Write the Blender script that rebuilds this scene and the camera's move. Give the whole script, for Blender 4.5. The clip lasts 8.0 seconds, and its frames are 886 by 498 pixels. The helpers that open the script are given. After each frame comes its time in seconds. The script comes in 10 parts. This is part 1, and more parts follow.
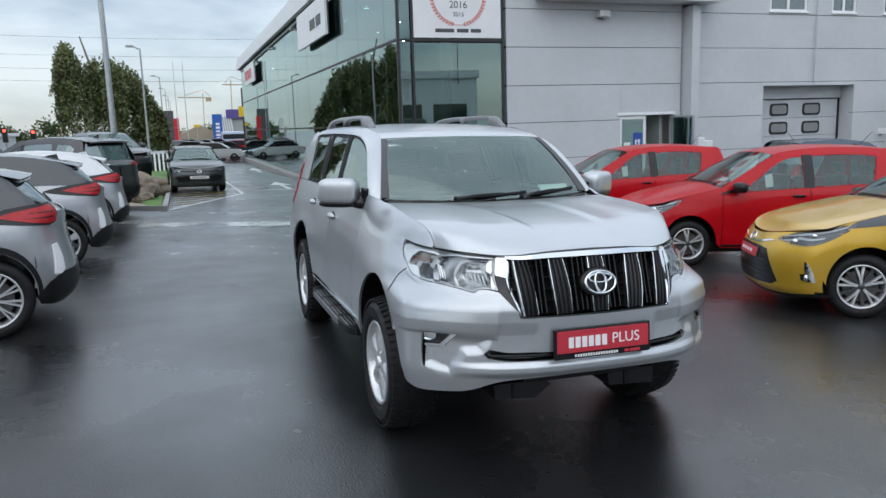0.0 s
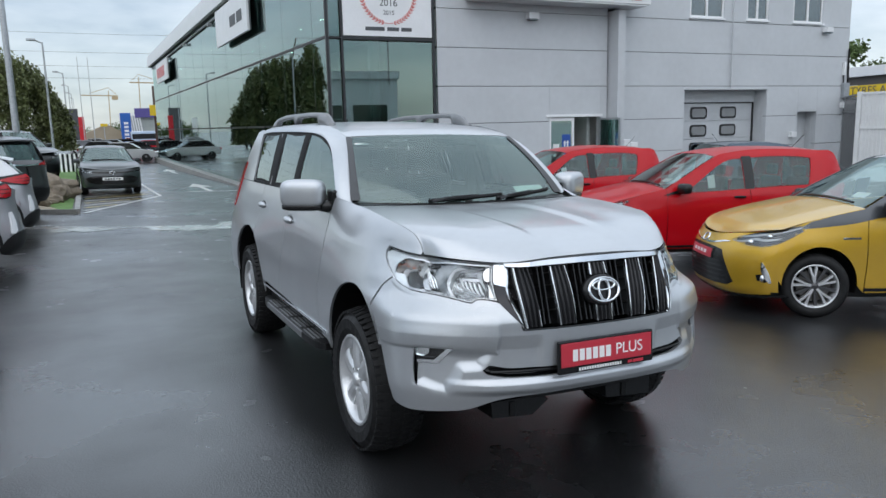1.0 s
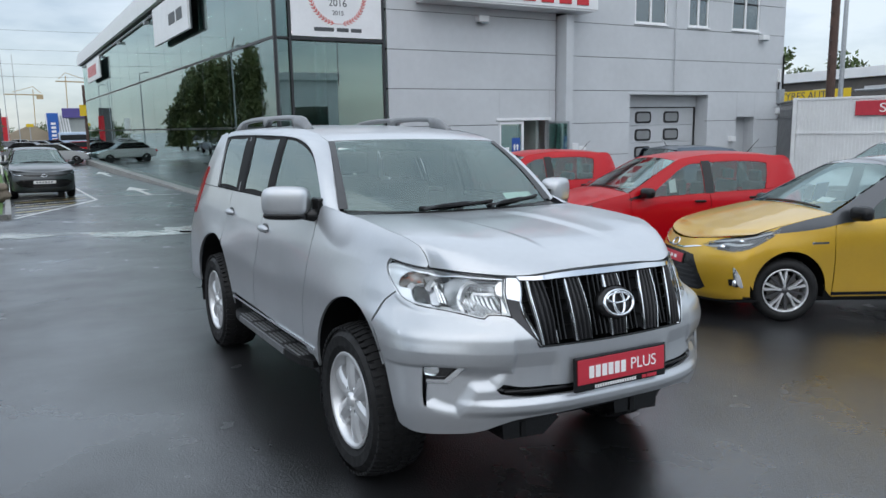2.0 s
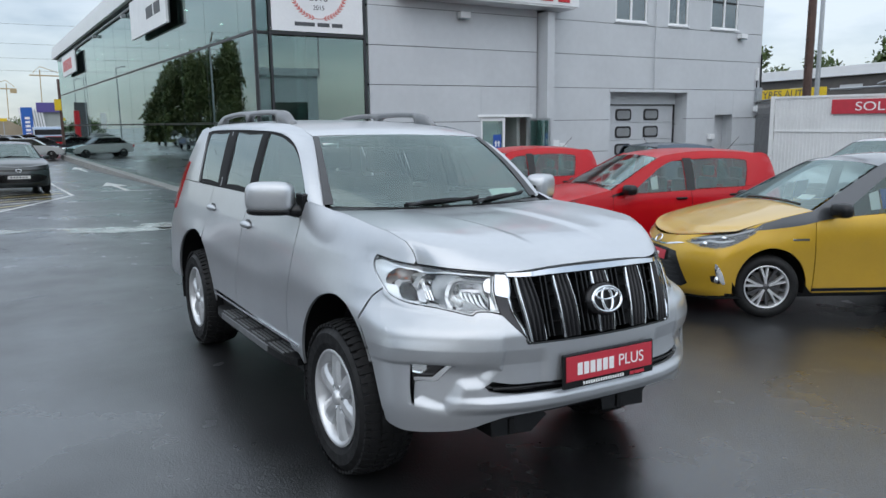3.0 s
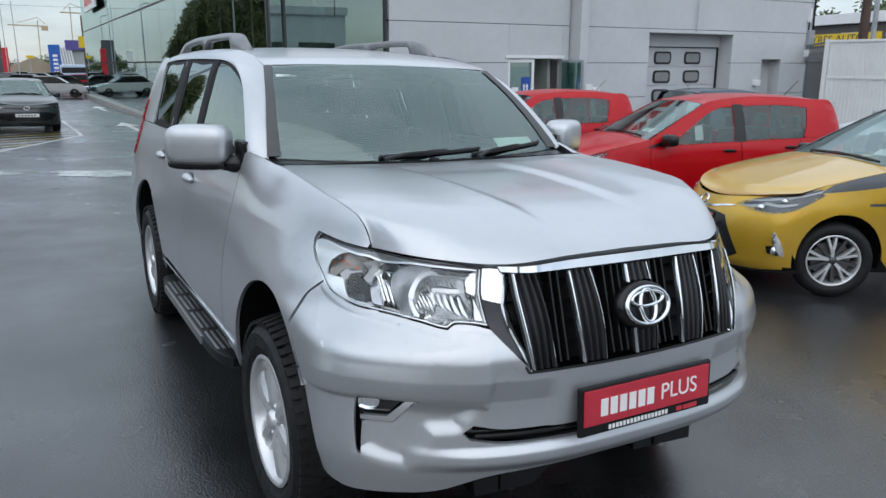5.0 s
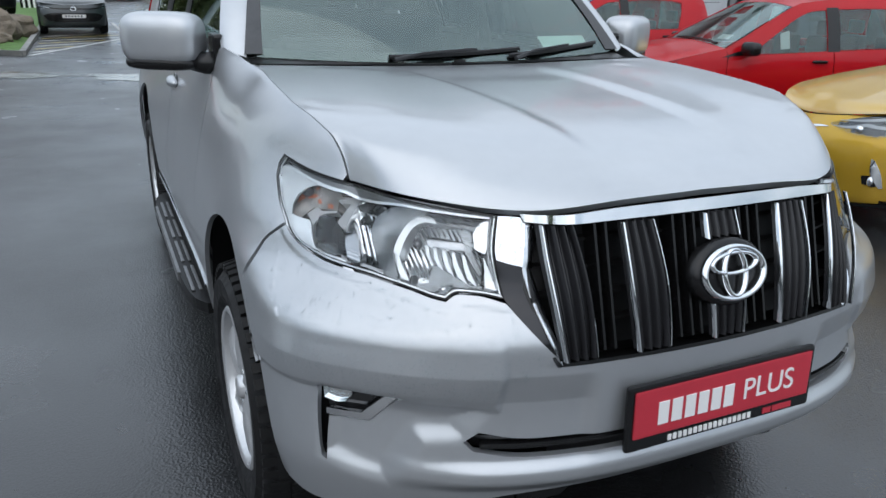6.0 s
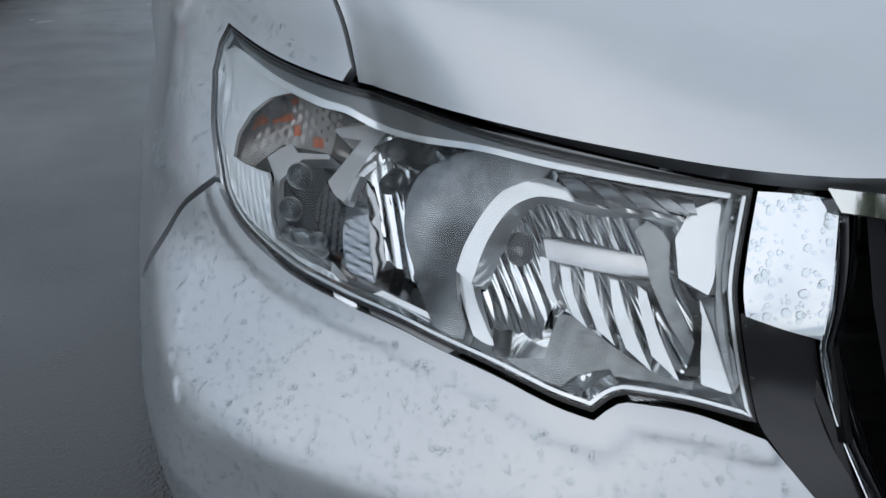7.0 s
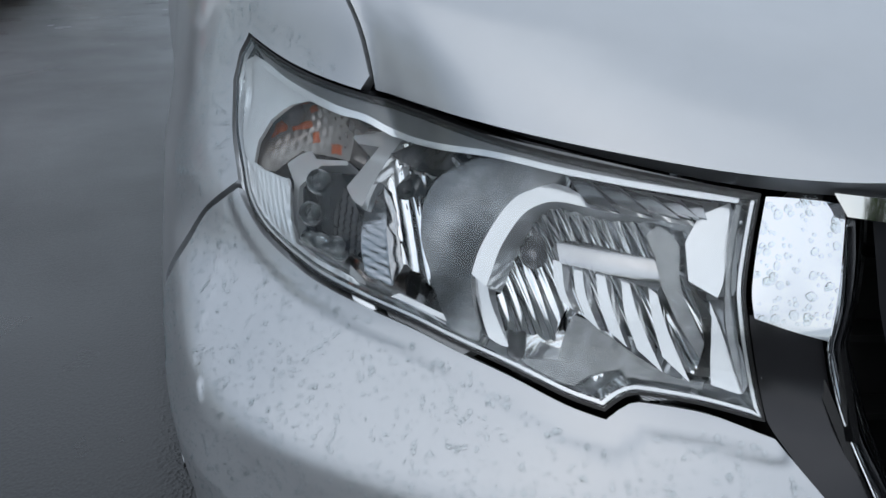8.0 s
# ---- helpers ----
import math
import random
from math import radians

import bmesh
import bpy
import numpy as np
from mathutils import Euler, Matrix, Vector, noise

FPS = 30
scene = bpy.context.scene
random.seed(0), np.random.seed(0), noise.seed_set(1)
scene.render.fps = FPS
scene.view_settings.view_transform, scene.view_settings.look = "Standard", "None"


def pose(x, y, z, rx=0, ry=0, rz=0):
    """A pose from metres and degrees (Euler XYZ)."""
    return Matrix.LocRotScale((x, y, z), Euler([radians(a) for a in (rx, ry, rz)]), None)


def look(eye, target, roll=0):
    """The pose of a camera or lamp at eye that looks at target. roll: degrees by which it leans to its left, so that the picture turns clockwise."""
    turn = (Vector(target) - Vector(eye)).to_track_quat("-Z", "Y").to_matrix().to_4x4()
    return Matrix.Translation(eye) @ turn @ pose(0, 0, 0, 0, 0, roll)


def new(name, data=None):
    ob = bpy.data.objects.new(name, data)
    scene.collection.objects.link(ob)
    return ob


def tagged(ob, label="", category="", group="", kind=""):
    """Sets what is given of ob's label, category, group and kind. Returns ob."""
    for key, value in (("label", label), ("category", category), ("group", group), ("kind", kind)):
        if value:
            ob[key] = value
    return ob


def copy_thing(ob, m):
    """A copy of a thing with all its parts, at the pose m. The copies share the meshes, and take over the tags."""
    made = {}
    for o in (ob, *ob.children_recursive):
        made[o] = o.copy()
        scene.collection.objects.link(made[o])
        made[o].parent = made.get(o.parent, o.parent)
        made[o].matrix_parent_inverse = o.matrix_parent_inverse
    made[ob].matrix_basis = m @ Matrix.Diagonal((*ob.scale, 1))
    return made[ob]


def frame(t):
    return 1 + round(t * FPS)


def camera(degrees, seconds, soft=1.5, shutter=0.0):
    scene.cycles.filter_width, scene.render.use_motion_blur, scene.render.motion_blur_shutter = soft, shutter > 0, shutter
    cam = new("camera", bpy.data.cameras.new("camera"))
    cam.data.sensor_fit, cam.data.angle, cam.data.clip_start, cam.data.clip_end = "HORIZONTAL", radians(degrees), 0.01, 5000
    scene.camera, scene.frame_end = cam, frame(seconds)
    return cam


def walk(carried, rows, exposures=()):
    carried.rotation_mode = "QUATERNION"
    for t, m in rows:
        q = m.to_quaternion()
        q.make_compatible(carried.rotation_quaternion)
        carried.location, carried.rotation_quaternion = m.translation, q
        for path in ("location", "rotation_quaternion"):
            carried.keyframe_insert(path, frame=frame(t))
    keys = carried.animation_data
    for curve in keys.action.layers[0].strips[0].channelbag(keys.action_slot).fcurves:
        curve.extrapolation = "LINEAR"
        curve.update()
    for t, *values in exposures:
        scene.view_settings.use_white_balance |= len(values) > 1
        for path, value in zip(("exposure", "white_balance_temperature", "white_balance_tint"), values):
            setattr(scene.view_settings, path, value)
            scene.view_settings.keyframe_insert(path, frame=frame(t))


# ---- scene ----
cam = camera(61.6, 8.0)
PATH = [
    (0, (-1.908, -4.088, 1.668), (-1.263, -2.217, 1.376), -0.7),
    (0.5, (-2.048, -3.904, 1.627), (-1.31, -2.068, 1.335), -0.5),
    (1, (-2.119, -3.667, 1.652), (-1.272, -1.879, 1.362), -0.4),
    (1.5, (-2.264, -3.434, 1.669), (-1.329, -1.69, 1.384), -0.3),
    (3, (-2.31, -3.3, 1.662), (-1.274, -1.615, 1.369), 0.1),
    (3.5, (-2.206, -3.243, 1.653), (-1.165, -1.563, 1.348), 0.2),
    (4, (-1.953, -3.059, 1.645), (-0.925, -1.376, 1.316), 0.3),
    (4.5, (-1.763, -2.777, 1.621), (-0.766, -1.085, 1.244), 0.4),
    (4.7, (-1.697, -2.649, 1.624), (-0.717, -0.953, 1.218), 0.5),
    (5.8, (-1.304, -2.175, 1.534), (-0.441, -0.468, 0.949), 1.9),
    (6, (-1.197, -2.011, 1.523), (-0.394, -0.304, 0.858), 1.4),
    (6.5, (-0.99, -1.452, 1.388), (-0.291, 0.261, 0.629), 2.3),
    (7, (-0.862, -1.144, 1.269), (-0.244, 0.557, 0.418), 1.7),
    (7.5, (-0.864, -1.151, 1.274), (-0.258, 0.555, 0.425), 1.8),
    (8, (-0.869, -1.158, 1.278), (-0.285, 0.557, 0.431), 1.1),
]
walk(cam, [(t, look(eye, target, roll)) for t, eye, target, roll in PATH], [(0.0, 0.10), (6.0, 0.06), (7.0, -0.48), (8.0, -0.48)])

# ---- world: an overcast sky with broken cloud ----
world = bpy.data.worlds.new("sky")
scene.world = world
world.use_nodes = True
wn, wl = world.node_tree.nodes, world.node_tree.links
wn.clear()
SUN_EL, SUN_AZ = radians(50), radians(215)
sky = wn.new("ShaderNodeTexSky")
sky.sky_type = "NISHITA"
sky.sun_disc = False
sky.sun_elevation, sky.sun_rotation = SUN_EL, SUN_AZ
coord = wn.new("ShaderNodeTexCoord")
squash = wn.new("ShaderNodeMapping")
squash.inputs["Scale"].default_value = (1.5, 1.5, 5.0)
squash.inputs["Location"].default_value = (0.3, 0.1, 0.2)
cloud = wn.new("ShaderNodeTexNoise")
cloud.inputs["Scale"].default_value = 2.2
cloud.inputs["Detail"].default_value = 7
cloud.inputs["Roughness"].default_value = 0.52
ramp = wn.new("ShaderNodeValToRGB")
ramp.color_ramp.elements[0].position, ramp.color_ramp.elements[0].color = 0.36, (0.26, 0.34, 0.44, 1)
ramp.color_ramp.elements[1].position, ramp.color_ramp.elements[1].color = 0.62, (0.86, 0.91, 0.96, 1)
mid = ramp.color_ramp.elements.new(0.48)
mid.color = (0.58, 0.65, 0.72, 1)
skybg, cloudbg, skyadd, skyout = (wn.new("ShaderNode" + k) for k in ("Background", "Background", "AddShader", "OutputWorld"))
skybg.inputs[1].default_value = 0.05
cloudbg.inputs[1].default_value = 0.80
wl.new(sky.outputs[0], skybg.inputs[0])
wl.new(coord.outputs["Generated"], squash.inputs[0])
wl.new(squash.outputs[0], cloud.inputs["Vector"])
wl.new(cloud.outputs[0], ramp.inputs[0])
# an overcast dome: dim towards the horizon, brightest overhead
updown = wn.new("ShaderNodeSeparateXYZ")
dome_gain = wn.new("ShaderNodeMapRange")
dome_gain.interpolation_type = "SMOOTHSTEP"
for i, v in enumerate((0.05, 0.60, 0.78, 1.78)):
    dome_gain.inputs[i + 1].default_value = v
lit = wn.new("ShaderNodeVectorMath")
lit.operation = "SCALE"
wl.new(coord.outputs["Generated"], updown.inputs[0])
wl.new(updown.outputs[2], dome_gain.inputs[0])
even = wn.new("ShaderNodeMapRange")
for i, v in enumerate((0.12, 0.45, 0.0, 0.75)):
    even.inputs[i + 1].default_value = v
calm = wn.new("ShaderNodeMix")
calm.data_type = "RGBA"
calm.inputs[7].default_value = (0.64, 0.71, 0.79, 1)
wl.new(updown.outputs[2], even.inputs[0])
wl.new(even.outputs[0], calm.inputs[0])
wl.new(ramp.outputs[0], calm.inputs[6])
wl.new(calm.outputs[2], lit.inputs[0])
wl.new(dome_gain.outputs[0], lit.inputs["Scale"])
wl.new(lit.outputs[0], cloudbg.inputs[0])
wl.new(skybg.outputs[0], skyadd.inputs[0])
wl.new(cloudbg.outputs[0], skyadd.inputs[1])
wl.new(skyadd.outputs[0], skyout.inputs[0])
sun = bpy.data.lights.new("sun", "SUN")
sun.energy, sun.angle, sun.color = 0.75, radians(95), (1.0, 0.96, 0.9)
new("sun", sun).matrix_world = look((0, 0, 30), Vector((0, 0, 30)) - 30 * Vector((math.sin(SUN_AZ) * math.cos(SUN_EL), math.cos(SUN_AZ) * math.cos(SUN_EL), math.sin(SUN_EL))))
# ---- materials ----
def mat(name, color, rough=0.5, metal=0.0, vary=0.0, scale=8.0, bump=0.0, bscale=60.0, coat=0.0, rvary=0.0, spec=0.5):
    """A surface with noise in its colour and gloss at two scales, and fine relief. Sizes by object coordinates in metres."""
    m = bpy.data.materials.new(name)
    m.use_nodes = True
    nt = m.node_tree
    b = nt.nodes["Principled BSDF"]
    b.inputs["Base Color"].default_value = (*color, 1)
    b.inputs["Roughness"].default_value = rough
    b.inputs["Metallic"].default_value = metal
    b.inputs["Coat Weight"].default_value = coat
    b.inputs["Coat Roughness"].default_value = 0.03
    b.inputs["Specular IOR Level"].default_value = spec
    tc = nt.nodes.new("ShaderNodeTexCoord")

    def grain(s, detail=4):
        n = nt.nodes.new("ShaderNodeTexNoise")
        n.inputs["Scale"].default_value, n.inputs["Detail"].default_value = s, detail
        nt.links.new(tc.outputs["Object"], n.inputs["Vector"])
        return n.outputs[0]

    def spread(src, lo, hi):
        r = nt.nodes.new("ShaderNodeMapRange")
        r.inputs[1].default_value, r.inputs[2].default_value, r.inputs[3].default_value, r.inputs[4].default_value = 0.3, 0.7, lo, hi
        nt.links.new(src, r.inputs[0])
        return r.outputs[0]

    if vary:
        both = nt.nodes.new("ShaderNodeMath")
        both.operation = "MULTIPLY"
        nt.links.new(spread(grain(scale), 1 - vary, 1 + vary), both.inputs[0])
        nt.links.new(spread(grain(scale * 9), 1 - vary * 0.5, 1 + vary * 0.5), both.inputs[1])
        mul = nt.nodes.new("ShaderNodeVectorMath")
        mul.operation = "SCALE"
        mul.inputs[0].default_value = color
        nt.links.new(both.outputs[0], mul.inputs["Scale"])
        nt.links.new(mul.outputs[0], b.inputs["Base Color"])
    if rvary:
        nt.links.new(spread(grain(scale * 2.3), max(0.01, rough - rvary), min(1, rough + rvary)), b.inputs["Roughness"])
    if bump:
        bp = nt.nodes.new("ShaderNodeBump")
        bp.inputs["Strength"].default_value, bp.inputs["Distance"].default_value = bump, 0.004
        nt.links.new(grain(bscale, 6), bp.inputs["Height"])
        nt.links.new(bp.outputs[0], b.inputs["Normal"])
    return m


def glow(name, color, strength):
    m = bpy.data.materials.new(name)
    m.use_nodes = True
    nt = m.node_tree
    nt.nodes.clear()
    e, o = nt.nodes.new("ShaderNodeEmission"), nt.nodes.new("ShaderNodeOutputMaterial")
    e.inputs[0].default_value, e.inputs[1].default_value = (*color, 1), strength
    nt.links.new(e.outputs[0], o.inputs[0])
    return m


def pane_mat(name, tint, base=0.06, edge=0.9, ior=1.5, ripple=0.0, rough=0.01, shine=(0.92, 0.97, 0.98)):
    """Thin glass: tinted see-through with a mirror gloss that grows towards grazing view."""
    m = bpy.data.materials.new(name)
    m.use_nodes = True
    nt = m.node_tree
    nt.nodes.clear()
    tr, gl, mx, o = (nt.nodes.new("ShaderNode" + k) for k in ("BsdfTransparent", "BsdfGlossy", "MixShader", "OutputMaterial"))
    tr.inputs[0].default_value = (*tint, 1)
    gl.inputs[0].default_value = (*shine, 1)
    gl.inputs["Roughness"].default_value = rough
    fr, rg = nt.nodes.new("ShaderNodeFresnel"), nt.nodes.new("ShaderNodeMapRange")
    fr.inputs[0].default_value = ior
    rg.inputs[1].default_value, rg.inputs[2].default_value, rg.inputs[3].default_value, rg.inputs[4].default_value = 0.04, 1.0, base, edge
    nt.links.new(fr.outputs[0], rg.inputs[0])
    nt.links.new(rg.outputs[0], mx.inputs[0])
    nt.links.new(tr.outputs[0], mx.inputs[1])
    nt.links.new(gl.outputs[0], mx.inputs[2])
    if ripple:
        tc, n, bp = nt.nodes.new("ShaderNodeTexCoord"), nt.nodes.new("ShaderNodeTexNoise"), nt.nodes.new("ShaderNodeBump")
        n.inputs["Scale"].default_value, n.inputs["Detail"].default_value = 0.7, 1
        bp.inputs["Strength"].default_value, bp.inputs["Distance"].default_value = ripple, 0.02
        nt.links.new(tc.outputs["Object"], n.inputs["Vector"])
        nt.links.new(n.outputs[0], bp.inputs["Height"])
        nt.links.new(bp.outputs[0], gl.inputs["Normal"])
        nt.links.new(bp.outputs[0], fr.inputs["Normal"])
    nt.links.new(mx.outputs[0], o.inputs[0])
    return m


def wet_asphalt():
    m = bpy.data.materials.new("wet asphalt")
    m.use_nodes = True
    nt = m.node_tree
    b = nt.nodes["Principled BSDF"]
    tc = nt.nodes.new("ShaderNodeTexCoord")

    def noise_at(scale, detail=4, rough=0.55):
        n = nt.nodes.new("ShaderNodeTexNoise")
        n.inputs["Scale"].default_value, n.inputs["Detail"].default_value, n.inputs["Roughness"].default_value = scale, detail, rough
        nt.links.new(tc.outputs["Object"], n.inputs["Vector"])
        return n.outputs[0]

    def span(src, a, z, lo, hi):
        r = nt.nodes.new("ShaderNodeMapRange")
        for i, v in enumerate((a, z, lo, hi)):
            r.inputs[i + 1].default_value = v
        nt.links.new(src, r.inputs[0])
        return r.outputs[0]

    wet = span(noise_at(0.33, 6, 0.62), 0.38, 0.60, 0.0, 1.0)
    colour = nt.nodes.new("ShaderNodeMix")
    colour.data_type = "RGBA"
    colour.inputs[6].default_value, colour.inputs[7].default_value = (0.020, 0.0206, 0.0219, 1), (0.011, 0.0114, 0.0122, 1)
    nt.links.new(wet, colour.inputs[0])
    speck = nt.nodes.new("ShaderNodeVectorMath")
    speck.operation = "SCALE"
    nt.links.new(colour.outputs[2], speck.inputs[0])
    nt.links.new(span(noise_at(140, 3), 0.35, 0.7, 0.75, 1.45), speck.inputs["Scale"])
    nt.links.new(speck.outputs[0], b.inputs["Base Color"])
    nt.links.new(span(wet, 0, 1, 0.42, 0.26), b.inputs["Roughness"])
    vor = nt.nodes.new("ShaderNodeTexVoronoi")
    vor.inputs["Scale"].default_value = 105
    nt.links.new(tc.outputs["Object"], vor.inputs["Vector"])
    bp = nt.nodes.new("ShaderNodeBump")
    bp.inputs["Distance"].default_value = 0.004
    nt.links.new(span(wet, 0, 1, 0.30, 0.05), bp.inputs["Strength"])
    nt.links.new(vor.outputs[0], bp.inputs["Height"])
    nt.links.new(bp.outputs[0], b.inputs["Normal"])
    b.inputs["Specular IOR Level"].default_value = 0.38
    film = nt.nodes.new("ShaderNodeBump")
    film.inputs["Distance"].default_value = 0.004
    nt.links.new(span(wet, 0, 1, 0.75, 0.32), film.inputs["Strength"])
    grit = nt.nodes.new("ShaderNodeMath")
    nt.links.new(vor.outputs[0], grit.inputs[0])
    nt.links.new(noise_at(48, 3, 0.6), grit.inputs[1])
    nt.links.new(grit.outputs[0], film.inputs["Height"])
    nt.links.new(film.outputs[0], b.inputs["Coat Normal"])
    # the film of water on top
    nt.links.new(span(wet, 0, 1, 0.75, 1.0), b.inputs["Coat Weight"])
    nt.links.new(span(noise_at(1.7, 3), 0.3, 0.7, 0.13, 0.28), b.inputs["Coat Roughness"])
    b.inputs["Coat IOR"].default_value = 1.40
    return m


ASPHALT = wet_asphalt()
PANEL = mat("grey cladding", (0.54, 0.56, 0.58), 0.45, 0.0, 0.05, 0.6, 0.03, 40, rvary=0.1)
JOINT = mat("joint shadow gap", (0.08, 0.085, 0.09), 0.7, vary=0.1)
WHITE = mat("white coated metal", (0.78, 0.79, 0.80), 0.35, vary=0.03, scale=2, bump=0.02)
DARKFRAME = mat("dark window frame", (0.035, 0.037, 0.04), 0.4, 0.3, 0.1, 5)
SLIMFRAME = mat("slim grey glazing joint", (0.10, 0.12, 0.12), 0.4, 0.2, 0.1, 5)
SOFFIT = mat("dark soffit", (0.10, 0.105, 0.11), 0.6, vary=0.1, scale=2)
RED_SIGN = mat("red sign paint", (0.55, 0.02, 0.03), 0.35, vary=0.05)
INK = mat("dark grey sign ink", (0.07, 0.075, 0.08), 0.5, vary=0.05)
SHOPGLASS = pane_mat("showroom glass", (0.50, 0.66, 0.62), 0.24, 0.95, 1.5, 0.03, shine=(0.82, 0.95, 0.94))
WINGLASS = pane_mat("office window glass", (0.35, 0.40, 0.42), 0.25, 0.9, 1.5, 0.02)
FLOOR_IN = mat("showroom floor tiles", (0.30, 0.30, 0.29), 0.3, vary=0.08, scale=1)
INNER = mat("showroom inner wall", (0.34, 0.37, 0.36), 0.7, vary=0.06, scale=1)
GALV = mat("galvanised steel", (0.42, 0.44, 0.46), 0.4, 0.7, 0.12, 12, 0.03, 90, rvary=0.1)
CONCRETE = mat("wet concrete", (0.27, 0.265, 0.25), 0.5, vary=0.18, scale=2.5, bump=0.2, bscale=70, rvary=0.15)
PAINTLINE = mat("worn white road paint", (0.62, 0.62, 0.60), 0.45, vary=0.22, scale=3, bump=0.1, bscale=90, rvary=0.15)
YELLOWLINE = mat("worn yellow road paint", (0.55, 0.42, 0.10), 0.45, vary=0.25, scale=3, bump=0.1, bscale=90)
GRASS = mat("mown grass", (0.09, 0.19, 0.035), 0.7, vary=0.35, scale=6, bump=0.8, bscale=120)
ROCK = mat("brown boulder stone", (0.19, 0.155, 0.115), 0.75, vary=0.35, scale=4, bump=0.8, bscale=18)
GRAVEL = mat("sandy gravel", (0.33, 0.28, 0.21), 0.8, vary=0.3, scale=9, bump=0.8, bscale=60)
LEAF = mat("birch leaves", (0.105, 0.125, 0.042), 0.55, vary=0.4, scale=0.7)
LEAF_FAR = mat("far foliage", (0.07, 0.11, 0.03), 0.6, vary=0.4, scale=0.5)
BARK = mat("grey bark", (0.14, 0.12, 0.10), 0.8, vary=0.3, scale=5, bump=0.5, bscale=30)
BLACKPLASTIC = mat("black plastic", (0.009, 0.009, 0.0095), 0.45, vary=0.15, scale=6, bump=0.05, bscale=200, spec=0.3)
SATINBLACK = mat("satin black plastic", (0.008, 0.008, 0.0085), 0.26, vary=0.1, scale=8, spec=0.4)
RUBBER = mat("tyre rubber", (0.011, 0.011, 0.0115), 0.6, vary=0.2, scale=10, bump=0.15, bscale=150, rvary=0.12, spec=0.3)
CHROME = mat("chrome", (0.80, 0.82, 0.84), 0.06, 1.0, 0.02, 8)
ALLOY = mat("silver painted alloy", (0.66, 0.67, 0.68), 0.30, 0.6, 0.05, 8, coat=0.5)
GUNMETAL = mat("dark machined alloy", (0.10, 0.10, 0.105), 0.3, 0.7, 0.1, 8)
SIDEGLASS = pane_mat("tinted side glass", (0.68, 0.77, 0.74), 0.20, 0.95, 1.5, shine=(0.82, 0.97, 0.95))
CARGLASS = pane_mat("car window glass", (0.60, 0.68, 0.66), 0.075, 0.95, 1.5, shine=(0.82, 0.97, 0.95))
PRIVACY = pane_mat("privacy glass", (0.24, 0.29, 0.28), 0.25, 0.95, 1.5, shine=(0.84, 0.96, 0.95))
SCREEN = pane_mat("windscreen glass", (0.80, 0.90, 0.87), 0.17, 0.95, 1.5, shine=(0.80, 0.97, 0.94))
CABIN = mat("dark cabin trim", (0.06, 0.06, 0.062), 0.7, vary=0.2, scale=6)
# ---- builders ----
def part(name, bm, material, parent=None, label="", smooth=False):
    """Links a bmesh as one mesh object, under a thing or a part."""
    me = bpy.data.meshes.new(name)
    if smooth:
        for fc in bm.faces:
            fc.smooth = True
    bm.to_mesh(me)
    bm.free()
    for mm in material if isinstance(material, (list, tuple)) else [material]:
        me.materials.append(mm)
    ob = new(name, me)
    if parent is not None:
        ob.parent = parent
    if label:
        ob["label"] = label
    return ob


def thing(name, label, category, m=None, group="", kind=""):
    ob = new(name)
    ob.empty_display_size = 0.1
    if m is not None:
        ob.matrix_world = m
    return tagged(ob, label, category, group, kind)


def box(lo, hi, bevel=0.0, bm=None, m=None):
    bm = bm or bmesh.new()
    mid = [(a + b) / 2 for a, b in zip(lo, hi)]
    size = [abs(b - a) for a, b in zip(lo, hi)]
    mm = Matrix.Translation(mid) @ Matrix.Diagonal((*size, 1))
    made = bmesh.ops.create_cube(bm, size=1, matrix=(m @ mm) if m is not None else mm)
    if bevel:
        edges = {e for v in made["verts"] for e in v.link_edges}
        bmesh.ops.bevel(bm, geom=list(edges), offset=bevel, segments=2, affect="EDGES", profile=0.6)
    return bm


def tube(points, radius, sides=8, bm=None, taper=1.0, caps=True):
    """A round bar through the points; the radius runs to radius * taper."""
    bm = bm or bmesh.new()
    pts = [Vector(p) for p in points]
    rings = []
    side = None
    for i, p in enumerate(pts):
        d = (pts[min(i + 1, len(pts) - 1)] - pts[max(i - 1, 0)]).normalized()
        if side is None:
            side = d.orthogonal().normalized()
        side = (side - d * side.dot(d)).normalized()
        up = d.cross(side)
        r = radius * (1 + (taper - 1) * i / max(1, len(pts) - 1))
        rings.append([bm.verts.new(p + r * (math.cos(a) * side + math.sin(a) * up)) for a in (2 * math.pi * k / sides for k in range(sides))])
    for a, b in zip(rings, rings[1:]):
        for k in range(sides):
            bm.faces.new((a[k], a[(k + 1) % sides], b[(k + 1) % sides], b[k]))
    if caps:
        bm.faces.new(rings[0][::-1])
        bm.faces.new(rings[-1])
    return bm


def prism(poly, lo, hi, axis="y", bm=None, m=None):
    """A flat outline pushed through from lo to hi along an axis; poly in the two other axes, in order."""
    bm = bm or bmesh.new()

    def at(p, d):
        v = {"x": (d, p[0], p[1]), "y": (p[0], d, p[1]), "z": (p[0], p[1], d)}[axis]
        return (m @ Vector(v)) if m is not None else v

    a = [bm.verts.new(at(p, lo)) for p in poly]
    b = [bm.verts.new(at(p, hi)) for p in poly]
    n = len(poly)
    bm.faces.new(a)
    bm.faces.new(b[::-1])
    for i in range(n):
        bm.faces.new((a[i], b[i], b[(i + 1) % n], a[(i + 1) % n]))
    bmesh.ops.recalc_face_normals(bm, faces=bm.faces)
    return bm


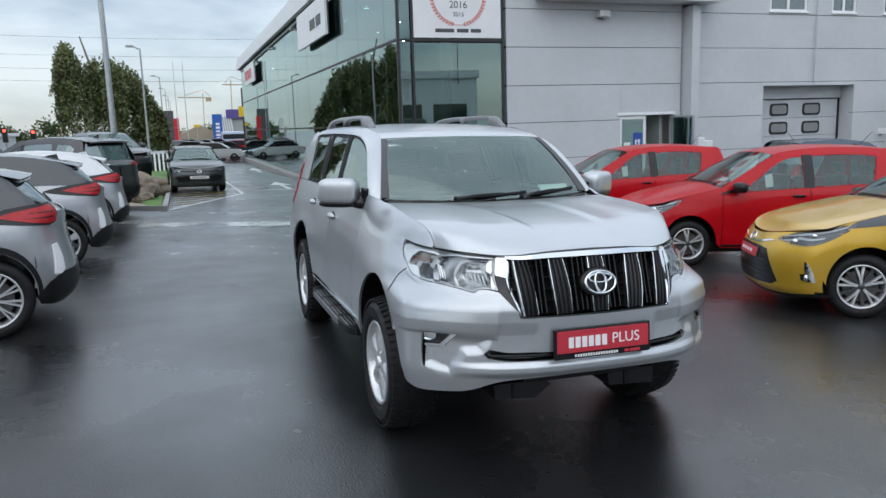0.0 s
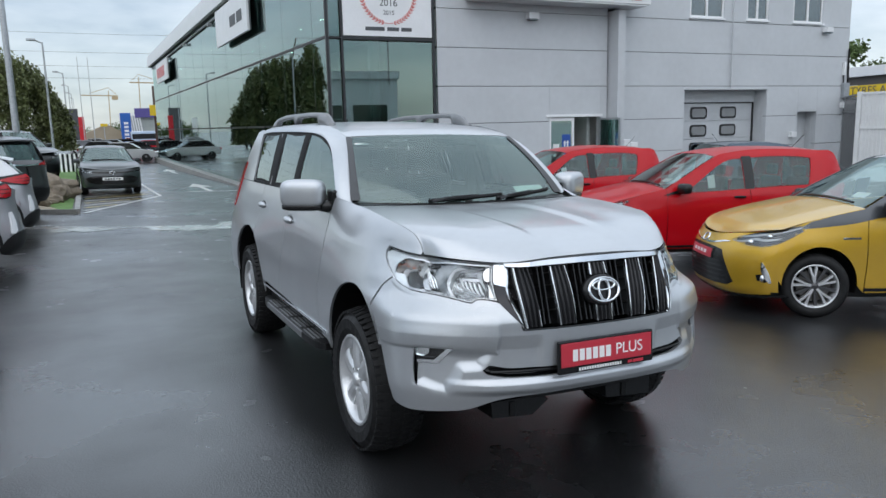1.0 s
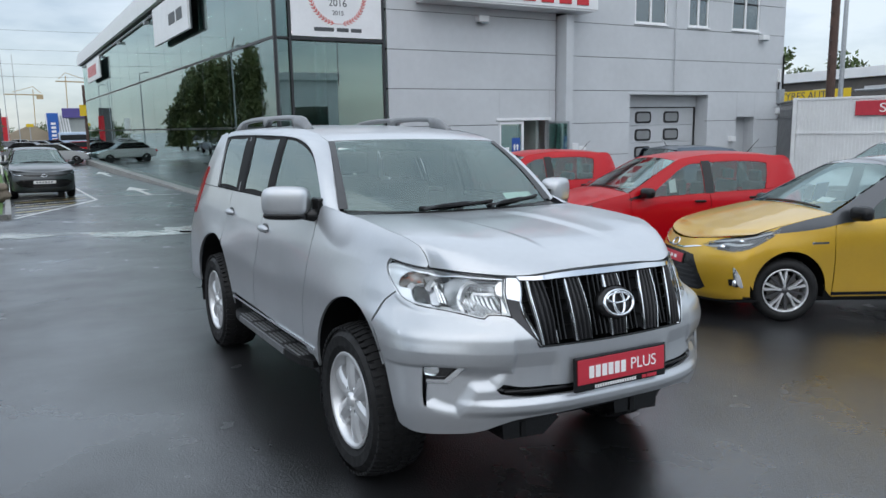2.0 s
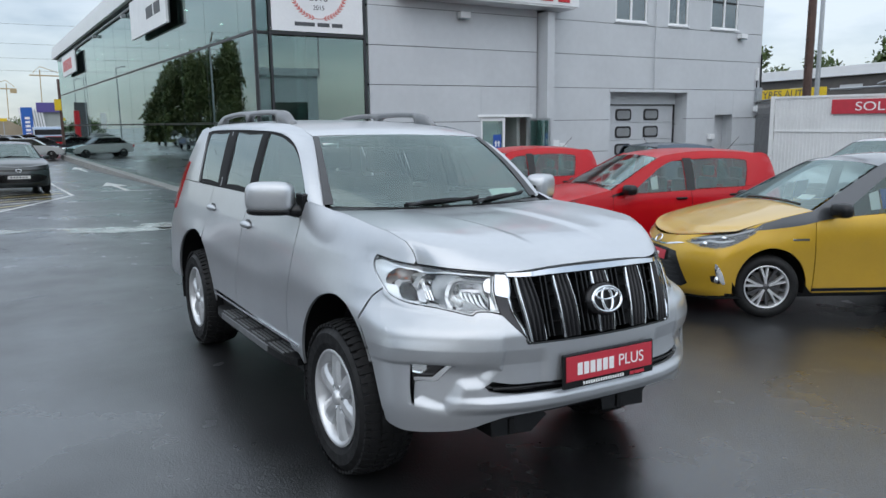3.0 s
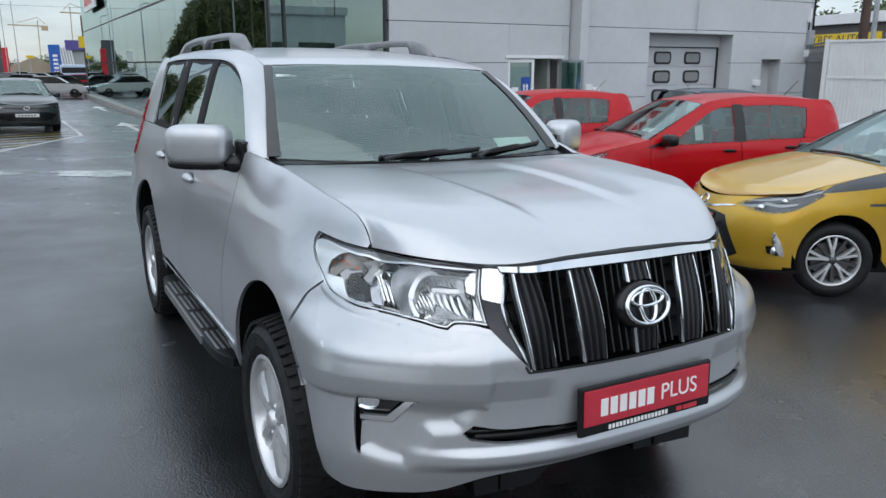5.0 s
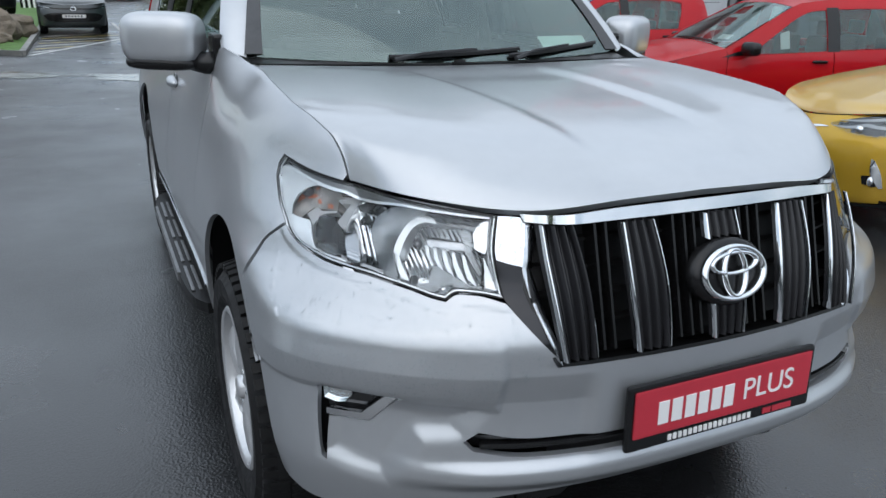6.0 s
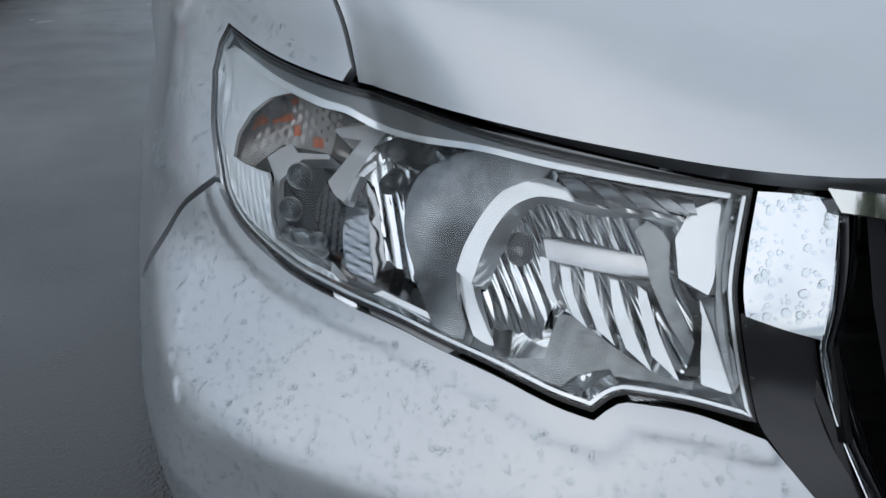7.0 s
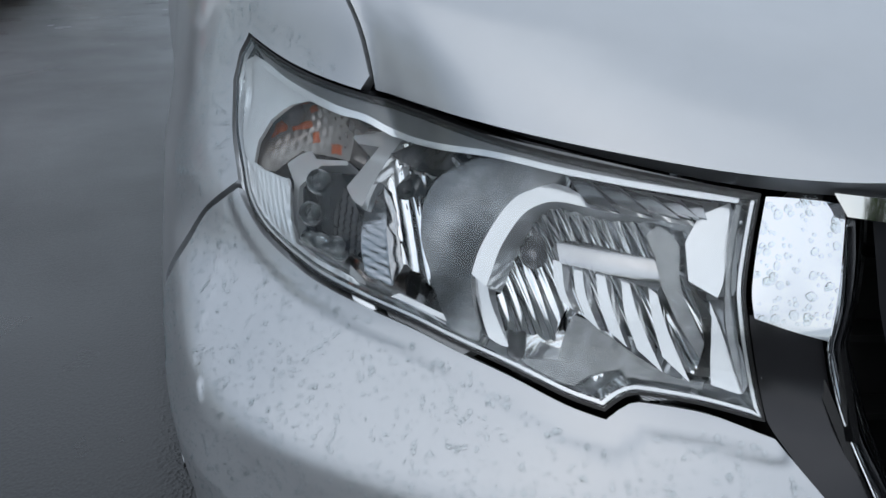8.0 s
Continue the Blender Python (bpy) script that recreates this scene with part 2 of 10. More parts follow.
def lathe(profile, centre, axis="x", steps=48, bm=None):
    """Turns a profile of (along, radius) round an axis through centre; closed if the first and last points meet."""
    bm = bm or bmesh.new()
    rows = []
    for along, r in profile:
        row = []
        for k in range(steps):
            a = 2 * math.pi * k / steps
            c, s = r * math.cos(a), r * math.sin(a)
            v = {"x": (along, c, s), "y": (c, along, s), "z": (c, s, along)}[axis]
            row.append(bm.verts.new(Vector(v) + Vector(centre)))
        rows.append(row)
    for a, b in zip(rows, rows[1:]):
        for k in range(steps):
            bm.faces.new((a[k], a[(k + 1) % steps], b[(k + 1) % steps], b[k]))
    bmesh.ops.recalc_face_normals(bm, faces=bm.faces)
    return bm


def lettering(name, text, size, material, parent, m, depth=0.004, align="CENTER"):
    cu = bpy.data.curves.new(name, "FONT")
    cu.body, cu.size, cu.extrude, cu.align_x, cu.align_y = text, size, depth, align, "CENTER"
    ob = bpy.data.objects.new(name, cu)
    me = bpy.data.meshes.new_from_object(ob)
    bpy.data.objects.remove(ob)
    me.materials.append(material)
    out = new(name, me)
    out.parent = parent
    out.matrix_basis = m
    return out
# ---- ground ----
def ground_z(x, y):
    """The yard is level round the cars; it climbs gently towards the workshop and along the street."""
    return 0.024 * max(0.0, x - 9.5) + 0.0129 * max(0.0, y - 42.0)


def ground_sheet():
    xs = sorted({*np.linspace(-30, 40, 36).tolist(), *np.geomspace(45, 2600, 14).tolist(), *(-np.geomspace(35, 2600, 14)).tolist(), 9.5})
    ys = sorted({*np.linspace(-30, 120, 76).tolist(), *np.geomspace(130, 2600, 14).tolist(), *(-np.geomspace(35, 2600, 12)).tolist(), 42.0})
    bm = bmesh.new()
    vs = [[bm.verts.new((x, y, ground_z(min(x, 60), min(y, 300)))) for x in xs] for y in ys]
    for a, b in zip(vs, vs[1:]):
        for i in range(len(xs) - 1):
            bm.faces.new((a[i], a[i + 1], b[i + 1], b[i]))
    return tagged(part("ground", bm, ASPHALT, smooth=True), "wet dark asphalt forecourt with a damp sheen", "ground", kind="structure")


ground_sheet()

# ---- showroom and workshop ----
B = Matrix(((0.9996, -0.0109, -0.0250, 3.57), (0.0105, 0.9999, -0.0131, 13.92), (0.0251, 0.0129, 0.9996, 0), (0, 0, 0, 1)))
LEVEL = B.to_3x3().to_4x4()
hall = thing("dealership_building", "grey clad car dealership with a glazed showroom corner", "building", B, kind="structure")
ROOF = 7.16
JOINTS = (-0.75, 0.0, 1.03, 1.99, 2.95, 3.925, 4.885, 5.85, 6.8, ROOF)


def cladding(u0, u1, v, holes=(), thick=0.20, names="wall_panel"):
    """Grey sheet panels between u0 and u1, one object a panel, with open joints; holes are (u0, u1, h0, h1)."""
    for h0, h1 in zip(JOINTS, JOINTS[1:]):
        spans = [(u0, u1)]
        cuts = [c for c in holes if c[2] < h1 - 0.02 and c[3] > h0 + 0.02]
        for a, b, c0, c1 in cuts:
            spans = [q for s, e in spans for q in ((s, min(e, a)), (max(s, b), e)) if q[1] - q[0] > 0.02]
            for lo, hi in ((h0, min(h1, c0)), (max(h0, c1), h1)):
                if hi - lo > 0.03:
                    part(names, box((a, v, lo + 0.008), (b, v + thick, hi - 0.008), 0.004), PANEL, hall)
        for s, e in spans:
            part(names, box((s + 0.004, v, h0 + 0.008), (e - 0.004, v + thick, h1 - 0.008), 0.004), PANEL, hall)


part("wall_core", box((2.6, 0.06, -0.75), (8.1, 0.19, 1.0)), JOINT, hall)
GARAGE, SIDE_DOOR, ENTRY = (10.92, 14.45, -0.75, 2.84), (15.92, 16.85, -0.75, 2.1), (6.02, 7.76, -0.75, 2.12)
WINDOWS = [(11.05, 12.43, 4.98, 6.25), (13.40, 14.35, 4.98, 6.25), (15.48, 16.9, 4.98, 6.25)]
cladding(2.60, 7.98, 0.0, [ENTRY])
cladding(8.34, 18.3, 0.0, [GARAGE, SIDE_DOOR, *WINDOWS])
# joint backing strips
for h in JOINTS[2:-1]:
    for s, e in ((2.6, 6.0 if h < 2.05 else 8.0), (8.32, 10.9 if h < 2.9 else 18.3), (14.47, 15.9 if h < 2.0 else 18.3)):
        part("joint_strip", box((s, 0.03, h - 0.03), (e, 0.15, h + 0.03)), JOINT, hall)
part("pilaster", box((8.02, -0.42, -0.75), (8.28, 0.25, 5.0), 0.01), PANEL, hall)
part("downpipe", tube([(12.78, -0.06, 2.9), (12.78, -0.06, 7.0)], 0.022, 10), PANEL, hall)
part("side_wall", box((18.1, 0.2, -0.75), (18.3, 42, ROOF)), PANEL, hall)
part("back_wall", box((-0.1, 41.9, -0.75), (18.1, 42.1, ROOF)), PANEL, hall)
part("roof", box((-0.5, -0.05, ROOF), (18.35, 43.3, ROOF + 0.25), 0.02), WHITE, hall)
# canopy board over the entrance
board = part("fascia_board", box((3.4, -0.75, 5.12), (8.88, 0.02, 6.30), 0.015), WHITE, hall, "white sign board over the entrance")
part("fascia_soffit", box((3.45, -0.72, 5.08), (8.8, 0.0, 5.118)), WHITE, hall)
for i in range(6):
    part("fascia_letter", box((5.0 + i * 0.62, -0.775, 5.22), (5.42 + i * 0.62, -0.751, 5.85), 0.01), RED_SIGN, board, "red block letter shape")


def wall_lamp(u, h):
    lamp = part("wall_lamp", box((u - 0.16, -0.20, h - 0.02), (u + 0.16, 0.0, h + 0.14), 0.015), WHITE, hall, "white bulkhead wall lamp")
    part("lamp_lens", box((u - 0.13, -0.19, h - 0.06), (u + 0.13, -0.03, h - 0.021), 0.01), WINGLASS, lamp)


wall_lamp(5.40, 4.72)
wall_lamp(17.05, 4.72)

for a, b, c, d in WINDOWS:
    win = part("window", box((a, 0.02, c), (b, 0.10, c + 0.06)), WHITE, hall, "white framed first floor window")
    for lo, hi in (((a, 0.02, d - 0.06), (b, 0.10, d)), ((a, 0.02, c + 0.06), (a + 0.06, 0.10, d - 0.06)), ((b - 0.06, 0.02, c + 0.06), (b, 0.10, d - 0.06)), (((a + b) / 2 - 0.04, 0.02, c + 0.06), ((a + b) / 2 + 0.04, 0.10, d - 0.06))):
        part("window_frame", box(lo, hi, 0.006), WHITE, win)
    part("window_sill", box((a - 0.04, -0.05, c - 0.045), (b + 0.04, 0.02, c - 0.002), 0.006), WHITE, win)
    for s, e in ((a + 0.06, (a + b) / 2 - 0.04), ((a + b) / 2 + 0.04, b - 0.06)):
        part("pane", box((s, 0.055, c + 0.06), (e, 0.063, d - 0.06)), WINGLASS, win)
    part("room_back", box((a - 0.3, 0.9, c - 0.3), (b + 0.3, 0.95, d + 0.3)), INNER, win)
    part("blind", box((b - 0.5, 0.14, c + 0.05), (b - 0.08, 0.15, d)), WHITE, win)

# roller door set back in its opening
def rounded_box(x0, x1, z0, z1, r):
    """The outline of a rectangle with round corners."""
    out = []
    for cx, cz, a0 in ((x1 - r, z1 - r, 0), (x0 + r, z1 - r, 90), (x0 + r, z0 + r, 180), (x1 - r, z0 + r, 270)):
        out += [(cx + r * math.cos(radians(a0 + 18 * k)), cz + r * math.sin(radians(a0 + 18 * k))) for k in range(6)]
    return out


SHUTTER = mat("light grey sectional door", (0.52, 0.54, 0.56), 0.4, vary=0.05, scale=2, bump=0.02)
ACRYLIC = mat("grey acrylic pane", (0.24, 0.25, 0.255), 0.35, vary=0.08, scale=3)
RUBBERTRIM = mat("black window rubber", (0.02, 0.02, 0.022), 0.5, vary=0.1)
a, b, c, d = GARAGE
roller = part("sectional_door", box((a + 0.02, 0.59, -0.75), (b - 0.02, 0.62, 2.47)), SHUTTER, hall, "light grey sectional workshop door with small windows")
for k in range(6):
    h = 2.44 - 0.56 * k
    part("door_section", box((a + 0.04, 0.55, h - 0.55), (b - 0.04, 0.59, h - 0.006), 0.006), SHUTTER, roller)
    for s in (11.73, 13.01):
        if k < 4:
            w = part("door_window", prism([tuple(p) for p in rounded_box(s - 0.04, s + 0.67, h - 0.49, h - 0.11, 0.11)], 0.530, 0.549), RUBBERTRIM, roller)
            part("pane", prism([tuple(p) for p in rounded_box(s + 0.03, s + 0.60, h - 0.43, h - 0.17, 0.08)], 0.522, 0.529), ACRYLIC, w)
part("door_head", box((a, 0.50, 2.47), (b, 0.60, 2.84)), PANEL, hall)
part("head_seal", box((a + 0.02, 0.51, 2.44), (b - 0.02, 0.548, 2.475)), RUBBERTRIM, hall)
part("reveal", box((a - 0.02, 0.2, -0.75), (a, 0.6, 2.84)), PANEL, hall)
part("reveal", box((b, 0.2, -0.75), (b + 0.02, 0.6, 2.84)), PANEL, hall)
part("seal", box((b - 0.06, 0.51, -0.75), (b - 0.01, 0.548, 2.44)), RUBBERTRIM, hall)
part("lintel", box((a, 0.2, 2.84), (b, 0.6, 2.9)), PANEL, hall)
part("opening_trim", box((a - 0.06, -0.012, 2.842), (b + 0.06, 0.0, 2.90)), PANEL, hall)
# staff door
a, b, c, d = SIDE_DOOR
part("side_door", box((a, 0.40, -0.75), (b, 0.45, 2.1)), SHUTTER, hall, "pale grey staff door in a deep reveal")
for s in (a - 0.02, b):
    part("reveal", box((s, 0.2, -0.75), (s + 0.02, 0.45, 2.1)), PANEL, hall)
part("lintel", box((a, 0.2, 2.1), (b, 0.45, 2.14)), PANEL, hall)
part("keypad_box", box((15.55, -0.12, 1.28), (15.80, 0.0, 1.46), 0.01), WHITE, hall)
# entrance: one glazed leaf shut, one swung open
BLUESIGN = mat("blue notice", (0.02, 0.08, 0.35), 0.4, vary=0.05)
PAPER = mat("white paper notice", (0.78, 0.79, 0.78), 0.6, vary=0.03)
a, b, c, d = ENTRY
part("entry_wall", box((a - 0.3, 0.9, -0.75), (b + 0.6, 1.0, 2.4)), PAPER, hall, "pale lobby wall")
part("entry_floor", box((a, 0.2, -0.6), (b, 0.9, -0.02)), FLOOR_IN, hall)
part("entry_head", box((a - 0.12, -0.02, 2.10), (b + 0.06, 0.2, 2.18), 0.005), WHITE, hall)
leaf = part("door_leaf", box((a, 0.02, 2.0), (a + 0.84, 0.08, 2.08)), WHITE, hall, "white framed glazed entrance door")
for lo, hi in (((a, 0.02, -0.4), (a + 0.06, 0.08, 2.0)), ((a + 0.76, 0.02, -0.4), (a + 0.84, 0.08, 2.0)), ((a + 0.06, 0.02, -0.4), (a + 0.76, 0.08, -0.2))):
    part("stile", box(lo, hi, 0.005), WHITE, leaf)
part("pane", box((a + 0.06, 0.045, -0.2), (a + 0.76, 0.053, 2.0)), SHOPGLASS, leaf)
part("notice", box((a + 0.44, 0.036, 1.05), (a + 0.72, 0.042, 1.62)), BLUESIGN, leaf, "blue notice with two white arrows")
for s in (0.50, 0.60):
    part("arrow_mark", prism([(a + s, 1.28), (a + s + 0.05, 1.28), (a + s + 0.05, 1.38), (a + s + 0.075, 1.38), (a + s + 0.025, 1.46), (a + s - 0.025, 1.38), (a + s, 1.38)], 0.030, 0.035), PAPER, leaf)
part("notice", box((a + 0.14, 0.036, 1.0), (a + 0.34, 0.042, 1.36)), PAPER, leaf)
part("red_notice", box((7.12, 0.89, 1.40), (7.36, 0.898, 1.58)), RED_SIGN, hall)
sw = pose(b - 0.05, 0.0, 0, 0, 0, -80)
leaf = part("door_leaf", box((0, -0.03, -0.4), (0.06, 0.03, 2.06), 0.005, m=sw), GALV, hall, "open glazed entrance door leaf")
for lo, hi in (((0.74, -0.03, -0.4), (0.80, 0.03, 2.06)), ((0.06, -0.03, 2.0), (0.74, 0.03, 2.06)), ((0.06, -0.03, -0.4), (0.74, 0.03, -0.2))):
    part("stile", box(lo, hi, 0.005, m=sw), GALV, leaf)
part("pane", box((0.06, -0.004, -0.2), (0.74, 0.004, 2.0), m=sw), SHOPGLASS, leaf)
# charger post and bin by the pilaster
part("meter_box", box((8.42, -0.25, 0.6), (8.66, 0.0, 1.42), 0.02), WHITE, hall, "white wall box by the pilaster")
part("meter_box", box((8.72, -0.2, 0.9), (8.98, 0.0, 1.33), 0.02), WHITE, hall)
# cable gear at the wall's end
part("cable_box", box((18.02, -0.14, 2.55), (18.28, 0.0, 3.05), 0.01), GALV, hall)
part("cable_box", box((18.0, -0.12, 2.2), (18.2, 0.0, 2.4), 0.01), WHITE, hall)
part("cable_box", box((18.02, -0.10, 3.3), (18.10, 0.0, 3.75), 0.01), WHITE, hall)
part("cable", tube([(18.06, -0.05, 3.4), (18.05, -0.05, 2.9), (18.08, -0.06, 2.6)], 0.025, 6), BLACKPLASTIC, hall)
part("cable", tube([(18.27, -0.04, 4.2), (18.28, -0.05, 3.0), (18.3, -0.06, 2.5)], 0.03, 6), BLACKPLASTIC, hall)

# glazed corner, seen from the yard
def frame_bar(lo, hi, owner=None):
    return part("mullion", box(lo, hi, 0.006), DARKFRAME, owner or hall)


frame_bar((0.05, -0.03, -0.5), (0.11, 0.06, ROOF))
frame_bar((2.46, -0.03, -0.5), (2.53, 0.06, ROOF))
frame_bar((0.11, -0.03, 4.05), (2.46, 0.05, 4.12))
frame_bar((-0.29, -0.03, 4.06), (0.05, 0.04, 4.10))
frame_bar((1.245, 0.0, 3.0), (1.275, 0.05, 4.05))
part("glass_pane", box((0.11, 0.0, -0.3), (2.46, 0.012, 4.02)), SHOPGLASS, hall)
part("glass_pane", box((-0.29, 0.0, -0.3), (0.02, 0.012, 4.04)), SHOPGLASS, hall)
part("glass_pane", box((-0.29, 0.0, 4.12), (0.02, 0.012, ROOF)), SHOPGLASS, hall)
banner = part("award_banner", box((0.12, -0.03, 4.14), (2.45, -0.006, 6.9), 0.003), WHITE, hall, "white banner with a red laurel wreath")
LAUREL = mat("coral red print", (0.62, 0.16, 0.14), 0.5, vary=0.05)
cu, ch, rad = 1.30, 5.15, 0.70
for side in (-1, 1):
    part("laurel_stem", tube([(cu + side * rad * math.sin(t), -0.033, ch - rad * math.cos(t)) for t in np.linspace(-0.16, 1.9, 24)], 0.008, 4), LAUREL, banner)
    for k in range(15):
        t = 0.18 + 0.115 * k
        for inner in (-1, 1):
            p = (cu + side * rad * math.sin(t), ch - rad * math.cos(t))
            ang = t * side + (math.pi / 2 if side < 0 else math.pi / 2) + side * inner * 0.55
            ca, sa = math.cos(t) * side, math.sin(t)
            d = Vector((ca + inner * 0.75 * math.sin(t) * side, sa - inner * 0.75 * math.cos(t))).normalized()
            n = Vector((-d.y, d.x))
            q = Vector(p)
            leaf_poly = [q, q + d * 0.05 + n * 0.018, q + d * 0.10, q + d * 0.05 - n * 0.018]
            part("laurel_leaf", prism([tuple(w) for w in leaf_poly], -0.036, -0.031), LAUREL, banner)
TEXTUP = pose(0, 0, 0, 90, 0, 0)
lettering("lettering", "2016", 0.24, INK, banner, Matrix.Translation((cu, -0.032, 4.93)) @ TEXTUP)
lettering("lettering", "2015", 0.15, INK, banner, Matrix.Translation((cu, -0.032, 4.70)) @ TEXTUP)
lettering("lettering", "2017", 0.30, INK, banner, Matrix.Translation((cu, -0.032, 5.20)) @ TEXTUP)
for s, e in ((-0.62, -0.12), (-0.05, 0.26), (0.32, 0.60)):
    part("name_bar", box((cu + s, -0.034, 4.27), (cu + e, -0.031, 4.36)), INK, banner)

# long glazed front along the street
GL = -0.30
for v0, v1 in zip(*(lambda q: (q, q[1:]))([0.0, 1.15] + [1.15 + 2.96 * k for k in range(1, 15)])):
    for h0, h1 in ((-0.15, 2.0), (2.06, 4.06), (4.14, 6.6)):
        part("glass_pane", box((GL, v0 + 0.012, h0), (GL + 0.012, v1 - 0.012, h1)), SHOPGLASS, hall)
    part("mullion", box((GL + 0.002, v0 - 0.010, -0.15), (GL + 0.07, v0 + 0.010, 6.6)), SLIMFRAME, hall)
for h, w in ((2.03, 0.012), (4.10, 0.028)):
    part("transom", box((GL - 0.02, 0.0, h - w), (GL + 0.06, 42.6, h + w)), DARKFRAME, hall)
part("corner_post", box((GL - 0.02, -0.03, -0.4), (GL + 0.04, 0.04, ROOF), 0.006), DARKFRAME, hall)
part("glass_kerb", box((GL - 0.35, -0.2, -0.9), (GL + 0.08, 43.0, -0.05), 0.02), CONCRETE, hall, "low concrete kerb under the glass front")
part("eaves_fascia", box((-0.56, 7.1, 6.62), (-0.40, 43.4, ROOF), 0.01), WHITE, hall, "white eaves fascia")
part("eaves_fascia", box((-0.56, -0.05, 6.75), (-0.40, 7.1, ROOF), 0.01), WHITE, hall)
part("eaves_soffit", box((-0.40, -0.05, 6.6), (0.5, 43.3, 6.66)), SOFFIT, hall)
part("gutter_pipe", tube([(-0.36, 8, 6.42), (-0.36, 42, 6.42)], 0.05, 8), GALV, hall)
for v in (15.5, 23.5, 31.5, 39.0):
    part("soffit_lamp", box((-0.50, v - 0.12, 6.2), (-0.32, v + 0.12, 6.34), 0.01), GALV, hall)
for v0, v1, h0, h1, red in ((7.24, 13.0, 5.09, 6.40, False), (30.5, 36.9, 5.05, 6.24, True)):
    s = part("hanging_sign", box((-0.60, v0, h0), (-0.52, v1, h1), 0.008), WHITE, hall, "white sign board under the eaves")
    part("sign_back", box((-0.515, v0 + 0.02, h0 + 0.02), (-0.47, v1 - 0.02, h1 - 0.02)), SOFFIT, s)
    if red:
        for k in range(6):
            part("sign_mark", box((-0.612, v1 - 1.2 - 0.75 * k, h0 + 0.28), (-0.602, v1 - 0.65 - 0.75 * k, h1 - 0.3)), RED_SIGN, s)
    else:
        for k, (w0, w1) in enumerate(((0.5, 1.5), (1.75, 2.6))):
            part("sign_mark", box((-0.612, v1 - 2.4 - w1, h0 + 0.42), (-0.602, v1 - 2.4 - w0, h0 + 0.78)), INK, s)
# inside the showroom
part("showroom_floor", box((GL + 0.1, 0.2, -0.3), (12.0, 41.8, -0.12)), FLOOR_IN, hall)
part("inner_wall", box((7.5, 0.3, -0.12), (7.6, 41.8, 6.6)), INNER, hall)
part("showroom_ceiling", box((0.0, 0.2, 6.0), (7.5, 41.8, 6.1)), INNER, hall)
DOWNLIGHT = glow("downlight", (1.0, 0.93, 0.82), 22)
for k in range(12):
    for j in range(3):
        part("downlight", lathe([(5.985, 0.0), (5.985, 0.075), (5.999, 0.09)], (0.9 + 2.1 * j, 1.2 + 3.2 * k, 0), "z", 12), DOWNLIGHT, hall)
for v in (4.0, 9.9, 15.9, 21.8, 27.7, 33.6):
    part("column", lathe([(-0.12, 0.16), (6.0, 0.16)], (2.4, v, 0), "z", 16), PANEL, hall)
part("reception_desk", box((3.4, 3.0, -0.12), (5.4, 4.2, 1.0), 0.03), WHITE, hall)
# ---- the silver off-roader: its skin as functions of place; x across, y to the back, origin under the front axle ----
def curve(table):
    """A smooth function through (place, value) rows."""
    xs, ys = (np.array(c, float) for c in zip(*table))
    m = np.gradient(ys, xs)

    def at(x):
        x = np.clip(np.asarray(x, float), xs[0], xs[-1])
        i = np.clip(np.searchsorted(xs, x) - 1, 0, len(xs) - 2)
        w = xs[i + 1] - xs[i]
        t = (x - xs[i]) / w
        a, b, c, d = 2 * t**3 - 3 * t**2 + 1, t**3 - 2 * t**2 + t, -2 * t**3 + 3 * t**2, t**3 - t**2
        return a * ys[i] + b * w * m[i] + c * ys[i + 1] + d * w * m[i + 1]

    return at


def step_up(x, a, b):
    t = np.clip((np.asarray(x, float) - a) / (b - a), 0, 1)
    return t * t * (3 - 2 * t)


def bell(x, c, w):
    return np.exp(-(((np.asarray(x, float) - c) / w) ** 2))


NOSE = curve([(0.30, -0.86), (0.42, -0.895), (0.52, -0.925), (0.62, -0.932), (0.72, -0.936), (0.80, -0.9385), (0.845, -0.9375), (0.868, -0.9315), (0.90, -0.9190), (0.93, -0.904), (1.01, -0.875), (1.09, -0.838), (1.12, -0.823), (1.16, -0.803), (1.20, -0.772), (1.25, -0.71), (1.3, -0.62)])
SWEEP = curve([(0.30, 0.45), (0.55, 0.45), (0.72, 0.46), (0.82, 0.49), (0.87, 0.525), (0.90, 0.61), (0.93, 0.70), (1.01, 0.745), (1.09, 0.745), (1.14, 0.69), (1.2, 0.62), (1.3, 0.6)])
TUCK = curve([(0.3, 0.0), (0.9, 0.0), (1.0, 0.10), (1.05, 0.32), (1.10, 0.65), (1.15, 1.0), (1.2, 1.18), (1.3, 1.2)])
FLANK = curve([(0.28, 0.86), (0.40, 0.895), (0.50, 0.915), (0.62, 0.926), (0.75, 0.928), (0.88, 0.917), (1.0, 0.894), (1.1, 0.868), (1.18, 0.845), (1.25, 0.826), (1.4, 0.785), (1.55, 0.738), (1.7, 0.684), (1.76, 0.652), (1.80, 0.60), (1.83, 0.5)])
SEAM_Z = curve([(-0.60, 1.06), (-0.53, 1.105), (-0.517, 1.124), (-0.494, 1.168), (-0.465, 1.203), (-0.42, 1.224), (-0.357, 1.240), (-0.24, 1.252), (-0.118, 1.263), (0.095, 1.279), (0.355, 1.293), (0.60, 1.325), (0.9, 1.36)])
SEAM_H = curve([(-0.60, 0.705), (-0.517, 0.724), (-0.494, 0.731), (-0.465, 0.743), (-0.42, 0.757), (-0.357, 0.765), (-0.24, 0.763), (-0.118, 0.758), (0.095, 0.748), (0.355, 0.726), (0.9, 0.72)])
PIVOT = 1.0


